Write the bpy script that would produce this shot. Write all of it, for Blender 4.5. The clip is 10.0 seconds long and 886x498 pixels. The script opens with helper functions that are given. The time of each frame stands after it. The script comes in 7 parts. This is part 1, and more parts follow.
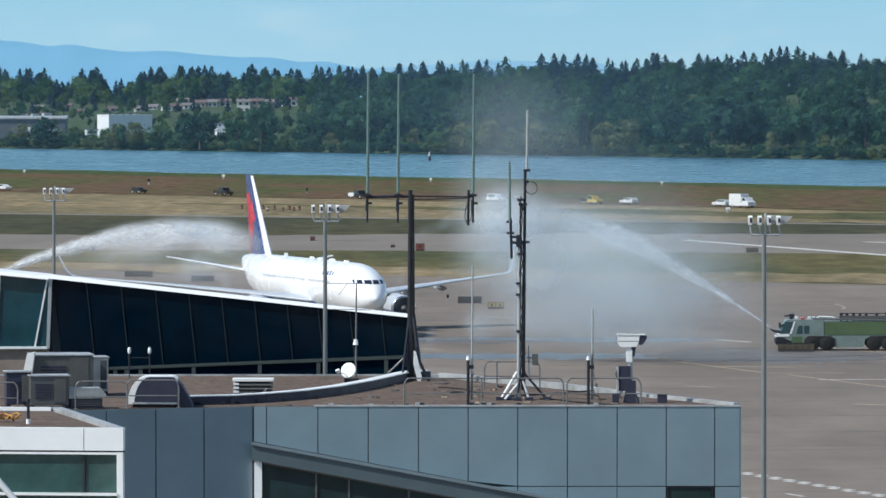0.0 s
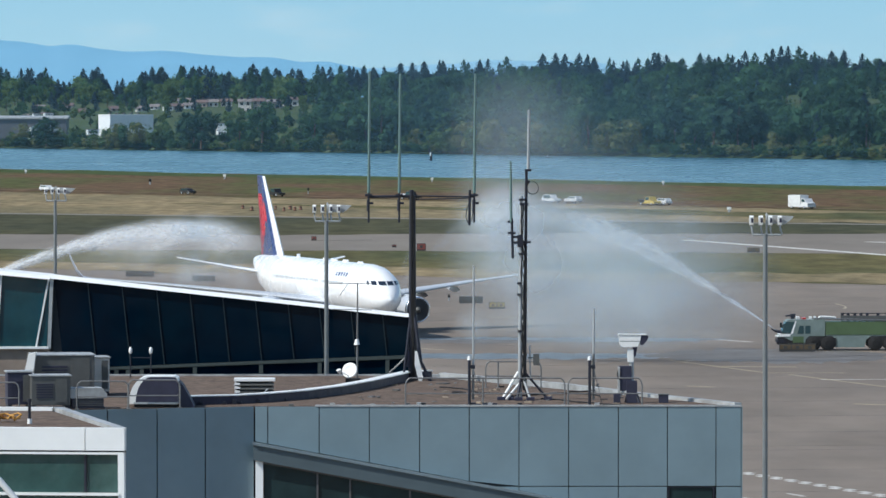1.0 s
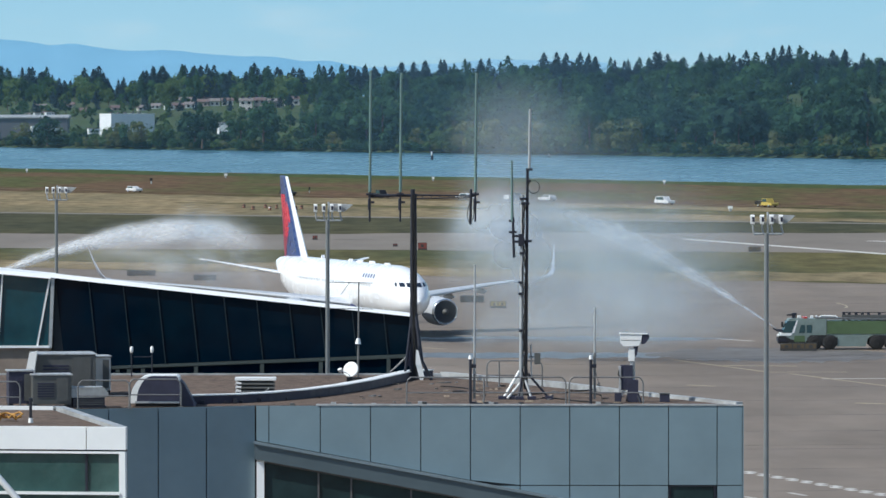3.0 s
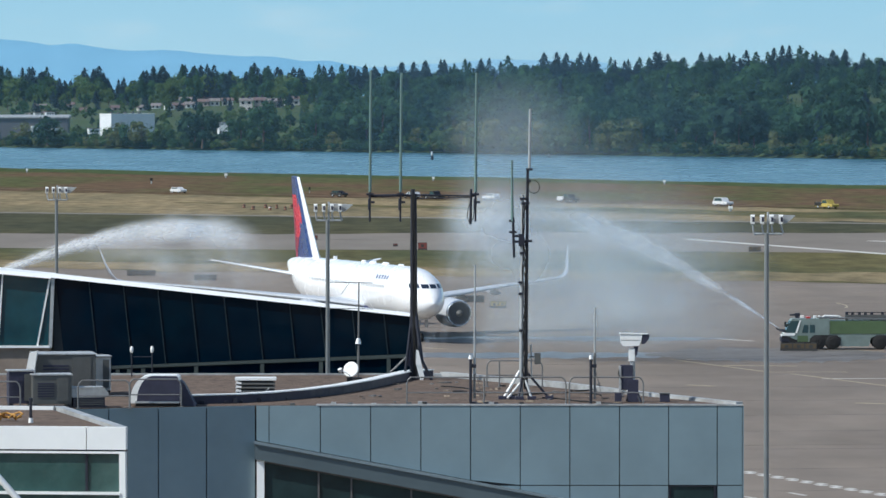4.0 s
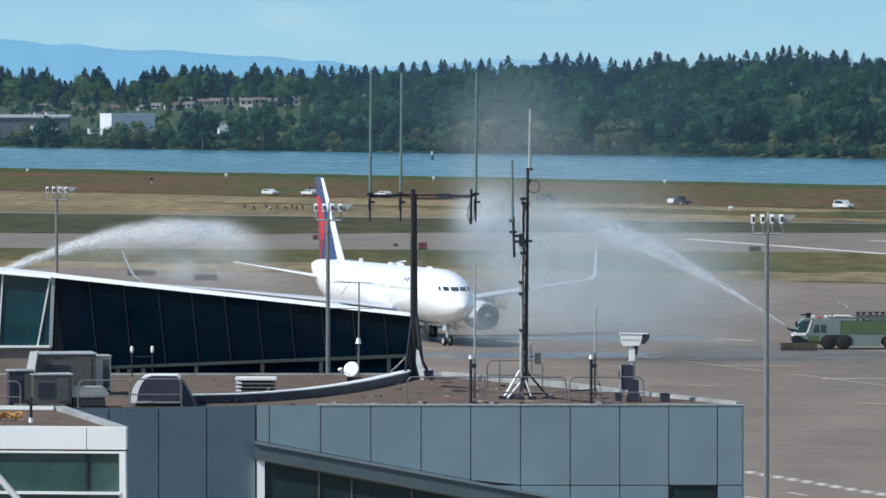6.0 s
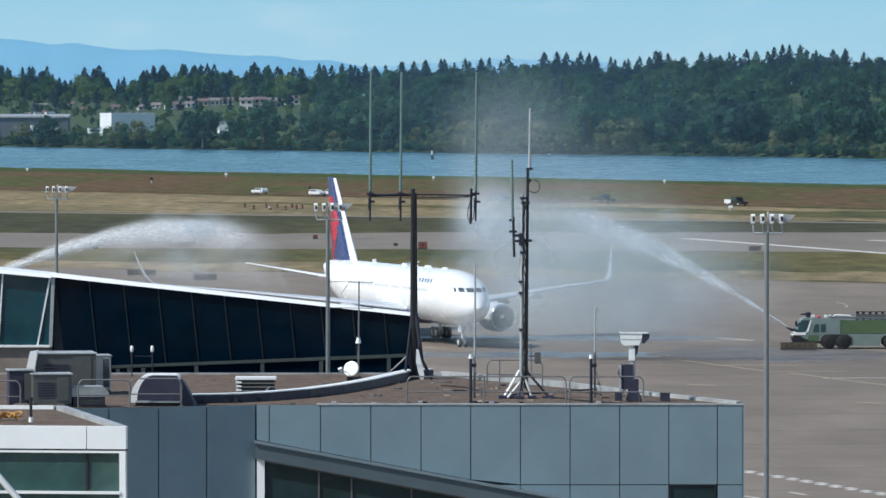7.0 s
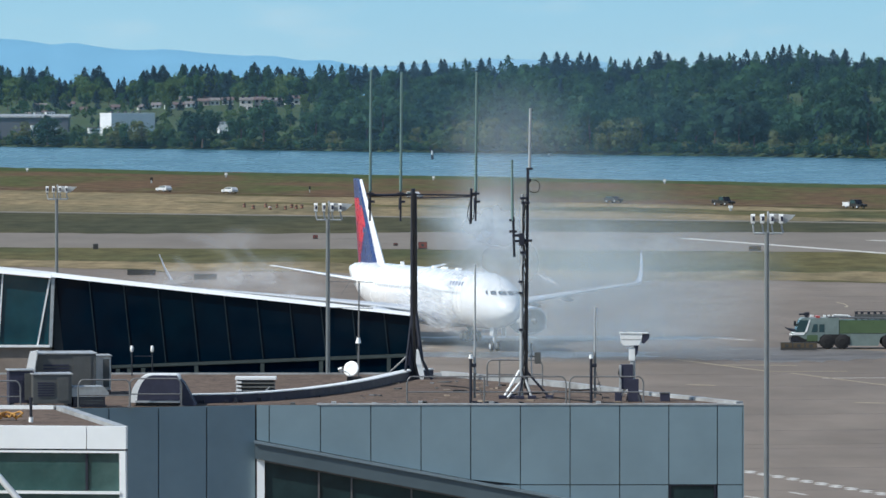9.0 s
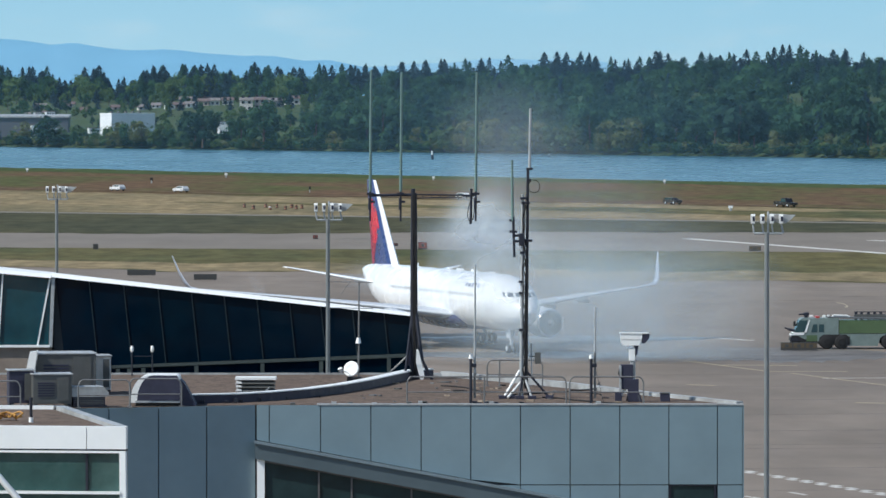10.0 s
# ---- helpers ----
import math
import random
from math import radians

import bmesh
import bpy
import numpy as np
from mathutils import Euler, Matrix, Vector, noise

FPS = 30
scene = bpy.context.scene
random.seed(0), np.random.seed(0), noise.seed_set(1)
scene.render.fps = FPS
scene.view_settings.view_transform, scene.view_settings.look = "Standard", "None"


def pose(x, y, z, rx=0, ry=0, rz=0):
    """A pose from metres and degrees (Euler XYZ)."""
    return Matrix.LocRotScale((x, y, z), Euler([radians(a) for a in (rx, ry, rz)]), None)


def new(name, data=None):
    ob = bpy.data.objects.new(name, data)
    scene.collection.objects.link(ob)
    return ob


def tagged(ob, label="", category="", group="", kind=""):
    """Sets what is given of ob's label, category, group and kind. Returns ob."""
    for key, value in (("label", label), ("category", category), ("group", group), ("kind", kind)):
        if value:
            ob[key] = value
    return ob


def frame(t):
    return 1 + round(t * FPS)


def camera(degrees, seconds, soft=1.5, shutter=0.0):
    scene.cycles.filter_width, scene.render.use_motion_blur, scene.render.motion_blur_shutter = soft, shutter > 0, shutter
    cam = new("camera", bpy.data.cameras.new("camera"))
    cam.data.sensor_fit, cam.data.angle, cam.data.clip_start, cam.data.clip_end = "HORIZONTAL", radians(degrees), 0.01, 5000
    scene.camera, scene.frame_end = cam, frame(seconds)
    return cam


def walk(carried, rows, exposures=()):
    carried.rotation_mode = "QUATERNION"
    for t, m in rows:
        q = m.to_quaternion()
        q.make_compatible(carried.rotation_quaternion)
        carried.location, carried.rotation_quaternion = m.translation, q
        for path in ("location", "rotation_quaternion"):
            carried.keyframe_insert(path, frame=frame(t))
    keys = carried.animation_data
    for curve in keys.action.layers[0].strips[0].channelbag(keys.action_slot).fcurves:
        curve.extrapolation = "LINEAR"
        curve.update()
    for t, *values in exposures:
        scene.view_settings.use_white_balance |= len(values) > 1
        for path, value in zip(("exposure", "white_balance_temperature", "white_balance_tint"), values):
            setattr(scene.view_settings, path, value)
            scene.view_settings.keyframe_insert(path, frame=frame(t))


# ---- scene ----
# camera: a long lens on a high deck, all but still
cam = camera(8.153, 10.0, soft=1.55)
DRIFT = [(0, -4.6, 1.7), (0.5, -3.3, 1.7), (1, -2.4, 1.6), (1.5, -1.8, 1.5), (2, -1.6, 1.1), (2.5, -0.9, 0.3), (4, -0.2, 0),
         (5, 0, 0), (5.5, 0.2, 0), (7, 0.1, -1.1), (8, 0.1, -0.9), (9, 0.1, -1.1), (10, 0.2, -0.9)]
walk(cam, [(t, pose(0, 0, 25, 88.5367 + dy * 0.005209, 0, dx * 0.005209)) for t, dx, dy in DRIFT], exposures=[(0, 0.07, 6230, 6), (10, 0.07, 6230, 6)])

# ---- light ----
SUN_EL, SUN_AZ = radians(45), radians(-113)
TO_SUN = Vector((math.sin(SUN_AZ) * math.cos(SUN_EL), math.cos(SUN_AZ) * math.cos(SUN_EL), math.sin(SUN_EL)))
world = bpy.data.worlds.new("sky")
scene.world = world
scene.cycles.transparent_max_bounces = 24
world.use_nodes = True
wn = world.node_tree
sky = wn.nodes.new("ShaderNodeTexSky")
sky.sky_type, sky.sun_disc, sky.sun_elevation, sky.sun_rotation = "NISHITA", False, SUN_EL, SUN_AZ
sky.altitude, sky.air_density, sky.dust_density, sky.ozone_density = 0, 1.0, 0.3, 2.0
wn.links.new(sky.outputs[0], wn.nodes["Background"].inputs[0])
wn.nodes["Background"].inputs[1].default_value = 0.12
sun = new("sun", bpy.data.lights.new("sun", "SUN"))
sun.data.energy, sun.data.angle, sun.data.color = 4.2, radians(0.53), (1.0, 0.95, 0.88)
sun.rotation_euler = (-TO_SUN).to_track_quat("-Z", "Y").to_euler()


# ---- building kit ----
class Build:
    """Collects faces of one mesh."""

    def __init__(self):
        self.v, self.f, self.m, self.smooth = [], [], [], []

    def add(self, verts, faces, mi=0, smooth=False):
        n = len(self.v)
        self.v += [tuple(p) for p in verts]
        self.f += [[n + i for i in f] for f in faces]
        self.m += [mi] * len(faces)
        self.smooth += [smooth] * len(faces)
        return self

    def box(self, x0, x1, y0, y1, z0, z1, mi=0, c=0.0):
        """A box; c: width of its chamfered edges."""
        if c <= 0:
            v = [(x, y, z) for z in (z0, z1) for y in (y0, y1) for x in (x0, x1)]
            return self.add(v, [(0, 2, 3, 1), (4, 5, 7, 6), (0, 1, 5, 4), (2, 6, 7, 3), (0, 4, 6, 2), (1, 3, 7, 5)], mi)
        bm = bmesh.new()
        bmesh.ops.create_cube(bm, size=1, matrix=Matrix.LocRotScale(((x0 + x1) / 2, (y0 + y1) / 2, (z0 + z1) / 2), None, (x1 - x0, y1 - y0, z1 - z0)))
        bmesh.ops.bevel(bm, geom=bm.edges[:], offset=c, segments=2, affect="EDGES", profile=0.7)
        bm.verts.index_update()
        self.add([v.co for v in bm.verts], [[v.index for v in f.verts] for f in bm.faces], mi)
        bm.free()
        return self

    def prism(self, pts, axis, a, b, mi=0):
        """A flat outline of two coordinates drawn out along an axis from a to b."""
        n = len(pts)
        put = {"x": lambda p, q, h: (h, p, q), "y": lambda p, q, h: (p, h, q), "z": lambda p, q, h: (p, q, h)}[axis]
        v = [put(p, q, a) for p, q in pts] + [put(p, q, b) for p, q in pts]
        f = [list(range(n)), list(range(2 * n - 1, n - 1, -1))] + [[i, i + n, (i + 1) % n + n, (i + 1) % n] for i in range(n)]
        return self.add(v, f, mi)

    def tube(self, p, q, r, r2=None, n=8, mi=0):
        p, q = Vector(p), Vector(q)
        r2 = r if r2 is None else r2
        d = (q - p).normalized()
        a = d.orthogonal().normalized()
        b = d.cross(a)
        ring = [a * math.cos(k * math.tau / n) + b * math.sin(k * math.tau / n) for k in range(n)]
        v = [p + w * r for w in ring] + [q + w * r2 for w in ring]
        f = [[k, (k + 1) % n, n + (k + 1) % n, n + k] for k in range(n)]
        self.add(v, f, mi, True)
        return self.add(v, [list(range(n))[::-1], list(range(n, 2 * n))], mi)

    def pipe(self, pts, r, n=8, mi=0):
        for p, q in zip(pts, pts[1:]):
            self.tube(p, q, r, n=n, mi=mi)
        return self

    def loft(self, rings, mi=0, smooth=True, ends=True):
        n = len(rings[0])
        v = [p for ring in rings for p in ring]
        f = [[i * n + k, i * n + (k + 1) % n, (i + 1) * n + (k + 1) % n, (i + 1) * n + k] for i in range(len(rings) - 1) for k in range(n)]
        self.add(v, f, mi, smooth)
        if ends:
            self.add(list(rings[0]) + list(rings[-1]), [list(range(n))[::-1], list(range(n, 2 * n))], mi)
        return self

    def mesh(self, name, *mats):
        me = bpy.data.meshes.new(name)
        me.from_pydata(self.v, [], self.f)
        for m in mats:
            me.materials.append(m)
        me.polygons.foreach_set("material_index", self.m)
        me.polygons.foreach_set("use_smooth", self.smooth)
        bm = bmesh.new()
        bm.from_mesh(me)
        bmesh.ops.recalc_face_normals(bm, faces=bm.faces)
        bm.to_mesh(me)
        bm.free()
        return me


def part(name, b, material, parent, label=""):
    mats = material if isinstance(material, tuple) else (material,)
    ob = new(name, b.mesh(name, *mats) if isinstance(b, Build) else b)
    ob.parent = parent
    return tagged(ob, label)


def thing(name, label, category, at=(0, 0, 0), rz=0, group="", kind=""):
    ob = new(name)
    ob.empty_display_size = 0.2
    ob.matrix_basis = pose(*at, 0, 0, rz)
    return tagged(ob, label, category, group, kind)


def setting(name, b, material, label, category):
    mats = material if isinstance(material, tuple) else (material,)
    return tagged(new(name, b.mesh(name, *mats)), label, category, kind="structure")


# ---- materials ----
def material(name, color, rough=0.6, metal=0.0, vary=0.25, size=1.0, bump=0.0, bump_size=0.1, second=None, second_size=10.0, second_amount=0.5, stretch=(1, 1, 1), island=0.0, spec=0.5, coat=0.0):
    """Base colour broken up at two sizes by noise (metres), with relief."""
    m = bpy.data.materials.new(name)
    m.use_nodes = True
    nt = m.node_tree
    bs = nt.nodes["Principled BSDF"]
    bs.inputs["Roughness"].default_value, bs.inputs["Metallic"].default_value = rough, metal
    bs.inputs["Specular IOR Level"].default_value = spec
    bs.inputs["Coat Weight"].default_value = coat
    co = nt.nodes.new("ShaderNodeTexCoord")
    mp = nt.nodes.new("ShaderNodeMapping")
    mp.inputs["Scale"].default_value = stretch
    nt.links.new(co.outputs["Object"], mp.inputs[0])

    def noise_tex(s, detail=5.0):
        n = nt.nodes.new("ShaderNodeTexNoise")
        n.inputs["Scale"].default_value, n.inputs["Detail"].default_value, n.inputs["Roughness"].default_value = 1.0 / s, detail, 0.6
        nt.links.new(mp.outputs[0], n.inputs["Vector"])
        return n

    def mix(a, b, fac, mode="MIX"):
        x = nt.nodes.new("ShaderNodeMix")
        x.data_type, x.blend_type = "RGBA", mode
        for sock, val in ((x.inputs[0], fac), (x.inputs[6], a), (x.inputs[7], b)):
            if isinstance(val, bpy.types.NodeSocket):
                nt.links.new(val, sock)
            else:
                sock.default_value = val if not isinstance(val, tuple) else (*val, 1)
        return x.outputs[2]

    def ramp(sock, lo, hi, a=0.0, b=1.0):
        r = nt.nodes.new("ShaderNodeMapRange")
        r.inputs[1].default_value, r.inputs[2].default_value, r.inputs[3].default_value, r.inputs[4].default_value = lo, hi, a, b
        nt.links.new(sock, r.inputs[0])
        return r.outputs[0]

    col = color
    if second:
        col = mix(col, second, ramp(noise_tex(second_size).outputs[0], 0.42, 0.62, 0, second_amount))
    if vary:
        g = ramp(noise_tex(size).outputs[0], 0.3, 0.7, 1 - vary, 1 + vary * 0.6)
        gv = nt.nodes.new("ShaderNodeCombineColor")
        for k in range(3):
            nt.links.new(g, gv.inputs[k])
        col = mix(col, gv.outputs[0], 1.0, "MULTIPLY")
    if island:
        ge = nt.nodes.new("ShaderNodeNewGeometry")
        g = ramp(ge.outputs["Random Per Island"], 0, 1, 1 - island, 1 + island)
        gv = nt.nodes.new("ShaderNodeCombineColor")
        for k in range(3):
            nt.links.new(g, gv.inputs[k])
        col = mix(col, gv.outputs[0], 1.0, "MULTIPLY")
    if isinstance(col, tuple):
        bs.inputs["Base Color"].default_value = (*col, 1)
    else:
        nt.links.new(col, bs.inputs["Base Color"])
    nt.links.new(ramp(noise_tex(size * 0.7).outputs[0], 0.3, 0.7, max(rough - 0.08, 0.02), min(rough + 0.08, 1)), bs.inputs["Roughness"])
    if bump:
        bu = nt.nodes.new("ShaderNodeBump")
        bu.inputs["Strength"].default_value, bu.inputs["Distance"].default_value = 1.0, bump
        nt.links.new(noise_tex(bump_size, 3.0).outputs[0], bu.inputs["Height"])
        nt.links.new(bu.outputs[0], bs.inputs["Normal"])
    return m


CONCRETE = material("apron_concrete", (0.218, 0.18, 0.147), 0.8, vary=0.18, size=9, second=(0.172, 0.142, 0.117), second_size=40, second_amount=0.9, stretch=(1, 0.4, 1), bump=0.004, bump_size=0.3, spec=0.2)
RUNWAY = material("runway_asphalt", (0.205, 0.178, 0.15), 0.85, vary=0.12, size=12, second=(0.17, 0.147, 0.122), second_size=50, stretch=(1, 0.25, 1), spec=0.2)
GRASS = material("mown_grass", (0.125, 0.108, 0.046), 0.95, vary=0.45, size=4, second=(0.062, 0.074, 0.034), second_size=38, second_amount=0.9, stretch=(1, 0.25, 1), spec=0.1)
DARK_GRASS = material("wet_dark_grass", (0.062, 0.063, 0.036), 0.95, vary=0.4, size=5, second=(0.1, 0.088, 0.042), second_size=40, stretch=(1, 0.25, 1), spec=0.1)
DRY_GRASS = material("dry_straw_grass", (0.265, 0.205, 0.115), 0.95, vary=0.45, size=3.5, second=(0.165, 0.14, 0.08), second_size=24, second_amount=0.9, stretch=(1, 0.25, 1), spec=0.1)
LEVEE_GRASS = material("reddish_bank_grass", (0.13, 0.08, 0.045), 0.95, vary=0.45, size=4, second=(0.078, 0.092, 0.03), second_size=32, second_amount=0.85, stretch=(1, 0.25, 1), spec=0.1)
ROAD = material("pale_road", (0.2, 0.185, 0.155), 0.85, vary=0.15, size=5, spec=0.2)
WHITE_LINE = material("white_marking_paint", (0.55, 0.53, 0.49), 0.7, vary=0.2, size=1.5)
YELLOW_LINE = material("yellow_marking_paint", (0.37, 0.31, 0.21), 0.7, vary=0.25, size=1.5)
WATER = material("river_water", (0.036, 0.122, 0.168), 0.28, vary=0.12, size=30, bump=0.3, bump_size=3.0, second=(0.046, 0.145, 0.195), second_size=70)
PANEL = material("blue_grey_metal_panel", (0.188, 0.262, 0.298), 0.45, 0.0, vary=0.1, size=2.5, second=(0.168, 0.236, 0.27), second_size=6)
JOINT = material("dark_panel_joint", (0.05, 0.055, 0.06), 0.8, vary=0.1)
COPING = material("pale_metal_coping", (0.46, 0.47, 0.47), 0.45, 0.15, vary=0.2, size=0.5, second=(0.24, 0.23, 0.22), second_size=1.2, second_amount=0.7)
GRAVEL = material("brown_roof_gravel", (0.165, 0.122, 0.095), 0.95, vary=0.5, size=0.35, second=(0.095, 0.07, 0.058), second_size=1.8, bump=0.02, bump_size=0.06, spec=0.15)
WHITE_WALL = material("white_wall_paint", (0.86, 0.87, 0.86), 0.5, vary=0.05, size=1.5)
# reflections are painted into these glass colours as mottled tones
GREEN_GLASS = material("green_glass_reflections", (0.03, 0.078, 0.074), 0.08, vary=0.25, size=1.0, second=(0.06, 0.112, 0.104), second_size=1.6, second_amount=0.8, spec=0.6)
DARK_GLASS = material("dark_teal_glass", (0.001, 0.008, 0.019), 0.06, vary=0.3, size=2.0, second=(0.0014, 0.013, 0.022), second_size=4.0, spec=0.15)
RAMP_GLASS = material("grey_green_glass", (0.02, 0.042, 0.045), 0.1, vary=0.3, size=1.5, second=(0.011, 0.024, 0.028), second_size=2.5, spec=0.3)
GALV = material("galvanised_steel", (0.4, 0.42, 0.43), 0.5, 0.15, vary=0.15, size=0.4)
DARK_STEEL = material("dark_weathered_steel", (0.021, 0.023, 0.036), 0.5, 0.2, vary=0.25, size=0.3)
RAIL_STEEL = material("grey_rail_steel", (0.2, 0.2, 0.2), 0.5, 0.4, vary=0.2, size=0.3)
FIBRE = material("green_fibreglass", (0.13, 0.21, 0.195), 0.5, vary=0.1, size=0.5)
UNIT_GREY = material("air_unit_grey_paint", (0.105, 0.107, 0.103), 0.5, 0.1, vary=0.15, size=0.5)
UNIT_DARK = material("air_unit_dark_side", (0.035, 0.036, 0.065), 0.6, 0.1, vary=0.2, size=0.5)
WHITE_PAINT = material("white_equipment_paint", (0.86, 0.86, 0.84), 0.4, vary=0.06, size=0.5)
POLE = material("mast_steel", (0.21, 0.225, 0.23), 0.4, 0.3, vary=0.12, size=0.6)
BLACK = material("black_rubber", (0.015, 0.015, 0.016), 0.75, vary=0.2, size=0.2)


# ---- ground, river, far bank ----
LEVEE_GREEN = material("green_fringe_grass", (0.06, 0.085, 0.03), 0.95, vary=0.4, size=5, stretch=(1, 0.25, 1), spec=0.1)

def strip(name, near_l, near_r, far_l, far_r, z, mat, label, category, t=0.05):
    """A band of ground between a near and a far edge, each given by two plan points."""
    def edge(p, q, ragged):
        """An uneven border from p to q."""
        out = []
        for k in range(161):
            u = k / 160
            x, y = p[0] + (q[0] - p[0]) * u, p[1] + (q[1] - p[1]) * u
            out.append((x, y + ragged * (noise.noise((x * 0.03, y * 0.01, z * 50)) + 0.6 * noise.noise((x * 0.13, y * 0.02, z * 90)))))
        return out

    rag = {"road": 0.0, "runway": 5.0, "water": 0.0}.get(category, 16.0)
    near, far = edge(near_l, near_r, rag), edge(far_l, far_r, rag)
    v = [(x, y, z) for x, y in near + far]
    f = [(k, k + 1, k + 162, k + 161) for k in range(160)]
    b = Build().add(v + [(x, y, h - t) for x, y, h in v], f + [tuple(i + 322 for i in q[::-1]) for q in f])
    return setting(name, b, mat, label, category)


b = Build()
b.box(-6000, 6000, -400, 4950, -0.6, 0.0)
setting("ground", b, CONCRETE, "pale grey-brown concrete airport apron", "ground")
strip("grass_near", (-106.1, 909.3), (91.3, 782.2), (-116.5, 998.4), (111.2, 953.0), 0.02, GRASS, "olive and straw mown grass beside the taxiway", "grass")
strip("runway", (-115.7, 991.2), (110.5, 946.5), (-125.9, 1078.6), (128.4, 1099.8), 0.04, RUNWAY, "grey asphalt runway", "runway")
strip("grass_dark", (-125.4, 1074.4), (127.9, 1095.4), (-152.4, 1305.7), (131.9, 1129.9), 0.06, DARK_GRASS, "dark olive grass beyond the runway", "grass")
strip("perimeter_road", (-151.6, 1298.7), (131.6, 1127.7), (-153.0, 1311.1), (132.7, 1137.1), 0.08, ROAD, "pale perimeter road", "road")
strip("grass_dry", (-152.9, 1309.9), (133.2, 1140.8), (-193.6, 1658.2), (143.8, 1232.3), 0.06, DRY_GRASS, "dry straw-coloured rough grass", "grass")
strip("levee", (-192.4, 1648.3), (143.2, 1226.8), (-248.0, 2124.6), (179.8, 1540.0), 0.1, LEVEE_GRASS, "reddish brown and green river bank", "grass")
strip("river", (-246.1, 2108.4), (178.8, 1531.5), (-355.3, 3043.8), (247.6, 2121.0), 0.03, WATER, "blue river with small ripples", "water")

strip("river_road", (-400, 1958), (300, 1020), (-400, 1966), (300, 1028), 0.16, material("dusty_track", (0.15, 0.105, 0.068), 0.9, vary=0.3, size=4, stretch=(1, 0.25, 1), spec=0.1), "narrow dusty road along the river bank", "road")
strip("grass_tan", (-105.6, 904.6), (91.5, 783.5), (-109.9, 941.8), (96.1, 823.4), 0.03, DRY_GRASS, "straw-dry grass along the taxiway edge", "grass")
strip("grass_base", (-106.7, 914.4), (92.2, 789.7), (-244.2, 2092.3), (177.8, 1523.0), 0.012, DARK_GRASS, "olive grass between the runway and the river", "grass")
strip("levee_top", (-238.2, 2040.4), (173.8, 1488.7), (-248.0, 2124.6), (179.8, 1540.0), 0.13, LEVEE_GREEN, "dark green grass fringe along the river", "grass")
strip("grass_patch", (-60.0, 1384.0), (133.0, 1139.0), (-60.0, 1386.0), (143.2, 1228.0), 0.09, GRASS, "olive tufts in the dry bank grass", "grass")


# ---- terminal wing in the foreground ----
ROOF = 12.3
b = Build().prism([(-7.523, 250.4), (12, 250.4), (-0.856, 277), (-45, 277), (-45, 246.5), (-18.875, 246.4)], "z", ROOF - 0.5, ROOF)
setting("roof", b, GRAVEL, "flat roof covered with brown gravel", "roof")

# metal-panelled wall: panels stand proud of dark joints
wall = thing("wall_south", "blue-grey metal panel wall of the terminal wing", "wall", kind="structure")
part("backing", Build().box(-7.523, 12.045, 250.12, 250.5, 0, ROOF - 0.03), JOINT, wall)
SEAMS = [-7.523, -7, -4.932, -2.909, -0.886, 1.114, 3.114, 5.114, 7.114, 9.091, 11.045, 12.091]
Z_MID = 9.091
SLOPE = lambda x: 10.886 - (x - -7.523) * 0.185
for x0, x1 in zip(SEAMS, SEAMS[1:]):
    g = 0.018
    zb0, zb1 = max(Z_MID, SLOPE(x0)) + g, max(Z_MID, SLOPE(x1)) + g
    part("panel", Build().prism([(x0 + g, zb0), (x1 - g, zb1), (x1 - g, ROOF), (x0 + g, ROOF)], "y", 250.0, 250.1), PANEL, wall)
# lower row, right of the sloping passage
WIN0, WIN1 = 9.136, 10.955
for x0, x1 in zip(SEAMS[5:], SEAMS[6:]):
    if x1 < WIN0 + 0.1 or x0 > WIN1 - 0.1:
        b0, b1 = [max(min(SLOPE(x), Z_MID - 0.03), 4.0) for x in (x0, x1)]
        part("panel", Build().prism([(x0 + 0.018, b0), (x1 - 0.018, b1), (x1 - 0.018, Z_MID - 0.018), (x0 + 0.018, Z_MID - 0.018)], "y", 250.0, 250.1), PANEL, wall)
part("base_course", Build().box(-7.523, 12.091, 249.99, 250.11, 0, 3.98), PANEL, wall)
part("end_panel", Build().box(12.052, 12.114, 250.0, 250.6, 0, ROOF), PANEL, wall)
w = tagged(new("window_1"), "dark green glazed window in the panel wall", "window", kind="structure")
part("pane", Build().box(WIN0 + 0.05, WIN1 - 0.05, 250.06, 250.09, 6, Z_MID - 0.05), RAMP_GLASS, w)
part("window_frame", Build().box(WIN0 - 0.03, WIN1 + 0.03, 250.0, 250.11, Z_MID - 0.045, Z_MID - 0.02).box(WIN0 - 0.03, WIN0 + 0.03, 250.0, 250.11, 6, Z_MID - 0.05).box(WIN1 - 0.03, WIN1 + 0.03, 250.0, 250.11, 6, Z_MID - 0.05), DARK_STEEL, w)

# sloping fascia with the glazed ramp below it
XL, XR = -7.568, 7.636
ramp_front = thing("glazed_ramp", "sloping grey fascia over a dark glazed ramp front", "ramp", kind="structure")
part("fascia", Build().prism([(XL, SLOPE(XL) - 0.1), (XR, SLOPE(XR) - 0.1), (XR, SLOPE(XR) - 0.72), (XL, SLOPE(XL) - 0.72)], "y", 249.55, 249.98), material("ramp_fascia_grey", (0.085, 0.115, 0.13), 0.5, 0.1, vary=0.12, size=1.5), ramp_front)
part("flashing", Build().prism([(XL - 0.04, SLOPE(XL)), (XR, SLOPE(XR)), (XR, SLOPE(XR) - 0.095), (XL - 0.04, SLOPE(XL) - 0.095)], "y", 249.45, 249.98), material("ramp_flashing", (0.2, 0.25, 0.28), 0.4, 0.3, vary=0.1), ramp_front)
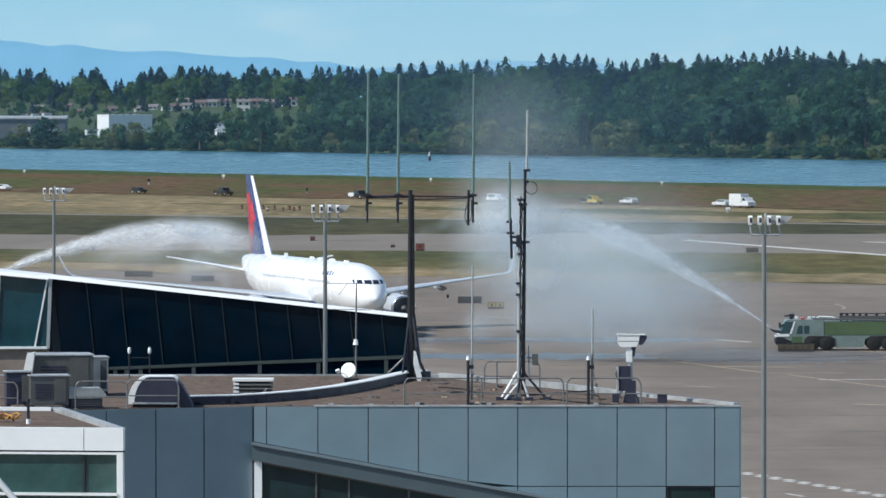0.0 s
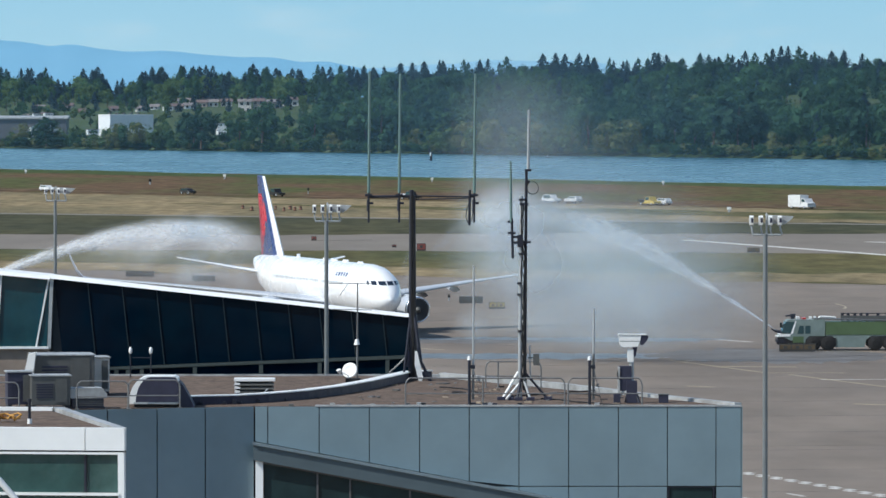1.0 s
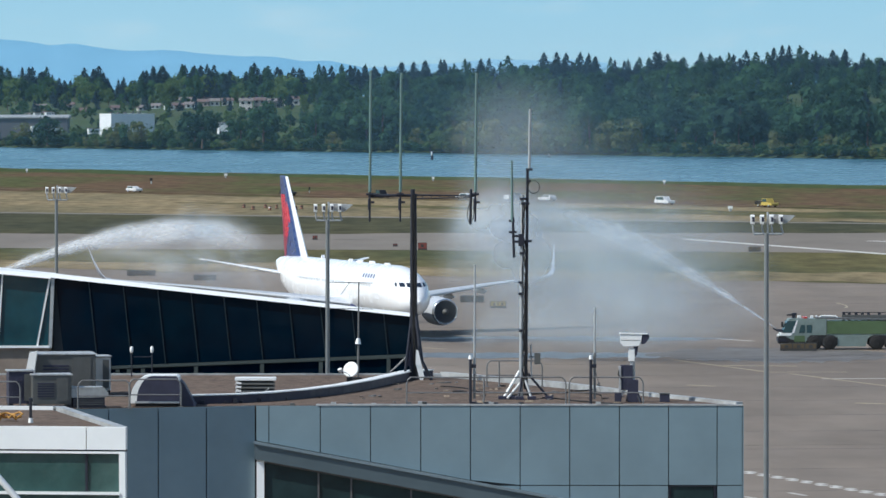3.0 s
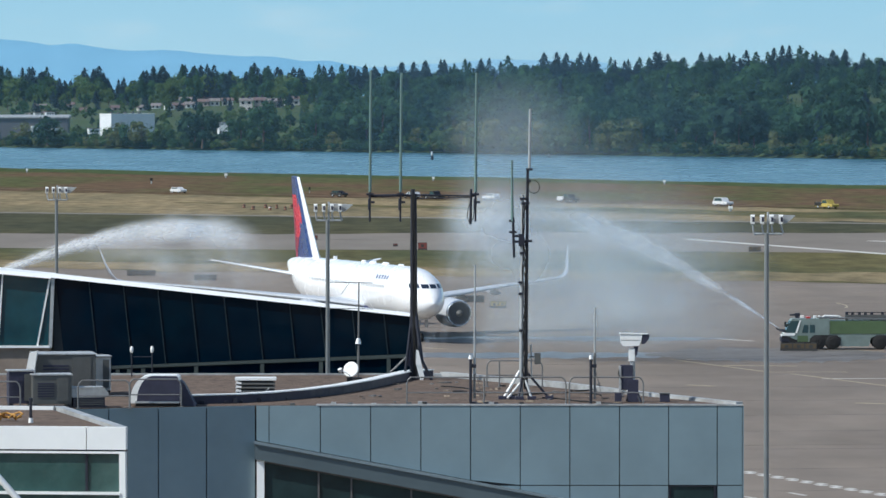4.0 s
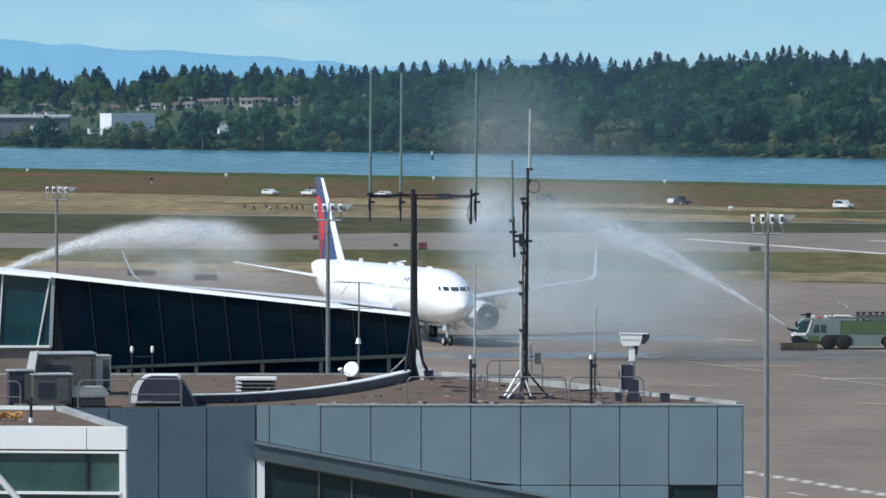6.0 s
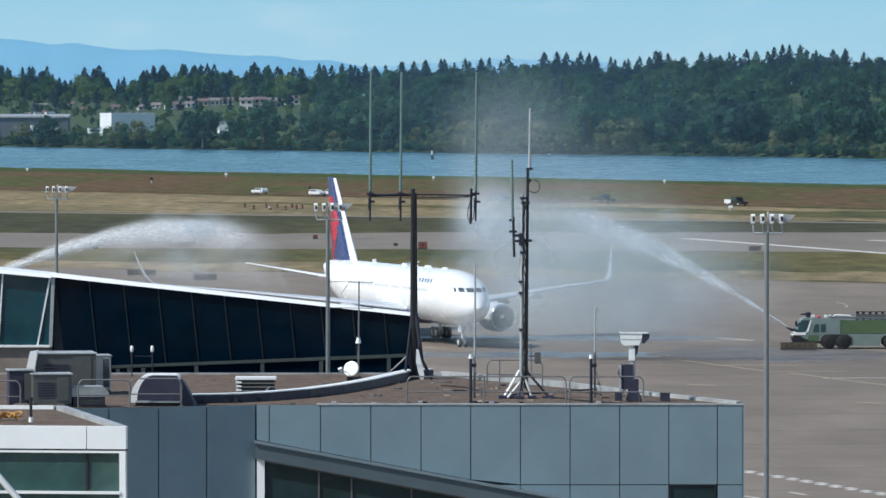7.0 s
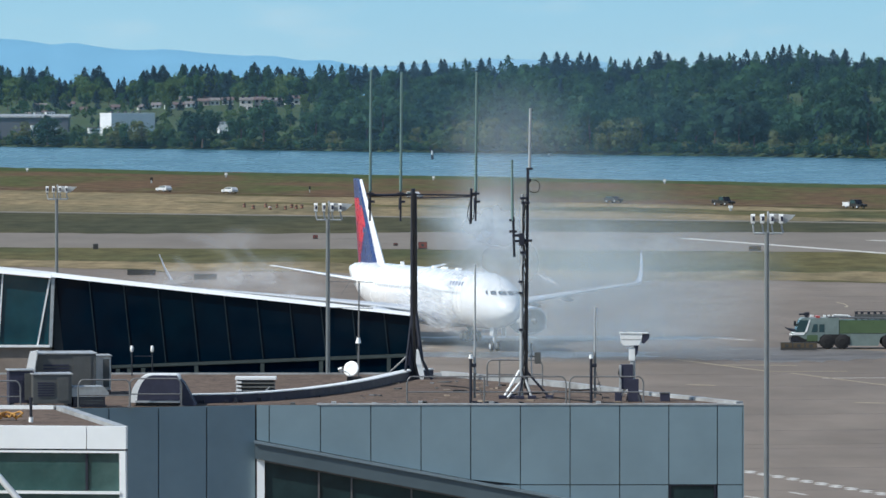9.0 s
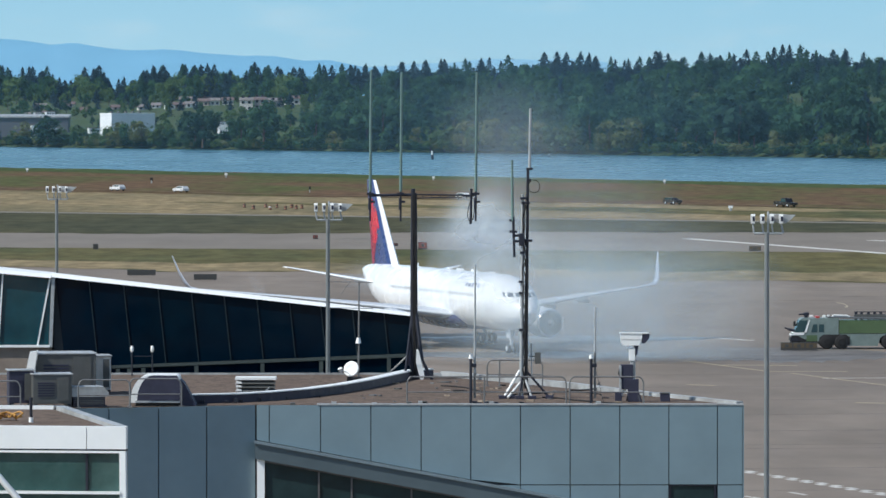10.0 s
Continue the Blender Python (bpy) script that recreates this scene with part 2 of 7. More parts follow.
part("end_post", Build().box(-7.489, -7.182, 249.72, 249.98, 0, SLOPE(XL) - 0.75), WHITE_WALL, ramp_front, "pale painted end post")
xs = [-7.17, -5, -3.682, -1.273, 1.159, 3.545, 5.932, 7.591]
MULLION = material("bronze_mullion", (0.13, 0.125, 0.125), 0.5, 0.3, vary=0.1)
for i, (x0, x1) in enumerate(zip(xs, xs[1:])):
    part("pane", Build().prism([(x0 + 0.04, 4.1), (x1 - 0.04, 4.1), (x1 - 0.04, SLOPE(x1) - 0.8), (x0 + 0.04, SLOPE(x0) - 0.8)], "y", 249.86, 249.9), RAMP_GLASS, ramp_front)
    part("mullion", Build().box(x1 - 0.035, x1 + 0.035, 249.8, 249.96, 4.1, SLOPE(x1) - 0.74), MULLION, ramp_front)
    part("head_rail", Build().prism([(x0, SLOPE(x0) - 0.73), (x1, SLOPE(x1) - 0.73), (x1, SLOPE(x1) - 0.8), (x0, SLOPE(x0) - 0.8)], "y", 249.81, 249.95), MULLION, ramp_front)

# wall that turns back on the other side of the corner
def west(u):
    """Plan point a share u along the returning wall."""
    return Vector((-7.545 + u * (-18.837 - -7.545), 250.0 - u * 4.5))


side = thing("wall_west", "shaded blue-grey panel wall turning back from the corner", "wall", kind="structure")
p, q = west(0), west(1)
d = (q - p).normalized()
nrm = Vector((d.y, -d.x))
if nrm.y > 0:
    nrm = -nrm
part("backing", Build().prism([tuple(p - nrm * 0.12), tuple(q - nrm * 0.12), tuple(q - nrm * 0.5), tuple(p - nrm * 0.5)], "z", 0, ROOF - 0.03), JOINT, side)
us = [0, 0.172, 0.34, 0.512, 0.67, 0.84, 1.0]
for u0, u1 in zip(us, us[1:]):
    a, c = west(u0 + 0.002), west(u1 - 0.002)
    part("panel", Build().prism([tuple(a), tuple(c), tuple(c - nrm * 0.1), tuple(a - nrm * 0.1)], "z", 0, ROOF), PANEL, side)

# roof edges
b = Build().box(-5.091, 12.091, 249.97, 250.35, ROOF + 0.005, ROOF + 0.06)
setting("coping_south", b, COPING, "thin pale metal coping along the roof edge", "coping")
pts = [Vector((12.091, 250.35)), Vector((8.601, 258.5)), Vector((5.253, 267.5)), Vector((0.151, 277.2))]
b = Build()
for p, q in zip(pts, pts[1:]):
    n = Vector((-(q - p).y, (q - p).x)).normalized() * 0.3
    b.prism([tuple(p), tuple(q), tuple(q + n), tuple(p + n)], "z", ROOF - 0.3, ROOF + 0.14)
setting("coping_east", b, COPING, "pale metal parapet cap on the slanting roof edge", "coping")
b = Build().box(-45, 0.151, 276.95, 277.2, ROOF - 0.4, ROOF + 0.07)
setting("coping_north", b, COPING, "pale metal parapet cap at the rear roof edge", "coping")
b = Build().prism([(-44, 248), (-7.849, 252), (11.546, 251.2), (-0.979, 276), (-44, 276)], "z", 0, ROOF - 0.52)
setting("wall_core", b, JOINT, "body of the terminal wing below the roof", "wall")

# raised curb winding over the roof
pts = [(-10.48, 251.26, 12.30), (-9.59, 251.71, 12.30), (-8.46, 252.17, 12.30), (-7.24, 253.54, 12.30), (-5.69, 256.33, 12.30), (-4.35, 260.15, 12.30), (-3.22, 264.58, 12.30), (-2.30, 269.17, 12.30), (-1.47, 273.39, 12.30), (-0.60, 274.46, 12.30)]
ring = []
for i, p in enumerate(pts):
    a, c = Vector(pts[max(i - 1, 0)]), Vector(pts[min(i + 1, len(pts) - 1)])
    t = (c - a).normalized()
    n = Vector((-t.y, t.x, 0)) * 0.22
    P = Vector(p)
    ring.append([P - n, P - n + Vector((0, 0, 0.32)), P - n * 1.25 + Vector((0, 0, 0.34)), P - n * 1.25 + Vector((0, 0, 0.385)), P + n * 1.25 + Vector((0, 0, 0.385)), P + n * 1.25 + Vector((0, 0, 0.34)), P + n + Vector((0, 0, 0.32)), P + n])
curb = thing("roof_curb", "raised grey metal curb winding across the gravel roof", "curb")
# dark body and white cap put the shadow under the lit top into colour
part("curb_body", Build().loft([[r[0], r[1], r[6], r[7]] for r in ring], smooth=False), UNIT_DARK, curb)
part("curb_cap", Build().loft([r[2:6] for r in ring], smooth=False), WHITE_PAINT, curb, "metal cap painted pale as the lit top")
random.seed(4)
for k in range(16):
    u = random.uniform(0.3, len(pts) - 1.6)
    i = int(u)
    P = Vector(pts[i]).lerp(Vector(pts[i + 1]), u - i)
    part("clamp", Build().box(P.x - 0.08, P.x + 0.08, P.y - 0.42, P.y - 0.26, ROOF, ROOF + random.uniform(0.1, 0.2), c=0.015), DARK_STEEL, curb)

# ---- white pavilion near the camera ----
Zt = 14.145
A, Bk = Vector((-10.218, 200.0)), Vector((-14.6, 213.0))
pav = thing("pavilion", "white wall and green window of a lower building", "building", kind="structure")
part("parapet", Build().box(-11.491, A.x, 200.0, 200.35, 13.418, Zt).box(-22, -11.518, 200.0, 200.35, 13.418, Zt), WHITE_WALL, pav)
part("band", Build().box(-22, A.x, 200.08, 200.3, 13.364, 13.415), JOINT, pav)
part("lintel", Build().box(-22, A.x - 0.02, 200.0, 200.3, 13.291, 13.36), WHITE_WALL, pav)
part("corner_post", Build().prism([(-10.436, 13.287), (-10.236, 13.287), (-10.127, 0), (-10.364, 0)], "y", 200.0, 200.3), WHITE_WALL, pav)
part("pane", Build().box(-11.473, -10.436, 200.16, 200.2, 12.055, 13.282), GREEN_GLASS, pav)
part("pane", Build().box(-22, -11.564, 200.16, 200.2, 12.055, 13.282), GREEN_GLASS, pav)
part("mullion", Build().box(-11.558, -11.478, 200.1, 200.26, 12.055, 13.282), DARK_STEEL, pav)
part("sill", Build().box(-22, -10.4, 199.95, 200.25, 11.964, 12.045), WHITE_WALL, pav)
part("lower_wall", Build().box(-22, -10.327, 200.1, 200.3, 0, 11.958), GREEN_GLASS, pav)
part("side_wall", Build().prism([(A.x, 200.36), (Bk.x, Bk.y), (Bk.x - 0.35, Bk.y), (A.x - 0.35, 200.36)], "z", 0, Zt), COPING, pav)
part("back_wall", Build().box(-22, Bk.x - 0.36, 212.7, 213.0, 0, Zt), WHITE_WALL, pav)
part("roof_gravel", Build().prism([(-22, 200.36), (A.x - 0.36, 200.36), (Bk.x - 0.36, 212.69), (-22, 212.69)], "z", Zt - 0.4, Zt - 0.12), GRAVEL, pav)

pav.matrix_basis = Matrix.Translation((A.x, 200, 0)) @ pose(0, 0, 0, 0, 0, -7)
pav.matrix_basis = pav.matrix_basis @ Matrix.Translation((-A.x, -200, 0))

# ---- glazed passenger bridge behind the roof ----
DB = 290.0
bridge = thing("glazed_bridge", "sloping passenger bridge with dark glass and white roof edge", "passenger bridge", kind="structure")
TOP = lambda x: 16.247 - (x - -18.112) * 0.106
SILL = lambda x: 12.029 + (x - -18.112) * 0.04
X0, X1 = -18.165, -1.476
edge = [[(x, DB - 0.2, TOP(x) + lo), (x, DB + 0.16, TOP(x) + hi), (x, DB + 0.9, TOP(x) + hi), (x, DB + 0.9, TOP(x) + lo)] for x, lo, hi in ((X0 - 0.1, 0.0, 0.18), (X1, -0.04, 0.1))]
part("roof_edge", Build().loft(edge, smooth=False), WHITE_WALL, bridge, "white bridge roof")
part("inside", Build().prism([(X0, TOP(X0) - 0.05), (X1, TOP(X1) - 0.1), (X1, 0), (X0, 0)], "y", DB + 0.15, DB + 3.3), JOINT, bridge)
lean = 0.105
ticks = [-18.112, -16.53, -14.922, -13.314, -11.758, -10.229, -8.7, -7.171, -5.721, -4.245, -2.768, -1.476]
BRIDGE_BAR = material("blue_grey_glazing_bar", (0.016, 0.034, 0.045), 0.5, 0.2, vary=0.1)
for x0, x1 in zip(ticks, ticks[1:]):
    h0, h1 = TOP(x0) - SILL(x0), TOP(x1) - SILL(x1)
    e0, e1 = x0 + lean * h0, min(x1 + lean * h1, X1)
    part("pane", Build().prism([(x0 + 0.03, TOP(x0) - 0.01), (x1 - 0.03, TOP(x1) - 0.01), (e1 - 0.03, SILL(e1)), (e0 + 0.03, SILL(e0))], "y", DB, DB + 0.05), DARK_GLASS, bridge)
    part("glazing_bar", Build().prism([(x1 - 0.02, TOP(x1) - 0.01), (x1 + 0.02, TOP(x1) - 0.01), (e1 + 0.02, SILL(e1)), (e1 - 0.02, SILL(e1))], "y", DB - 0.05, DB + 0.1), BRIDGE_BAR, bridge)
SILL_GREY = material("sill_grey_green", (0.07, 0.085, 0.08), 0.5, 0.2, vary=0.15)
part("sill_beam", Build().prism([(X0, SILL(X0) - 0.01), (X1, SILL(X1) - 0.01), (X1, SILL(X1) - 0.17), (X0, SILL(X0) - 0.13)], "y", DB - 0.12, DB + 0.14), SILL_GREY, bridge)
part("lower_glass", Build().prism([(X0, SILL(X0) - 0.18), (X1, SILL(X1) - 0.18), (X1, 4), (X0, 4)], "y", DB + 0.02, DB + 0.08), DARK_GLASS, bridge)
for x in (-15.185, -14.658, -13.999, -11.521, -8.436, -5.695, -2.531):
    part("post", Build().box(x - 0.09, x + 0.09, DB - 0.1, DB + 0.14, 0, SILL(x) - 0.18), SILL_GREY, bridge)
part("base_wall", Build().box(X0, X1, DB, DB + 0.1, 0, 3.98), UNIT_GREY, bridge)

# end of the bridge with pale glass, seen to the side of the corner
end = thing("bridge_hall", "teal glazed hall with white frame at the bridge's end", "building", kind="structure")
XE = -22.515
edge = [[(x, DB - 0.3, lo), (x, DB + 0.1, hi), (x, DB + 3.4, hi), (x, DB + 3.4, lo)] for x, lo, hi in ((XE, 16.616, 16.801), (X0 - 0.12, 16.221, 16.379))]
part("hall_roof", Build().loft(edge, smooth=False), WHITE_WALL, end)
TEAL_GLASS = material("teal_glass", (0.006, 0.055, 0.08), 0.1, vary=0.35, size=3.0, second=(0.015, 0.075, 0.085), second_size=4.0, spec=0.5)
part("pane", Build().prism([(XE, 16.564), (-20.59, 16.392), (-20.801, 13.084), (XE, 13.084)], "y", DB, DB + 0.05), TEAL_GLASS, end)
part("pane", Build().prism([(-20.537, 16.392), (-18.375, 16.195), (-18.929, 13.084), (-20.748, 13.084)], "y", DB, DB + 0.05), TEAL_GLASS, end)
part("pane", Build().prism([(-18.323, 16.115), (-18.27, 16.115), (-18.428, 13.084), (-18.876, 13.084)], "y", DB, DB + 0.05), TEAL_GLASS, end)
part("brace", Build().prism([(-20.585, 16.405), (-20.516, 16.405), (-20.722, 13.084), (-20.801, 13.084)], "y", DB - 0.08, DB + 0.06), WHITE_WALL, end)
part("brace", Build().prism([(-18.389, 16.195), (-18.31, 16.195), (-18.89, 13.084), (-18.969, 13.084)], "y", DB - 0.08, DB + 0.06), WHITE_WALL, end)
part("corner_post", Build().prism([(-18.27, 16.247), (-18.112, 16.247), (-18.244, 12.978), (-18.402, 12.978)], "y", DB - 0.15, DB + 0.12), GALV, end)
part("sill", Build().box(XE, -18.349, DB - 0.2, DB + 0.1, 12.978, 13.084), WHITE_WALL, end)
part("lower_wall", Build().box(XE, -18.296, DB + 0.0, DB + 0.2, 0, 12.97), material("tan_rendered_wall", (0.27, 0.215, 0.175), 0.9, vary=0.2, size=1.0), end)
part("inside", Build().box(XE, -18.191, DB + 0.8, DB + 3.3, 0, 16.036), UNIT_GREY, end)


# ---- airliner ----
PLANE_WHITE = material("airliner_white_paint", (0.93, 0.932, 0.935), 0.25, vary=0.02, size=3.0, second=(0.86, 0.87, 0.88), second_size=8.0, coat=0.3)
WING_GREY = material("wing_pale_grey", (0.55, 0.58, 0.62), 0.35, 0.1, vary=0.08, size=2.0)
NAVY = material("navy_tail_paint", (0.02, 0.045, 0.16), 0.3, vary=0.1, size=1.0)
RED = material("red_tail_paint", (0.52, 0.01, 0.045), 0.3, vary=0.1, size=1.0)
CRIMSON = material("crimson_tail_paint", (0.27, 0.012, 0.05), 0.3, vary=0.1, size=1.0)
BELLY_NAVY = material("navy_belly_paint", (0.05, 0.055, 0.12), 0.3, vary=0.1, size=2.0)
CHROME = material("bare_metal_lip", (0.75, 0.76, 0.78), 0.25, 1.0, vary=0.05)
FAN = material("dark_fan_metal", (0.05, 0.055, 0.065), 0.45, 0.4, vary=0.2, size=0.3)
CABIN_GLASS = material("cabin_window_glass", (0.58, 0.6, 0.63), 0.15, vary=0.1)
COCKPIT_GLASS = material("cockpit_glass", (0.02, 0.03, 0.05), 0.08, vary=0.1)
STATIONS = [(0.0, 4.0, 0.06, 0.06), (-0.25, 4.0, 0.55, 0.5), (-0.8, 4.04, 1.02, 0.98), (-1.6, 4.16, 1.45, 1.42), (-2.6, 4.36, 1.82, 1.86), (-4.0, 4.58, 2.16, 2.3),
            (-6.0, 4.71, 2.41, 2.6), (-8.0, 4.75, 2.515, 2.7), (-38.0, 4.75, 2.515, 2.7), (-42.0, 4.95, 2.36, 2.5), (-46.0, 5.35, 1.95, 2.1),
            (-50.0, 5.95, 1.25, 1.42), (-52.6, 6.35, 0.72, 0.85), (-54.2, 6.6, 0.3, 0.35)]


def hull(x):
    for (xa, za, ya, ha), (xb, zb, yb, hb) in zip(STATIONS, STATIONS[1:]):
        if xb <= x <= xa:
            k = (x - xa) / (xb - xa)
            return za + (zb - za) * k, ya + (yb - ya) * k, ha + (hb - ha) * k
    return STATIONS[-1][1:]


def skin(x, a, off=0.0):
    """A point on the hull: a is the angle up from the horizontal; a below 90 is the port side."""
    z, w, h = hull(x)
    return Vector((x, (w + off) * math.cos(a), z + (h + off) * math.sin(a)))


def decal(x0, x1, a0, a1, off=0.012, slant=0.0, nx=3, na=3):
    """A thin raised plate that follows the hull."""
    b = Build()
    g = [[skin(x0 + (x1 - x0) * i / nx + slant * j / na, radians(a0 + (a1 - a0) * j / na), off) for j in range(na + 1)] for i in range(nx + 1)]
    low = [[skin(x0 + (x1 - x0) * i / nx + slant * j / na, radians(a0 + (a1 - a0) * j / na), -0.03) for j in range(na + 1)] for i in range(nx + 1)]
    v = [p for row in g for p in row] + [p for row in low for p in row]
    n, w = (nx + 1) * (na + 1), na + 1
    f = [[i * w + j, (i + 1) * w + j, (i + 1) * w + j + 1, i * w + j + 1] for i in range(nx) for j in range(na)]
    rim = [i * w for i in range(nx + 1)] + [nx * w + j for j in range(1, w)] + [i * w + na for i in range(nx - 1, -1, -1)] + [j for j in range(na - 1, 0, -1)]
    f += [[rim[k], rim[(k + 1) % len(rim)], rim[(k + 1) % len(rim)] + n, rim[k] + n] for k in range(len(rim))]
    return b.add(v, f, smooth=False)


def nose_point(y, z, off=0.0):
    """The hull point of given height and half breadth near the nose."""
    lo, hi = -7.9, 0.0
    for _ in range(40):
        x = (lo + hi) / 2
        zc, w, h = hull(x)
        if (y / (w + off)) ** 2 + ((z - zc) / (h + off)) ** 2 > 1:
            hi = x
        else:
            lo = x
    return Vector((lo, y, z))


def pane_on_nose(y0, y1, z0, z1, side, slant, n=3):
    rows = []
    for off in (0.02, -0.04):
        rows.append([nose_point((y0 + (y1 - y0) * i / n - slant * j / n), z0 + (z1 - z0) * j / n, off) for i in range(n + 1) for j in range(n + 1)])
    v = [Vector((p.x, p.y * side, p.z)) for p in rows[0] + rows[1]]
    w, m = n + 1, (n + 1) ** 2
    f = [[i * w + j, (i + 1) * w + j, (i + 1) * w + j + 1, i * w + j + 1] for i in range(n) for j in range(n)]
    rim = [i * w for i in range(w)] + [n * w + j for j in range(1, w)] + [i * w + n for i in range(n - 1, -1, -1)] + [j for j in range(n - 1, 0, -1)]
    f += [[rim[k], rim[(k + 1) % len(rim)], rim[(k + 1) % len(rim)] + m, rim[k] + m] for k in range(len(rim))]
    return Build().add(v, f)


def foil(le, te, t, up=(0, 0, 1)):
    """A wing section from leading to trailing edge."""
    le, te, up = Vector(le), Vector(te), Vector(up)
    shape = [(0, 0), (0.04, 0.45), (0.15, 0.85), (0.35, 1.0), (0.65, 0.65), (1.0, 0.06), (0.65, -0.35), (0.35, -0.6), (0.15, -0.55), (0.04, -0.35)]
    return [le.lerp(te, u) + up * (w * t / 2) for u, w in shape]


def airliner():
    ob = thing("airliner", "white twin-engined airliner with navy and red tail, taxiing", "airplane")
    rings = [[skin(x, k * math.tau / 36) for k in range(36)] for x in [s[0] for s in STATIONS[:7]] + [-8.0, -14, -20, -26, -32, -38.0, -40, -42, -44, -46, -48, -50, -52.6, -54.2]]
    body = part("fuselage", Build().loft(rings), PLANE_WHITE, ob)
    # flight-deck windows, three a side
    for y0, y1, z0, z1, sl in ((0.06, 0.76, 5.46, 5.86, 0.0), (0.95, 1.36, 5.48, 5.88, 0.04), (1.54, 1.66, 5.5, 5.88, 0.06)):
        for m in (1, -1):
            part("flight_deck_window", pane_on_nose(y0, y1, z0, z1, m, sl), COCKPIT_GLASS, body)
    # cabin windows
    for m, ang in ((0, 14.5), (1, 165.5)):
        z, w, h = 4.75, 2.515, 2.7
        b = Build()
        a = radians(ang)
        sy = 1 if m == 0 else -1
        y = w * math.cos(a)
        b.box(-0.12, 0.12, min(y - 0.03, y + 0.014 * sy), max(y - 0.03, y + 0.014 * sy) + 0.0, z + h * math.sin(a) - 0.17, z + h * math.sin(a) + 0.17, c=0.01)
        me = b.mesh("cabin_window", CABIN_GLASS)
        for k in range(46):
            if k in (14, 15, 30):
                continue
            o = part("cabin_window", me, None, body)
            o.location = (-9.5 - k * 0.62, 0, 0)
    # doors, title shapes, antennas
    for x in (-6.6, -21.5, -36.5):
        for a0, a1 in ((-14, 26), (154, 194)):
            part("cabin_door", decal(x, x - 1.05, a0, a1, off=0.02), PLANE_WHITE, body)
    for k in range(5):
        part("title_bar", decal(-9.2 - k * 0.95, -9.62 - k * 0.95, 149, 139, slant=-0.25), NAVY, body, "plain navy lettering bars")
        part("title_bar", decal(-8.7 - k * 1.05, -9.4 - k * 1.05, 33, 44, slant=-0.25), NAVY, body, "plain navy lettering bars")
    for x, l, h in ((-11, 1.3, 0.14), (-16.5, 1.6, 0.19), (-21, 1.8, 0.18), (-25, 0.8, 0.2), (-36, 0.4, 0.32)):
        part("antenna_blister", Build().prism([(x, 7.4), (x - 0.25 * l, 7.45 + h), (x - 0.8 * l, 7.45 + h), (x - l, 7.4)], "y", -0.16, 0.16), PLANE_WHITE, body)
    belly = [[Vector((x, r * math.cos(k * math.tau / 20), 2.9 + h * math.sin(k * math.tau / 20))) for k in range(20)] for x, r, h in ((-14.5, 1.2, 0.6), (-17, 2.3, 1.0), (-24, 2.7, 1.15), (-29, 2.6, 1.05), (-33, 1.2, 0.6))]
    part("belly_fairing", Build().loft(belly), BELLY_NAVY, ob, "navy belly fairing")
    part("belly_paint", decal(-10.0, -44.0, -118, -62, off=0.016, nx=16, na=6), BELLY_NAVY, body, "navy painted belly")
    # wings with raked tips
    for sy in (1, -1):
        sec = [(1.6, -17.2, -28.6, 3.2, 1.3), (8.0, -21.6, -28.8, 3.98, 0.8), (16, -26.9, -31.7, 4.82, 0.45), (23.6, -32.0, -34.4, 5.48, 0.26)]
        wing = part("wing", Build().loft([foil((xl, y * sy, z), (xt, y * sy, z - 0.15), t) for y, xl, xt, z, t in sec]), WING_GREY, ob)
        tip = [(23.6, -32.0, -34.4, 5.48, 0.26, 0.15), (24.15, -32.7, -34.6, 5.64, 0.2, 0.5), (24.55, -33.4, -34.8, 6.25, 0.15, 0.85), (24.9, -34.6, -35.5, 7.35, 0.1, 0.94), (25.25, -35.7, -36.1, 8.7, 0.05, 0.95)]
        part("winglet", Build().loft([foil((xl, y * sy, z), (xt, y * sy, z), t, (0, -sy * k, math.sqrt(1 - k * k))) for y, xl, xt, z, t, k in tip]), material("winglet_blue_grey", (0.36, 0.4, 0.48), 0.35, vary=0.08), wing, "blue-grey winglet")
        part("flap", Build().loft([foil((-28.3, 3.0 * sy, 2.95), (-29.9, 3.0 * sy, 2.7), 0.3), foil((-28.4, 8.0 * sy, 3.6), (-29.6, 8.0 * sy, 3.4), 0.25)]), WING_GREY, wing)
        part("flap", Build().loft([foil((-28.5, 8.6 * sy, 3.68), (-29.8, 8.6 * sy, 3.5), 0.25), foil((-31.2, 17 * sy, 4.8), (-32.2, 17 * sy, 4.7), 0.16)]), WING_GREY, wing)
        for y, x, z in ((5.5, -27.5, 3.1), (11.5, -28.6, 3.9), (15.5, -30.2, 4.4)):
            part("track_fairing", Build().loft([[Vector((x - u, y * sy + r * 0.7 * math.cos(k * math.tau / 8), z - 0.35 + r * math.sin(k * math.tau / 8))) for k in range(8)] for u, r in ((-2.0, 0.05), (-0.8, 0.28), (0.8, 0.3), (3.0, 0.06))]), WING_GREY, wing)
        # engine
        ey, ez = 7.55 * sy, 2.4
        circ = lambda x, r, n=28: [Vector((x, ey + r * math.cos(k * math.tau / n), ez + r * math.sin(k * math.tau / n))) for k in range(n)]
        eng = part("engine", Build().loft([circ(-16.65, 1.3), circ(-17.2, 1.4), (circ(-18.6, 1.45)), circ(-20.2, 1.4), circ(-21.6, 1.15), circ(-21.6, 0.8), circ(-23.2, 0.5)]), WING_GREY, ob)
        part("inlet_lip", Build().loft([circ(-16.9, 1.34), circ(-16.6, 1.31), circ(-16.5, 1.24), circ(-16.6, 1.17), circ(-16.95, 1.13), circ(-17.0, 1.3)], ends=False), CHROME, eng)
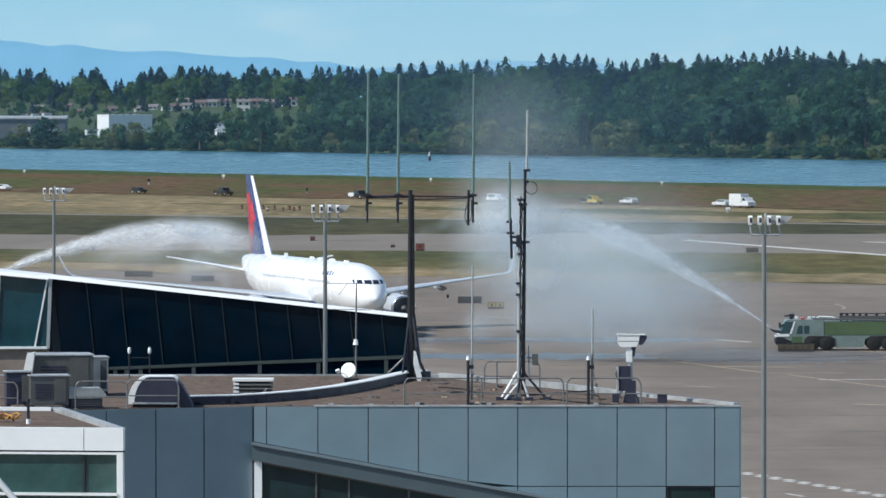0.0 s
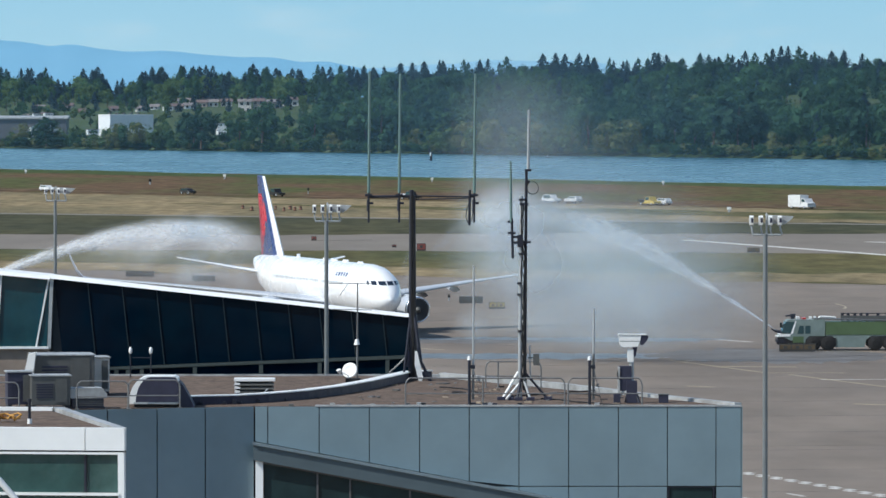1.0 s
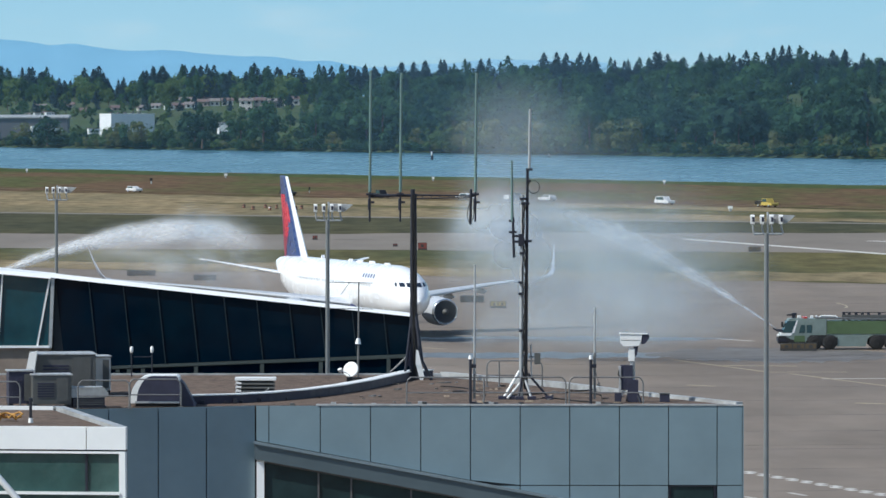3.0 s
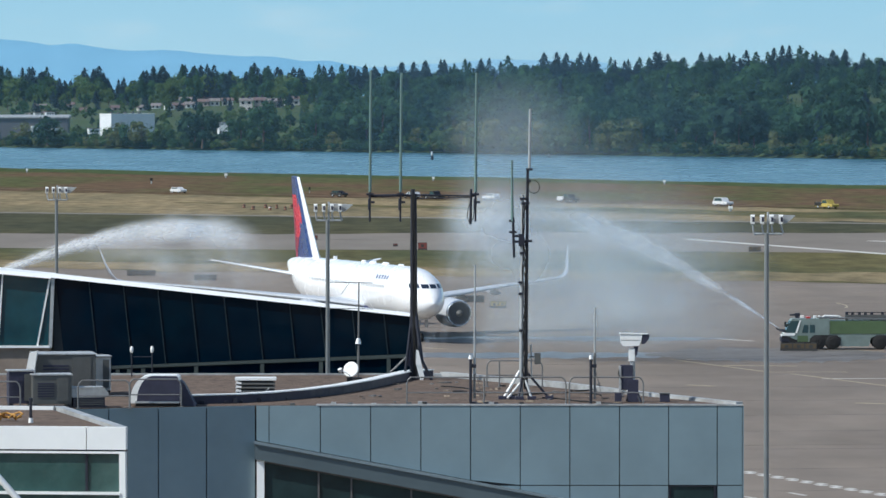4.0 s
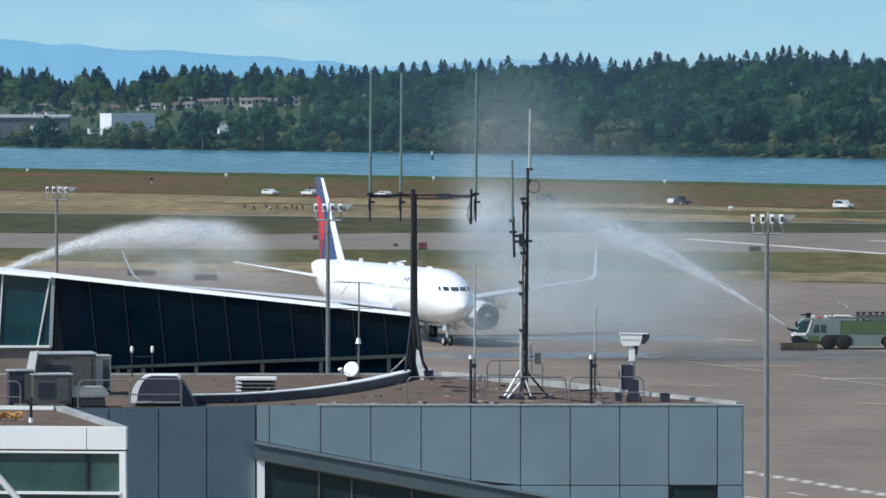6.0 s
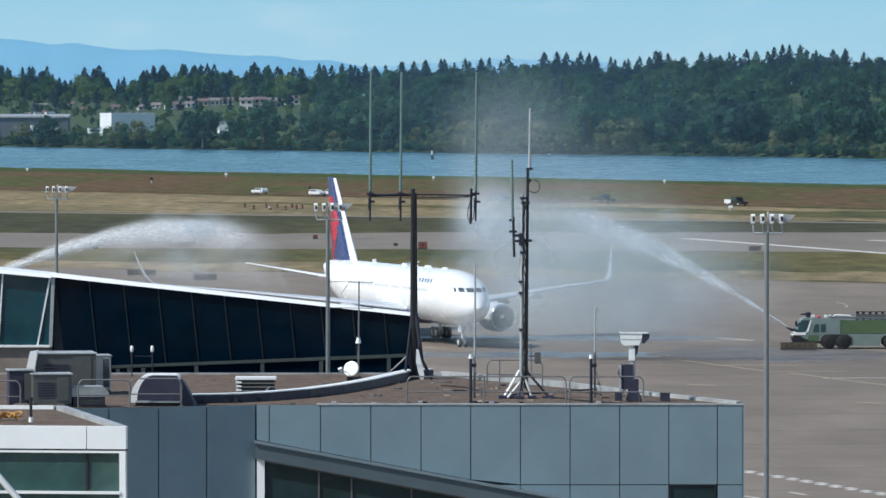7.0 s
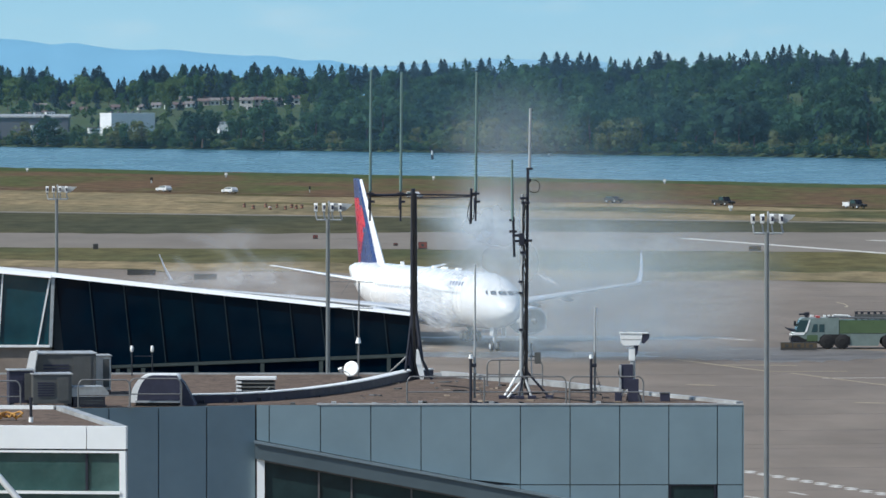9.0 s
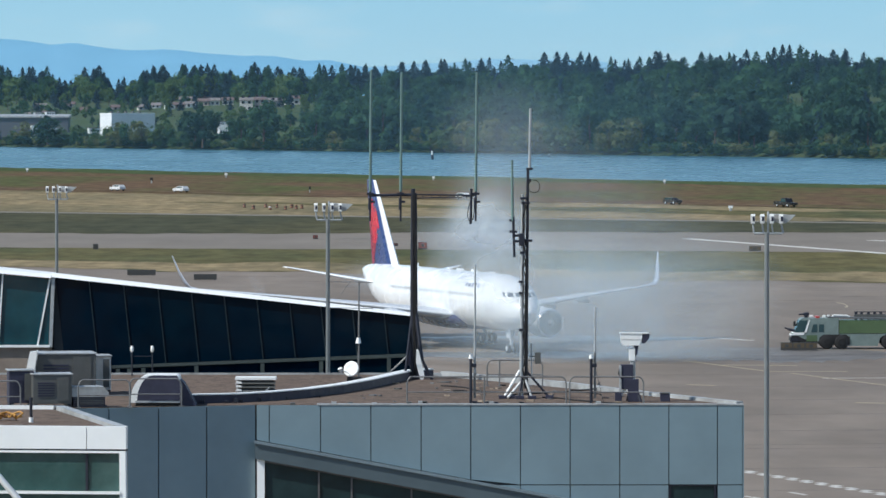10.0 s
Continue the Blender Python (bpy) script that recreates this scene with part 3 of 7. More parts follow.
        part("fan", Build().loft([circ(-16.648, 1.15), circ(-16.64, 1.13)]), FAN, eng)
        part("spinner", Build().loft([circ(-16.6, 0.34), circ(-16.45, 0.26), circ(-16.3, 0.13), circ(-16.24, 0.02)]), UNIT_GREY, eng)
        blade = Build()
        for k in range(22):
            a = k * math.tau / 22
            u, v = Vector((0, math.cos(a), math.sin(a))), Vector((0, -math.sin(a), math.cos(a)))
            c = Vector((-16.63, ey, ez))
            blade.add([c + u * 0.3 - v * 0.03, c + u * 1.1 - v * 0.1, c + u * 1.1 + v * 0.06 + Vector((0.03, 0, 0)), c + u * 0.3 + v * 0.04 + Vector((0.02, 0, 0))], [(0, 1, 2, 3)])
        part("fan_blades", blade, FAN, eng)
        part("pylon", Build().prism([(-18.2, 3.7), (-19.5, 3.95), (-24.5, 3.7), (-24, 2.9), (-21.5, 3.3)], "y", ey - 0.2, ey + 0.2), WING_GREY, eng)
        # tailplane
        part("tailplane", Build().loft([foil((-45.6, 0.8 * sy, 5.4), (-51.6, 0.8 * sy, 5.5), 0.6), foil((-50.9, 9.2 * sy, 7.0), (-52.9, 9.2 * sy, 7.0), 0.18)]), PLANE_WHITE, ob)
    # fin
    sym = lambda xl, xt, z, t: [Vector((xl + (xt - xl) * u, w * t / 2, z)) for u, w in ((0, 0), (0.04, 0.45), (0.15, 0.85), (0.35, 1), (0.65, 0.65), (1, 0.05), (1, -0.05), (0.65, -0.65), (0.35, -1), (0.15, -0.85), (0.04, -0.45))]
    fin = part("fin", Build().loft([sym(-43.6, -51.6, 6.9, 0.95), sym(-51.0, -53.6, 15.75, 0.36), sym(-51.3, -53.5, 15.88, 0.1)], smooth=False), NAVY, ob, "navy tail fin with red shapes")
    part("leading_edge", Build().loft([sym(-42.1, -45.2, 6.9, 0.62), sym(-50.5, -51.7, 15.8, 0.24)], smooth=False), PLANE_WHITE, fin, "bright bare leading edge")
    for sy in (1, -1):
        def side_pt(u, z):
            k = (z - 6.9) / (15.75 - 6.9)
            xl, xt, t = -43.6 + (-51.0 + 43.6) * k, -51.6 + (-53.6 + 51.6) * k, 0.95 + (0.36 - 0.95) * k
            th = 1 - 0.35 * (u - 0.35) / 0.3 if 0.35 < u <= 0.65 else (0.65 - 0.6 * (u - 0.65) / 0.35 if u > 0.65 else 0.9)
            return Vector((xl + (xt - xl) * u, sy * (th * t / 2 + 0.015), z))
        for u0, u1, z0, u2, u3, z1, tone in ((0.4, 0.97, 13.9, 0.2, 0.97, 12.7, RED), (0.2, 0.97, 12.68, 0.2, 0.8, 11.2, RED), (0.2, 0.8, 11.18, 0.55, 0.8, 9.4, RED), (0.81, 0.97, 12.4, 0.81, 0.97, 9.4, CRIMSON), (0.56, 0.97, 9.38, 0.74, 0.97, 8.2, CRIMSON), (0.75, 0.97, 8.18, 0.86, 0.97, 7.2, CRIMSON)):
            n = 4
            b = Build()
            rows = [[side_pt((u0 + (u2 - u0) * i / n) + ((u1 + (u3 - u1) * i / n) - (u0 + (u2 - u0) * i / n)) * j / 4, z0 + (z1 - z0) * i / n) for j in range(5)] for i in range(n + 1)]
            v = [p for r in rows for p in r]
            f = [[i * 5 + j, i * 5 + j + 1, (i + 1) * 5 + j + 1, (i + 1) * 5 + j] for i in range(n) for j in range(4)]
            back = [p - Vector((0, sy * 0.05, 0)) for p in v]
            b.add(v + back, f + [[q + len(v) for q in face[::-1]] for face in f])
            part("red_shape", b, tone, fin)
    # landing gear
    gear = part("nose_gear", Build().tube((-5.7, 0, 2.6), (-5.7, 0, 0.5), 0.14).tube((-5.7, -0.45, 0.47), (-5.7, 0.45, 0.47), 0.08).tube((-4.6, 0, 2.4), (-5.7, 0, 1.1), 0.07).box(-5.3, -4.2, -0.62, -0.58, 1.5, 2.4).box(-5.3, -4.2, 0.58, 0.62, 1.5, 2.4), WING_GREY, ob)
    wheels = []
    for y in (-0.32, 0.32):
        wheels.append((wheel(ob, 0.47, 0.3), (-5.7, y, 0.47), 0.47))
    for sy in (1, -1):
        g = part("main_gear", Build().tube((-28.2, 4.3 * sy, 3.2), (-28.2, 4.65 * sy, 0.6), 0.2).tube((-27.5, 4.65 * sy, 0.58), (-28.95, 4.65 * sy, 0.58), 0.12).tube((-28.2, 2.4 * sy, 3.0), (-28.2, 4.6 * sy, 1.2), 0.09).box(-28.9, -27.4, 5.0 * sy - 0.03, 5.0 * sy + 0.03, 1.3, 3.2), WING_GREY, ob)
        for dx in (-0.71, 0.71):
            for dy in (-0.57, 0.57):
                wheels.append((wheel(ob, 0.57, 0.4), (-28.2 + dx, 4.65 * sy + dy, 0.57), 0.57))
    return ob, wheels


def wheel(parent, r, w, rim_mat=None):
    """A wheel that spins about its y axis."""
    b = Build()
    prof = [(-w / 2, r * 0.6), (-w / 2, r * 0.88), (-w / 2 + 0.05, r), (w / 2 - 0.05, r), (w / 2, r * 0.88), (w / 2, r * 0.6)]
    b.loft([[Vector((q * math.cos(k * math.tau / 20), y, q * math.sin(k * math.tau / 20))) for k in range(20)] for y, q in prof])
    tyre = part("wheel", b, BLACK, parent)
    h = Build()
    h.loft([[Vector((q * math.cos(k * math.tau / 12), y, q * math.sin(k * math.tau / 12))) for k in range(12)] for y, q in ((-w / 2 - 0.012, r * 0.5), (-w / 2 - 0.01, r * 0.58), (w / 2 + 0.01, r * 0.58), (w / 2 + 0.012, r * 0.5))])
    for k in range(5):
        a = k * math.tau / 5
        h.tube((r * 0.35 * math.cos(a), -w / 2 - 0.05, r * 0.35 * math.sin(a)), (r * 0.35 * math.cos(a), w / 2 + 0.05, r * 0.35 * math.sin(a)), r * 0.07, n=6)
    part("rim", h, rim_mat or WING_GREY, tyre)
    return tyre


plane, plane_wheels = airliner()


# ---- floodlight masts on the apron ----
def flood_mast(x, y, top):
    ob = thing("floodlight_mast", "tall grey steel mast with four floodlights on a bracket", "light mast", (x, y, 0), group="apron floodlight masts")
    part("pole", Build().tube((0, 0, 0.3), (0, 0, top - 0.72), 0.115, 0.09, 16), POLE, ob)
    part("base_plate", Build().box(-0.35, 0.35, -0.35, 0.35, 0, 0.3, c=0.03), CONCRETE, ob)
    br = part("bracket", Build().tube((-0.5, 0, top - 0.76), (0.62, 0, top - 0.76), 0.045).tube((0.05, 0, top - 0.76), (0.05, 0, top - 0.02), 0.04).tube((0.05, 0, top - 0.02), (0.05, 0, top + 0.1), 0.055, 0.03), GALV, ob)
    for k in range(4):
        x0 = -0.55 + k * 0.37
        lean = 0.05 if k < 3 else 0.1
        part("arm", Build().pipe([(x0, 0, top - 0.36), (x0 + lean * 0.4, -0.02, top - 0.58), (x0 + lean, 0, top - 0.74)], 0.035), GALV, br)
        lamp = part("floodlight", Build().prism([(-0.17, top - 0.36), (-0.2, top - 0.06), (-0.14, top), (0.12, top - 0.03), (0.16, top - 0.12), (0.0, top - 0.38)], "x", x0 - 0.08, x0 + 0.08), WHITE_PAINT, br)
        part("lamp_glass", Build().box(x0 - 0.02, x0 + 0.07, -0.215, -0.205, top - 0.28, top - 0.1), UNIT_DARK, lamp)
    part("visor", Build().prism([(0.1, top), (1.14, top - 0.05), (0.95, top - 0.22), (0.75, top - 0.36), (0.1, top - 0.32)], "y", 0.18, 0.9), COPING, br, "flat side floodlight seen edge-on")
    return ob


flood_mast(12.71, 244, 20.12)
flood_mast(-5.267, 284, 19.811)
flood_mast(-22.572, 363, 19.357)

# ---- antenna masts on the roof ----
def clamp(b, x, y, z, w=0.12):
    b.box(x - w, x + w, y - 0.1, y + 0.1, z - 0.05, z + 0.05, c=0.015)
    return b


Y1 = 272.5
m = thing("antenna_mast", "dark steel roof mast with crossbar and three whip antennas", "antenna mast", (-1.288, Y1, ROOF), group="roof antenna masts")
H1 = 8.365
part("column", Build().tube((-0.07, 0, 0.05), (-0.03, 0, H1), 0.1).tube((0.1, 0, 0.05), (0.06, 0, H1 - 0.2), 0.085).box(-0.16, 0.17, -0.03, 0.03, 2.4, 2.5).box(-0.14, 0.15, -0.03, 0.03, 4.4, 4.48).box(-0.12, 0.12, -0.03, 0.03, 6.2, 6.28), DARK_STEEL, m)
random.seed(8)
cab = Build()
for k in range(5):
    pts = [(0.02 + random.uniform(-0.09, 0.12), -0.09, z) for z in np.linspace(0.2, H1 - 0.25, 9)]
    cab.pipe(pts, 0.022, 5)
part("cables", cab, BLACK, m)
ZB = 8.067
arm = part("crossbar", Build().tube((-1.98, 0, ZB), (0.1, 0, ZB + 0.03), 0.06).tube((0, 0, ZB + 0.04), (2.723, 0, ZB), 0.035).tube((0, 0, ZB - 0.12), (2.525, 0, ZB - 0.06), 0.025), DARK_STEEL, m)
for k in range(6):
    part("strut", Build().tube((0.4 + k * 0.38, 0, ZB - 0.1), (0.4 + k * 0.38, 0, ZB + 0.03), 0.018, n=5), DARK_STEEL, arm)
for px, zt, zb in ((-1.906, 13.567, 8.241), (-0.569, 13.468, 8.241), (2.723, 13.468, 8.241)):
    w = part("whip_antenna", Build().tube((px, -0.1, zb), (px + 0.04, -0.1, zt), 0.065, 0.05, 10), FIBRE, m, "green fibreglass whip")
    part("lower_tube", Build().tube((px - 0.01, -0.1, zb - 1.3), (px, -0.1, zb), 0.045).tube((px - 0.03, -0.1, zb - 0.8), (px - 0.02, -0.1, zb - 0.3), 0.07), DARK_STEEL, w)
    part("mount_clamp", clamp(Build(), px, -0.05, zb - 0.1, 0.16), DARK_STEEL, w)
    part("mount_clamp", clamp(Build(), px + 0.08, -0.05, zb - 0.45, 0.12), DARK_STEEL, w)
part("hanging_cable", Build().pipe([(2.55, -0.05, ZB - 0.1), (2.4, -0.05, ZB - 0.5), (2.35, -0.05, ZB - 0.9), (2.45, -0.05, ZB - 1.15), (2.62, -0.05, ZB - 1.0), (2.68, -0.05, ZB - 0.4)], 0.02, 5), BLACK, arm)
part("hanging_tube", Build().tube((2.525, -0.05, ZB + 0.3), (2.5, -0.05, ZB - 1.25), 0.06), DARK_STEEL, arm)
part("leg", Build().tube((-0.1, 0, 2.6), (-0.4, -0.3, 0), 0.06), DARK_STEEL, m)
part("leg", Build().tube((0.1, 0, 2.9), (0.35, -0.4, 0.9), 0.09).tube((0.35, -0.4, 0.9), (0.8, -0.4, 0), 0.07), DARK_STEEL, m)
part("leg", Build().tube((0.05, 0.1, 2.4), (0.35, 0.6, 0), 0.08), DARK_STEEL, m)
part("brace", Build().tube((-0.15, 0, 1.15), (-1.0, -0.1, 0.35), 0.04).tube((-1.0, -0.1, 0.35), (-1.05, -0.1, 0), 0.05), RAIL_STEEL, m)
part("plate", Build().prism([(0.12, 1.35), (0.22, 1.3), (0.48, 0.15), (0.42, 0.0), (0.28, 0.02), (0.1, 0.75)], "y", -0.5, -0.46), WHITE_PAINT, m, "pale slanting metal plate")
part("equipment_case", Build().box(-0.32, -0.12, -0.15, 0.12, 0.6, 1.3, c=0.02), UNIT_DARK, m)

Y2 = 255.5
m = thing("antenna_mast", "slender steel roof mast with clamped whip antennas and cables", "antenna mast", (3.252, Y2, ROOF), group="roof antenna masts")
s2 = 43.053
q = lambda x, y: ((x - 924) / s2, (706.771 - y) / s2)
part("column", Build().tube((-0.04, 0, 0.05), (q(925, 345)[0], 0, q(925, 345)[1]), 0.085, 0.065, 10), GALV, m)
part("second_tube", Build().tube((0.16, 0.05, 0.4), (q(934, 300)[0], 0.05, q(934, 300)[1]), 0.07, 0.06), DARK_STEEL, m)
part("whip_antenna", Build().tube((q(937, 300)[0], 0, q(937, 300)[1]), (q(938.5, 193)[0], 0, q(938.5, 193)[1]), 0.06, 0.05, 10), GALV, m, "pale fibreglass whip")
part("whip_antenna", Build().tube((q(907, 392)[0], -0.1, q(907, 392)[1]), (q(906, 284)[0], -0.1, q(906, 284)[1]), 0.06, 0.045, 10), FIBRE, m, "green fibreglass whip")
part("lower_tube", Build().tube((q(910, 456)[0], -0.1, q(910, 456)[1]), (q(908, 385)[0], -0.1, q(908, 385)[1]), 0.055), DARK_STEEL, m)
for px, py, w in ((906, 391, 0.12), (908, 411, 0.16), (915, 418, 0.2), (922, 428, 0.26), (934, 427, 0.18), (926, 352, 0.14), (930, 360, 0.18), (937, 300, 0.14), (936, 320, 0.1), (922, 585, 0.08), (921, 520, 0.08), (921, 500, 0.08), (925, 448, 0.12)):
    part("mount_clamp", clamp(Build(), q(px, py)[0], -0.04, q(px, py)[1], w), DARK_STEEL, m)
part("junction_case", Build().box(q(918, 0)[0], q(928, 0)[0], -0.16, 0.1, q(0, 436)[1], q(0, 414)[1], c=0.02), DARK_STEEL, m)
part("cable_loop", Build().pipe([(q(945, 331)[0] + 0.24 * math.cos(a), -0.05, q(945, 331)[1] + 0.26 * math.sin(a)) for a in np.linspace(2.2, 8.0, 15)], 0.018, 5), BLACK, m)
cab = Build()
for k in range(4):
    cab.pipe([(0.1 + random.uniform(-0.1, 0.16), -0.11, z) for z in np.linspace(0.5, q(0, 360)[1], 12)], 0.02, 5)
part("cables", cab, BLACK, m)
part("leg", Build().tube((-0.1, 0, 1.15), (-0.75, -0.2, 0.05), 0.06), WHITE_PAINT, m)
part("leg", Build().tube((0.0, -0.1, 0.75), (-0.6, -0.5, 0.05), 0.05), WHITE_PAINT, m)
part("leg", Build().tube((0.2, 0, 1.1), (1.1, -0.1, 0.06), 0.05), DARK_STEEL, m)
part("leg", Build().tube((0.1, 0.1, 1.0), (0.3, 0.6, 0.0), 0.05), DARK_STEEL, m)
part("leg", Build().tube((0.0, 0, 0.9), (-0.15, -0.6, 0.02), 0.06), DARK_STEEL, m)
part("leg", Build().tube((0.1, 0, 0.9), (0.4, -0.5, 0.02), 0.05), GALV, m)
for x, y in ((-0.8, -0.2), (-0.1, -0.6), (0.4, -0.5), (1.12, -0.1), (-0.45, -0.3)):
    part("ballast_block", Build().box(x - 0.17, x + 0.17, y - 0.15, y + 0.15, 0, 0.14, c=0.02), UNIT_DARK, m)
part("side_case", Build().box(q(946, 0)[0], q(957, 0)[0], -0.1, 0.12, q(0, 645)[1], q(0, 625)[1], c=0.02).tube((0.3, 0, q(0, 632)[1]), (q(946, 0)[0], 0, q(0, 632)[1]), 0.03), UNIT_GREY, m)
part("standoff", Build().tube((q(941, 0)[0], 0, 0.9), (q(940, 0)[0], 0, q(0, 610)[1]), 0.03), GALV, m)

# whips on short posts at the roof edge
def edge_whip(x, yb, zt, zb, post_x, post_top, dist, label):
    ob = thing("whip_antenna_post", label, "antenna", (x, dist, ROOF), group="whip antennas at the roof edge")
    part("whip_antenna", Build().tube((0, 0, zb), (0.02, 0, zt), 0.045, 0.035), GALV, ob)
    part("post", Build().tube((post_x, -0.1, 0), (post_x, -0.1, post_top), 0.06), DARK_STEEL, ob)
    part("cap", Build().tube((post_x, -0.1, post_top), (post_x, -0.1, post_top + 0.16), 0.09, 0.06), WHITE_PAINT, ob)
    part("bracket", Build().box(min(post_x, 0) - 0.05, max(post_x, 0) + 0.07, -0.12, 0.04, post_top - 0.35, post_top - 0.2, c=0.015), DARK_STEEL, ob)
    part("lower_tube", Build().tube((0, 0, 0.25), (0, 0, zb), 0.05), RAIL_STEEL, ob)
    part("guy_wire", Build().tube((0.02, 0, post_top - 0.4), (0.35, 0.3, 0.1), 0.012, n=5), RAIL_STEEL, ob)


edge_whip(1.276, 0, 5.658, 1.263, -0.16, 1.852, 250.7, "pale whip antenna clamped to a dark post")
edge_whip(6.131, 0, 3.925, 2.102, -0.16, 1.852, 250.7, "short whip antenna clamped to a dark post")

# ---- roof guard rails ----
def rail(xs, dist, label, loose=()):
    ob = thing("guard_rail", label, "railing", (xs[0], dist, ROOF), group="roof guard rails")
    L = xs[-1] - xs[0]
    part("top_rail", Build().pipe([(0, 0, 0.85), (0.05, 0, 1.02), (0.16, 0, 1.12), (L - 0.16, 0, 1.12), (L - 0.05, 0, 1.02), (L, 0, 0.85)], 0.03), RAIL_STEEL, ob)
    part("mid_rail", Build().tube((0, 0, 0.5), (L, 0, 0.5), 0.025), RAIL_STEEL, ob)
    for x in xs:
        h = 0.87 if x in (xs[0], xs[-1]) else 1.12
        part("post", Build().tube((x - xs[0], 0, 0), (x - xs[0], 0, h), 0.032), RAIL_STEEL, ob)
        part("foot", Build().box(x - xs[0] - 0.09, x - xs[0] + 0.09, -0.09, 0.09, 0, 0.03), RAIL_STEEL, ob)


rail([-1.458, 1.663, 4.966], 250.6, "grey tubular guard rail at the roof edge")
rail([5.103, 8.088], 250.6, "grey tubular guard rail beside the camera post")
rail([-14.563, -12.493], 247.9, "grey tubular guard rail beside the air units")
rail([-12.566, -10.486], 248.9, "grey tubular guard rail round the curved vent")
rail([-18.906, -16.8], 246.9, "grey tubular guard rail at the end of the roof")
rail([1.886, 2.418, 4.256], 266, "grey tubular guard rail across the roof")

# ---- roof plant ----
def air_unit(x, y, w, d, h, label, dark=False, legs=0.15, louvre=True, skin_mat=None):
    ob = thing("air_unit", label, "air conditioner", (x, y, ROOF), rz=9, group="roof air units")
    part("casing", Build().box(0, w, 0, d, legs, h - 0.06, c=0.03), skin_mat or (UNIT_DARK if dark else UNIT_GREY), ob)
    part("lid", Build().box(-0.05, w + 0.05, -0.05, d + 0.05, h - 0.055, h, c=0.015), COPING, ob)
    for px in (0.1, w - 0.1):
        part("skid", Build().box(px - 0.08, px + 0.08, 0.02, d - 0.02, 0, legs - 0.003), DARK_STEEL, ob)
    if louvre:
        n = 6
        for k in range(n):
            z = legs + (h - legs) * (0.25 + 0.5 * k / n)
            part("louvre", Build().box(w * 0.12, w * 0.55, -0.03, 0.0, z, z + (h - legs) * 0.045), UNIT_DARK, ob)
    part("access_panel", Build().box(w * 0.62, w * 0.92, -0.025, -0.002, legs + 0.12, h - 0.15, c=0.008), UNIT_GREY, ob)
    return ob


air_unit(-16.85, 257, 2.5, 2.2, 1.8, "large grey roof air-handling unit with pale lid")
air_unit(-14.749, 259.5, 0.88, 1.5, 1.6, "cream duct box beside the air handler", louvre=False, skin_mat=material("cream_duct_paint", (0.7, 0.66, 0.6), 0.5, vary=0.15, size=0.5))
air_unit(-17.374, 248.6, 1.0, 1.1, 1.49, "dark navy condenser with pale top", dark=True)
air_unit(-16.364, 247.9, 1.55, 1.3, 1.364, "boxy grey condenser with pale lid")
ob = thing("air_unit", "low grey ventilation unit with pale hood over a dark-coloured recess", "air conditioner", (-14.857, 248.2, ROOF), rz=9, group="roof air units")
part("hood", Build().prism([(0.0, 0.42), (0.02, 0.76), (0.1, 0.83), (1.3, 0.83), (1.5, 0.6), (1.5, 0.46), (1.42, 0.42)], "y", 0, 1.1), COPING, ob)
# dark box paints the shaded gap below the hood; its louvres are added
part("louvre_box", Build().box(0.08, 1.36, 0.06, 1.04, 0.08, 0.415), UNIT_DARK, ob)
for k in range(4):
    part("louvre", Build().box(0.12, 1.32, 0.03, 0.058, 0.12 + k * 0.07, 0.15 + k * 0.07), UNIT_GREY, ob)
part("skid", Build().box(0.02, 1.42, 0.0, 1.1, 0, 0.077), DARK_STEEL, ob)
ob = thing("duct_elbow", "pale slanting sheet-metal duct beside the air handler", "duct", (-17.361, 256.3, ROOF))
part("duct", Build().prism([(-0.1, 0.0), (0.35, 0.0), (0.62, 1.935), (0.3, 1.842)], "y", 0, 0.7), WHITE_PAINT, ob)
part("flange", Build().box(-0.16, 0.42, -0.06, 0.76, 0, 0.08), UNIT_GREY, ob)

# curved hood vent
yh = 249.3
ob = thing("hood_vent", "large curved sheet-metal hood vent on a dark curb", "roof vent", (-12.556, yh, ROOF))
w, h = 1.994, 1.255
prof = [(0.0, 0.14)] + [(0.78 - 0.78 * math.cos(a), 0.2 + (h - 0.2) * math.sin(a)) for a in np.linspace(0.1, math.pi / 2, 9)] + [(w - 0.15, h), (w - 0.03, h - 0.08), (w, h - 0.25), (w, 0.14)]
# white hood and navy front paint its sunlit curve and shaded side
part("hood", Build().prism(prof, "y", 0.0, 1.6), WHITE_PAINT, ob)
part("front_panel", Build().prism([(0.28, 0.16)] + [(0.93 - 0.66 * math.cos(a), 0.2 + (h - 0.22) * math.sin(a)) for a in np.linspace(0.1, math.pi / 2, 7)] + [(w - 0.12, h - 0.03), (w - 0.0, h - 0.25), (w - 0.0, 0.16)], "y", -0.03, -0.004), UNIT_DARK, ob)
part("apron_sheet", Build().prism([(w + 0.004, h - 0.2), (w + 0.16, h - 0.35), (w + 0.62, 0.06), (w + 0.62, 0.0), (w + 0.004, 0.0)], "y", 0.2, 1.5), UNIT_DARK, ob)
part("vent_curb", Build().box(0.22, w - 0.06, 0.05, 1.5, 0.0, 0.135), BLACK, ob)
part("drip_edge", Build().box(0.2, w, -0.06, -0.002, 0.14, 0.22), GALV, ob)

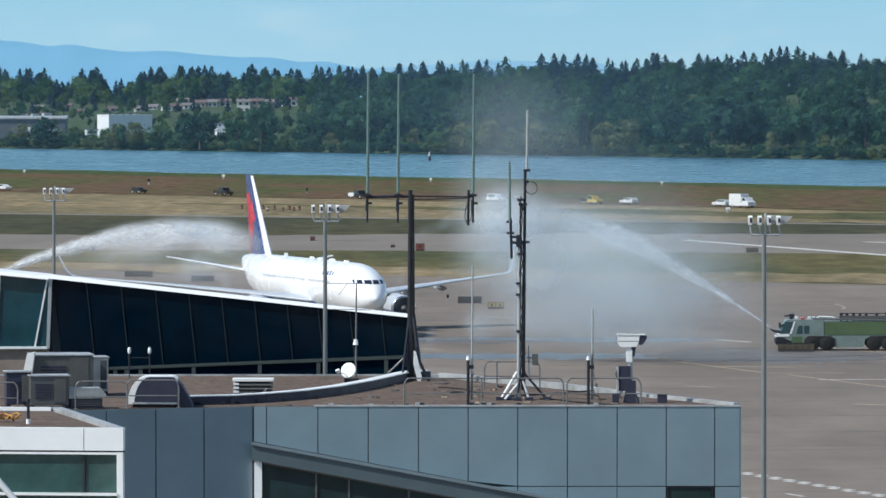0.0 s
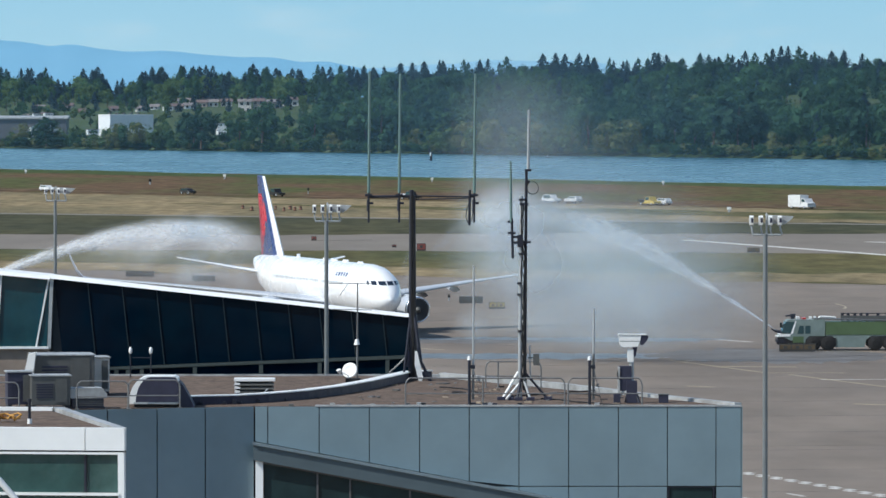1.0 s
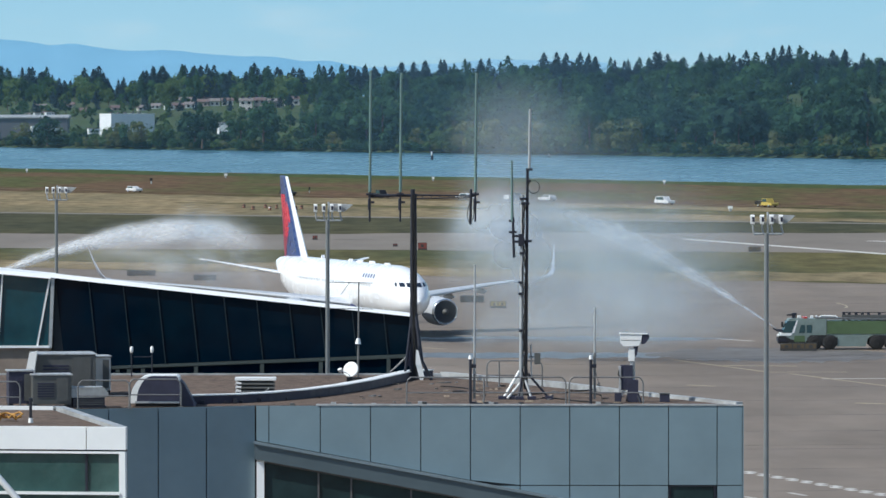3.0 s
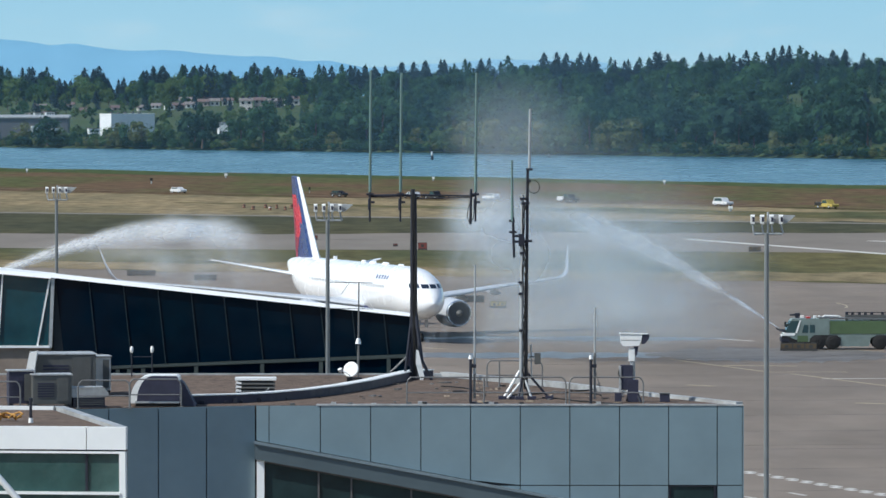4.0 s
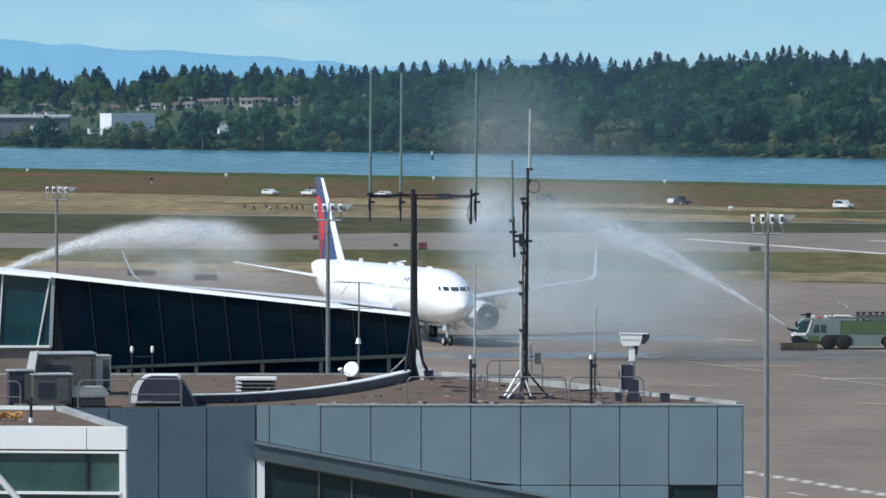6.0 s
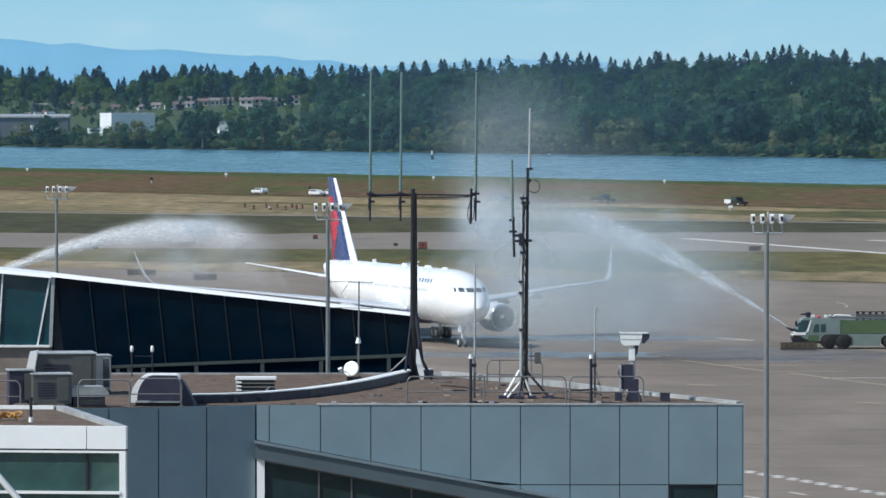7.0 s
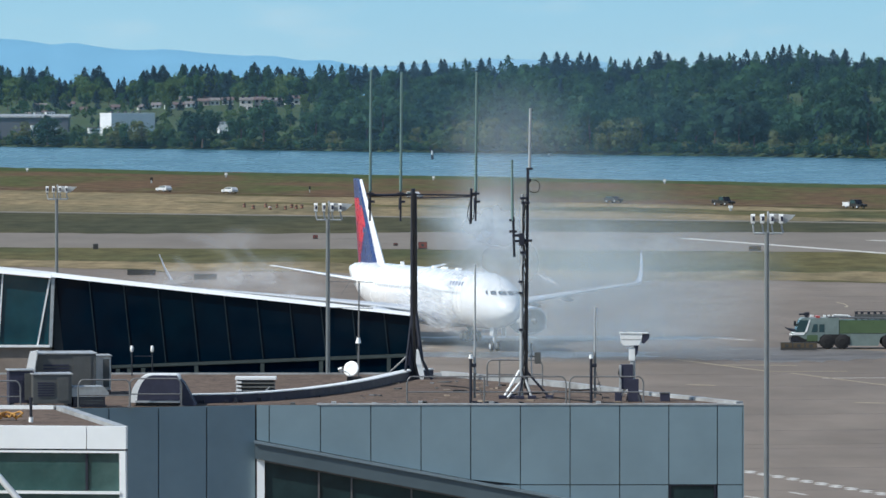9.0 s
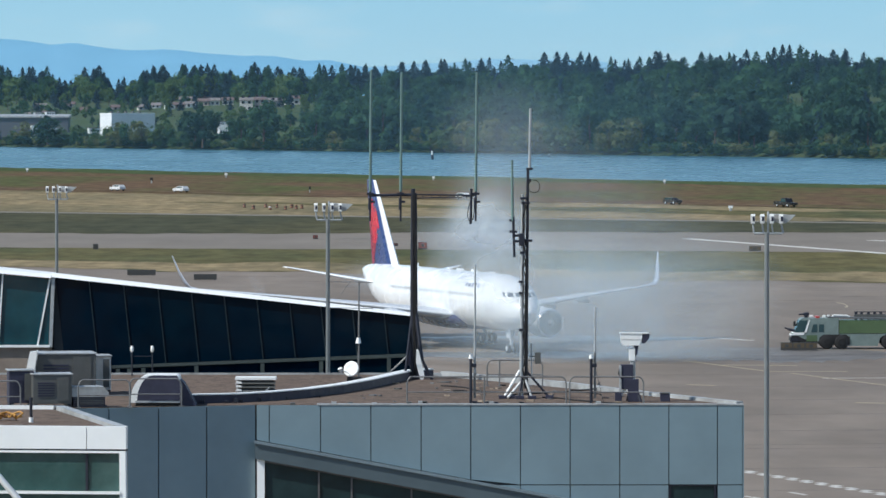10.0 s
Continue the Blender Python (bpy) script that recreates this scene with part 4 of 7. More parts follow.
# slatted ventilator
yv = 259.0
ob = thing("slatted_ventilator", "white slatted box ventilator on the gravel", "roof vent", (-8.641, yv, ROOF))
W, Hv = 1.648, 0.715
part("core", Build().box(0.08, W - 0.08, 0.08, 0.9, 0.06, Hv - 0.1), BLACK, ob)
part("lid", Build().box(-0.03, W + 0.03, -0.03, 1.03, Hv - 0.12, Hv, c=0.02), WHITE_PAINT, ob)
for k in range(3):
    z = 0.1 + k * (Hv - 0.2) / 3.2
    part("slat", Build().prism([(-0.02, z), (0.1, z + 0.1), (0.1, z + 0.13), (-0.02, z + 0.03)], "x", 0.0, W), UNIT_GREY, ob)
    part("end_slat", Build().prism([(-0.02, z), (0.24, z), (0.24, z + 0.1), (0.02, z + 0.14)], "y", -0.02, 0.95), WHITE_PAINT, ob)
part("base", Build().box(0.02, W - 0.02, 0.02, 0.98, 0, 0.06), DARK_STEEL, ob)
part("conduit", Build().pipe([(W * 0.85, -0.1, 0.3), (W * 0.72, -0.2, 0.08), (W * 0.5, -0.3, 0.03)], 0.025, 6), GALV, ob)

# dish
yd = 270.5
ob = thing("satellite_dish", "small white satellite dish on a weighted base", "satellite dish", (-3.984, yd, ROOF))
c = Vector((0, 0, 0.527))
ax = Vector((-0.35, -0.85, 0.35)).normalized()
u = ax.orthogonal().normalized()
v = ax.cross(u)
part("reflector", Build().loft([[c + ax * (0.3 * r * r * 2.0 + o) + (u * math.cos(k * math.tau / 20) + v * math.sin(k * math.tau / 20)) * r for k in range(20)] for r, o in ((0.02, 0), (0.12, 0), (0.24, 0), (0.35, 0), (0.35, -0.03), (0.2, -0.03), (0.02, -0.03))]), WHITE_PAINT, ob)
part("feed_arm", Build().tube(c + Vector((0, -0.05, -0.25)), c + Vector((-0.45, -0.4, 0.0)), 0.02).tube(c + Vector((-0.5, -0.42, 0.06)), c + Vector((-0.44, -0.36, -0.1)), 0.11, 0.05), WHITE_PAINT, ob)
part("stand", Build().tube((0, 0.1, 0), c + Vector((0, 0.1, 0)), 0.04), DARK_STEEL, ob)
part("ballast_block", Build().box(-0.2, 0.45, -0.25, 0.3, 0, 0.2, c=0.03), BLACK, ob)

ob = thing("yagi_antenna", "thin roof post with small yagi aerials and a white globe", "antenna", (-3.695, 271, ROOF))
zt = 4.348
part("post", Build().tube((0, 0, 0), (0.03, 0, zt), 0.045, 0.03), RAIL_STEEL, ob)
part("globe", Build().tube((0, -0.02, 1.638), (0, -0.02, 1.885), 0.13, 0.07), WHITE_PAINT, ob)
for z0, dx in ((zt - 0.02, -0.08), (3.19, -0.3)):
    boom = part("boom", Build().tube((-1.3, 0, z0), (0.65, 0, z0 - 0.03), 0.016, n=6) if z0 > 3 else Build().tube((-1.0, 0, z0 - 0.35), (0.05, 0, z0), 0.016, n=6), RAIL_STEEL, ob)
    for k in range(5):
        x = -1.0 + k * 0.3
        zz = z0 - (0 if z0 > 3 else 0.3 - k * 0.07)
        part("element", Build().tube((x, -0.35, zz), (x + 0.03, 0.35, zz), 0.009, n=5), RAIL_STEEL, boom)
part("stay", Build().tube((-0.35, 0, zt), (-0.75, 0, zt - 0.55), 0.014, n=5), RAIL_STEEL, ob)

ob = thing("twin_vent_posts", "pair of white-capped vent posts joined by a bar", "vent", (-13.8, 275.5, ROOF))
for x in (0, 0.902):
    part("post", Build().tube((x, 0, 0), (x, 0, 1.079), 0.03), DARK_STEEL, ob)
    part("cap", Build().loft([[(x + r * math.cos(k * math.tau / 10), r * math.sin(k * math.tau / 10), z) for k in range(10)] for r, z in ((0.04, 1.054), (0.075, 1.129), (0.075, 1.279), (0.03, 1.354))]), WHITE_PAINT, ob)
part("bar", Build().tube((0.1, 0, 0.879), (0.902, 0, 0.879), 0.02), DARK_STEEL, ob)

# surveillance camera on its stand
yc = 253.0
sc = 43.478
ob = thing("surveillance_camera", "white weatherproof camera housing on a braced dark stand", "security camera", (7.682, yc, ROOF))
q = lambda x, y: ((x - 1118) / sc, (712.174 - y) / sc)
hs = part("housing", Build().prism([q(1098, 595), q(1100, 591.5), q(1137, 592), q(1135, 602), q(1131, 612), q(1104, 613), q(1099, 608)], "y", -0.18, 0.18), WHITE_PAINT, ob)
part("sunshield", Build().prism([q(1096, 591.2), q(1146, 591.8), q(1147, 590.2), q(1097, 589.4)], "y", -0.21, 0.21), WHITE_PAINT, hs)
part("lens_hood", Build().prism([q(1137.3, 592.2), q(1149, 592.4), q(1147, 602), q(1141, 609), q(1135.4, 609), q(1136, 601)], "y", -0.16, 0.16), UNIT_DARK, hs, "dark lens hood")
part("lens_window", Build().prism([q(1148, 594), q(1150, 594), q(1148, 601), q(1147, 601)], "y", -0.1, 0.1), BLACK, hs)
part("seam", Build().prism([q(1099, 603), q(1134.5, 603), q(1134.5, 602), q(1099, 602)], "y", -0.183, -0.181), UNIT_GREY, hs)
part("rear_brace", Build().prism([q(1122, 613.2), q(1130, 613), q(1128, 628), q(1122, 634)], "y", -0.1, 0.0), UNIT_DARK, ob)
part("pan_head", Build().box(q(1113, 0)[0], q(1124, 0)[0], -0.12, 0.12, q(0, 640)[1], q(0, 617)[1], c=0.03), WHITE_PAINT, ob)
part("post", Build().tube((q(1121, 0)[0], 0, 0), (q(1120, 0)[0], 0, q(0, 632)[1]), 0.1), GALV, ob)
part("control_case", Build().box(q(1098, 0)[0], q(1120, 0)[0], -0.3, -0.02, q(0, 690)[1], q(0, 646)[1], c=0.02), UNIT_DARK, ob)
part("case_edge", Build().box(q(1095.5, 0)[0], q(1099.5, 0)[0], -0.34, -0.02, q(0, 694)[1], q(0, 648)[1], c=0.01), COPING, ob)
part("control_case", Build().box(q(1111, 0)[0], q(1130, 0)[0], -0.34, -0.1, q(0, 712)[1], q(0, 672)[1], c=0.02), UNIT_DARK, ob)
for x, y, r in ((1090, -0.3, 0.05), (1134, -0.4, 0.07), (1110, 0.5, 0.05)):
    part("brace", Build().tube((q(x, 0)[0], y, 0), (q(1119, 0)[0], 0, q(0, 672)[1]), r), WHITE_PAINT if x == 1090 else DARK_STEEL, ob)
part("ballast_block", Build().box(q(1088, 0)[0], q(1100, 0)[0], -0.5, -0.2, 0, q(0, 694)[1], c=0.02), UNIT_DARK, ob)
part("cable", Build().pipe([(q(1097, 0)[0], -0.3, q(0, 650)[1]), (q(1094, 0)[0], -0.35, q(0, 662)[1]), (q(1100, 0)[0], -0.35, q(0, 672)[1])], 0.02, 5), BLACK, ob)
ob = thing("roof_case", "small dark equipment case on the roof edge", "equipment case", (9.039, 253, ROOF))
part("case_body", Build().box(-0.2, 0.2, -0.15, 0.2, 0, 0.33, c=0.03), UNIT_DARK, ob)
part("case_lid", Build().box(-0.22, 0.22, -0.17, 0.22, 0.331, 0.37), UNIT_GREY, ob)

# scattered pieces along the roof edge
random.seed(11)
for k in range(14):
    x = random.uniform(-6.937, 6.754)
    ob = thing("edge_clip", "small weathered metal bracket at the roof edge", "bracket", (x, 250.5, ROOF), group="brackets along the roof edge")
    part("clip_body", Build().box(-0.1, 0.1, -0.05, 0.12, 0, random.uniform(0.08, 0.16), c=0.015), random.choice((UNIT_GREY, DARK_STEEL, COPING)), ob)

# pavilion roof things
ZP = 14.025
ORANGE = material("orange_hose", (0.5, 0.25, 0.05), 0.6, vary=0.2, size=0.2)
ob = thing("coiled_hose", "loose orange hose lying on the pavilion roof", "hose", (-14.603, 206, ZP))
random.seed(5)
part("coil", Build().pipe([(-0.6 + 0.055 * k + 0.15 * math.sin(k * 1.9), 0.3 * math.cos(k * 1.3), 0.05 + 0.24 * abs(math.sin(k * 0.7))) for k in range(24)], 0.032, 6).pipe([(-0.7 + 0.05 * k, 0.35 * math.sin(k * 0.9), 0.05 + 0.16 * abs(math.cos(k * 1.1))) for k in range(22)], 0.03, 6), ORANGE, ob)
ob = thing("vent_post", "thin dark vent post with a white foot", "vent", (-13.605, 205, ZP))
part("post", Build().tube((0, 0, 0.1), (0, 0, 0.8), 0.05), DARK_STEEL, ob)
part("foot", Build().tube((0, 0, 0), (0, 0, 0.16), 0.08, 0.07), WHITE_PAINT, ob)
part("cap", Build().tube((0, 0, 0.7), (0, 0, 0.82), 0.07), DARK_STEEL, ob)
ob = thing("sloping_rail", "white sloping handrail in front of the pavilion", "handrail", (-12.116, 170, 0))
part("rail_bar", Build().tube((-0.464, 0, 14.877), (1.082, 0, 13.1), 0.09, n=10), WHITE_PAINT, ob)
part("post", Build().tube((0.927, 0, 0), (0.927, 0, 13.27), 0.05), WHITE_PAINT, ob)

# loose cables and debris on the gravel
random.seed(19)
for x0, y0, n in ((2.721, 258, 14), (4.096, 256, 12), (5.383, 262, 12), (-0.097, 266, 12), (-5.812, 262, 9)):
    ob = thing("roof_cable", "loose dark cable lying on the roof gravel", "cable", (x0, y0, ROOF), group="cables on the roof")
    pts, a = [(0.0, 0.0, 0.03)], random.uniform(-0.6, 0.6)
    for k in range(n):
        a += random.uniform(-0.5, 0.5)
        x, y, z = pts[-1]
        pts.append((x + 0.35 * math.cos(a), y + 0.35 * math.sin(a) * 2, 0.03))
    part("cable", Build().pipe(pts, 0.03, 6), BLACK, ob)
TAN_SCRAP = material("tan_scrap", (0.3, 0.24, 0.18), 0.8, vary=0.3, size=0.2)
for k in range(46):
    x, y = random.uniform(-4.5, 9.5), random.uniform(251.5, 270)
    if x > 11.5 - (y - 250) * 0.46:
        continue
    ob = thing("roof_debris", "small weathered scrap lying on the roof gravel", "debris", (x, y, ROOF), rz=random.uniform(0, 360), group="debris on the roof")
    w = random.uniform(0.05, 0.16)
    part("scrap", Build().prism([(w * random.uniform(0.5, 1.3) * math.cos(a * math.tau / 7), 2.0 * w * random.uniform(0.5, 1.3) * math.sin(a * math.tau / 7)) for a in range(7)], "z", 0, random.uniform(0.02, 0.07)), random.choice((UNIT_GREY, RAIL_STEEL, BLACK, TAN_SCRAP, TAN_SCRAP)), ob)


# ---- fire engine ----
LIME = material("lime_green_paint", (0.085, 0.135, 0.062), 0.35, vary=0.12, size=1.0, coat=0.2)
PALE_BODY = material("pale_grey_green_paint", (0.19, 0.24, 0.225), 0.4, vary=0.2, size=1.0)
CAB_GLASS = material("cab_glass", (0.03, 0.07, 0.08), 0.08, vary=0.1, spec=0.6)
SIGN_BACK = material("dark_sign_back", (0.05, 0.05, 0.05), 0.6, vary=0.15)
BEACON = material("red_beacon", (0.5, 0.05, 0.04), 0.3, vary=0.1)


def fire_engine():
    ob = thing("fire_engine", "lime green and grey airport fire engine spraying water", "fire truck")
    k = lambda px, py: (-(px - 1397) / 18.33, (618 - py) / 18.33)
    part("chassis", Build().box(-12.2, -0.8, -1.2, 1.2, 0.75, 1.15), BLACK, ob)
    cab = part("cab", Build().prism([k(1399, 606), k(1397.5, 597), k(1399, 590), k(1404, 588.5), k(1413, 566), k(1416, 563.5), k(1481, 563), k(1481, 606), k(1455, 606), k(1449, 597), k(1444, 606)], "y", -1.45, 1.45), PALE_BODY, ob)
    part("lower_front", Build().prism([k(1398, 608), k(1396.5, 594), k(1408, 594), k(1420, 600), k(1444, 604), k(1446, 608)], "y", -1.46, 1.46), BLACK, cab, "dark lower front")
    part("windscreen", Build().prism([k(1403.2, 588), k(1411.8, 567), k(1427, 567), k(1422, 588)], "y", -1.475, 1.475), CAB_GLASS, cab)
    part("cab_window", Build().prism([k(1432, 588), k(1436, 574), k(1443, 574), k(1443, 588)], "y", -1.475, 1.475), CAB_GLASS, cab)
    part("cab_window", Build().prism([k(1446, 588), k(1446, 574), k(1455, 574), k(1455, 588)], "y", -1.475, 1.475), CAB_GLASS, cab)
    part("bumper", Build().prism([k(1395.5, 604), k(1395.5, 598), k(1408, 598), k(1412, 604)], "y", -1.5, 1.5), DARK_STEEL, cab)
    part("trim", Build().prism([k(1398, 593), k(1400.5, 588.5), k(1421, 588.5), k(1419, 593)], "y", -1.49, 1.49), WHITE_PAINT, cab)
    part("pillar", Build().prism([k(1420, 588.4), k(1428, 566), k(1430.5, 566), k(1424, 588.4)], "y", -1.487, 1.487), WHITE_PAINT, cab, "white windscreen pillar")
    part("lime_stripe", Build().prism([k(1424, 604), k(1424, 593), k(1443, 593), k(1443, 604)], "y", -1.465, 1.465), LIME, cab)
    for y in (-1.0, 1.0):
        part("headlight", Build().tube((k(1397, 0)[0] - 0.02, y, 1.3), (k(1395.8, 0)[0], y, 1.3), 0.13, n=10), WHITE_PAINT, cab)
    body = part("body", Build().prism([k(1482, 590), k(1482, 567), k(1624, 567), k(1624, 590)], "y", -1.5, 1.5), LIME, ob)
    part("skirt", Build().prism([k(1498, 612), k(1501, 596), k(1482, 594), k(1482, 590.3), k(1624, 590.3), k(1624, 600), k(1612, 600), k(1606, 594), k(1560, 594), k(1554, 598), k(1550, 612)], "y", -1.47, 1.47), PALE_BODY, ob)
    for px in (1486, 1503, 1521, 1541, 1600):
        part("locker_door", Build().box(k(px + 14, 0)[0], k(px, 0)[0], -1.52, -1.501, 1.6, 2.6, c=0.008), LIME, body)
    part("number_bar", Build().box(k(1553, 0)[0], k(1548, 0)[0], -1.53, -1.522, 1.95, 2.3), BLACK, body, "plain dark number bar")
    part("number_bar", Build().box(k(1546, 0)[0], k(1542, 0)[0], -1.53, -1.522, 1.95, 2.3), BLACK, body, "plain dark number bar")
    # roof kit
    part("roof_deck", Build().prism([k(1462, 563), k(1462, 561), k(1620, 565), k(1620, 567)], "y", -1.3, 1.3), UNIT_GREY, ob)
    part("light_bar", Build().box(k(1448, 0)[0], k(1441, 0)[0], -1.0, 1.0, 3.0, 3.16, c=0.04), BEACON, cab)
    tur = part("roof_turret", Build().tube((k(1425, 0)[0], 0, 3.0), (k(1425, 0)[0], 0, 3.4), 0.2).tube((k(1427, 0)[0], 0, 3.35), (k(1412, 0)[0], 0, 3.3), 0.1, 0.07).box(k(1430, 0)[0], k(1421, 0)[0], -0.2, 0.2, 3.2, 3.5, c=0.04), DARK_STEEL, ob)
    part("hose_reel", Build().pipe([(k(1470, 0)[0], -0.9, 3.0), (k(1475, 0)[0], -0.9, 3.2), (k(1500, 0)[0], -0.9, 3.15), (k(1505, 0)[0], -0.9, 2.95)], 0.08), WHITE_PAINT, ob)
    for px, w in ((1432, 6), (1455, 5), (1463, 4)):
        part("roof_locker", Build().box(k(px + w, 0)[0], k(px, 0)[0], -1.1, -0.5, 3.0, 3.22, c=0.03), WHITE_PAINT, cab)
    for px in (1512, 1522, 1534, 1545, 1556, 1575, 1592):
        part("deck_post", Build().box(k(px + 5, 0)[0], k(px, 0)[0], -1.2, -1.0, 2.8, 3.55), DARK_STEEL, ob)
    part("deck_board", Build().box(k(1595, 0)[0], k(1511, 0)[0], -0.98, -0.9, 2.9, 3.3), UNIT_GREY, ob)
    part("deck_rail", Build().tube((k(1595, 0)[0], -1.1, 3.5), (k(1511, 0)[0], -1.1, 3.52), 0.04), DARK_STEEL, ob)
    part("nozzle", Build().tube((k(1404, 0)[0], 0, 1.75), (k(1394, 0)[0], 0, 1.85), 0.16, 0.12).tube((k(1394, 0)[0], 0, 1.85), (k(1387, 0)[0], 0, 2.05), 0.1, 0.06), DARK_STEEL, ob, "dark bumper water cannon")
    part("mirror", Build().box(k(1408, 0)[0], k(1404, 0)[0], -1.75, -1.5, 2.1, 2.6, c=0.03), BLACK, cab)
    spin = []
    # black blocks and rims put the wheel arches' shade into the colour
    for px in (1473.5, 1583.5):
        part("wheel_arch", Build().prism([k(px - 27, 610), k(px - 27, 598), k(px - 20, 592), k(px + 20, 592), k(px + 27, 598), k(px + 27, 610)], "y", -1.545, 1.545), BLACK, ob)
    for px in (1460.5, 1486.5, 1570, 1597):
        for y in (-1.25, 1.25):
            spin.append((wheel(ob, 0.7, 0.5, BLACK), (k(px, 0)[0], y * 1.06, 0.7), 0.7))
    return ob, spin


engine_truck, truck_wheels = fire_engine()

# ---- vehicles on the river road ----
CAR_WHITE = material("white_car_paint", (0.66, 0.67, 0.68), 0.3, vary=0.05)
CAR_DARK = material("dark_car_paint", (0.02, 0.02, 0.022), 0.3, vary=0.1)
CAR_YELLOW = material("yellow_truck_paint", (0.5, 0.38, 0.09), 0.4, vary=0.1)


def car(paint, label, kind="car", box=None):
    """A road vehicle that faces +x, its base at its centre."""
    ob = thing({"car": "car", "suv": "car", "pickup": "pickup_truck", "truck": "truck"}[kind], label, kind if kind != "suv" else "car")
    L, W, H = {"car": (4.5, 1.8, 1.45), "suv": (4.8, 1.9, 1.8), "pickup": (5.6, 2.0, 1.85), "truck": (6.4, 2.3, 2.9)}[kind]
    part("body", Build().prism([(-L / 2, 0.4), (-L / 2, 0.95), (-L / 2 + 0.1, 1.0), (L / 2 - 0.25, 0.95), (L / 2, 0.8), (L / 2, 0.4)], "y", -W / 2, W / 2), paint, ob)
    if kind in ("car", "suv"):
        g = [(-L / 2 + 0.15, 1.0), (-L / 2 + 0.45, H), (0.5, H), (1.2, 0.97)]
        part("cabin", Build().prism(g, "y", -W / 2 + 0.1, W / 2 - 0.1), paint, ob)
        part("window_band", Build().prism([(-L / 2 + 0.5, 1.05), (-L / 2 + 0.62, H - 0.1), (0.42, H - 0.1), (0.85, 1.05)], "y", -W / 2 + 0.08, W / 2 - 0.08), CAB_GLASS, ob)
    elif kind == "pickup":
        part("cabin", Build().prism([(-0.6, 1.0), (-0.5, H), (0.9, H), (1.5, 0.98)], "y", -W / 2 + 0.1, W / 2 - 0.1), paint, ob)
        part("window_band", Build().prism([(-0.45, 1.1), (-0.4, H - 0.1), (0.8, H - 0.1), (1.15, 1.1)], "y", -W / 2 + 0.08, W / 2 - 0.08), CAB_GLASS, ob)
        part("bed_side", Build().box(-L / 2, -0.65, -W / 2, -W / 2 + 0.1, 1.0, 1.2).box(-L / 2, -0.65, W / 2 - 0.1, W / 2, 1.0, 1.2) if box is None else Build().box(-L / 2 - 0.02, -0.65, -W / 2 - 0.03, W / 2 + 0.03, 0.5, 1.3, c=0.03), box or paint, ob)
    else:
        part("cabin", Build().prism([(0.9, 0.96), (0.9, 2.2), (1.9, 2.2), (2.5, 1.4), (3.1, 1.2), (3.1, 0.96)], "y", -W / 2 + 0.1, W / 2 - 0.1), paint, ob)
        part("window_band", Build().prism([(1.1, 1.45), (1.1, 2.05), (1.85, 2.05), (2.3, 1.45)], "y", -W / 2 + 0.08, W / 2 - 0.08), CAB_GLASS, ob)
        part("load_box", Build().box(-L / 2, 0.8, -W / 2, W / 2, 1.02, H, c=0.04), box or paint, ob)
    for x in (-L * 0.31, L * 0.31):
        for y in (-W / 2 + 0.12, W / 2 - 0.12):
            o = wheel(ob, 0.36, 0.24)
            o.location = (x, y, 0.36)
    return ob


RIVER_TRAFFIC = []
RIVER_TRAFFIC.append((car(CAR_DARK, "dark car driving along the river road", "car"), -122.8, 20.60, 1414.7))
RIVER_TRAFFIC.append((car(CAR_DARK, "dark pickup driving along the river road", "pickup"), -86.6, 20.80, 1414.7))
RIVER_TRAFFIC.append((car(CAR_WHITE, "white car driving along the river road", "car"), -183.3, 19.15, 1414.7))
RIVER_TRAFFIC.append((car(CAR_WHITE, "white car driving the other way on the river road", "car"), 69.3, -20.32, 1421.3))
RIVER_TRAFFIC.append((car(CAR_WHITE, "white sedan following on the river road", "car"), 101.4, -20.77, 1421.3))
RIVER_TRAFFIC.append((car(CAR_YELLOW, "yellow work truck with dark bed on the river road", "pickup", CAR_DARK), 56.0, 19.75, 1414.7))
RIVER_TRAFFIC.append((car(CAR_WHITE, "white sport utility car on the river road", "suv"), 20.9, 19.90, 1414.7))
RIVER_TRAFFIC.append((car(CAR_WHITE, "white box truck on the river road", "truck"), 108.0, 19.26, 1414.7))
RIVER_TRAFFIC.append((car(CAR_DARK, "dark pickup with pale bed on the river road", "pickup", CAR_WHITE), -31.6, 19.51, 1414.7))

# ---- signs and markers on the airfield ----
SIGN_YELLOW = material("yellow_sign_face", (0.4, 0.29, 0.1), 0.5, vary=0.1)
SIGN_RED = material("red_sign_face", (0.22, 0.06, 0.05), 0.5, vary=0.1)


def field_sign(x, y, w, h, mat, label, panels=1):
    ob = thing("taxiway_sign", label, "airfield sign", (x, y, 0), group="airfield signs")
    part("case", Build().box(-w / 2, w / 2, -0.15, 0.15, 0.06, h, c=0.02), SIGN_BACK, ob)
    for k in range(panels):
        a = -w / 2 + 0.06 + k * w / panels
        part("face", Build().box(a, a + w / panels - 0.12, -0.165, -0.152, 0.27, h - 0.07), mat, ob)
        part("plain_bar", Build().box(a + w / panels * 0.3, a + w / panels * 0.6, -0.18, -0.167, h * 0.4, h * 0.75), SIGN_BACK, ob)
    for x in (-w * 0.4, w * 0.4):
        part("leg", Build().tube((x, 0, 0), (x, 0, 0.08), 0.05), DARK_STEEL, ob)


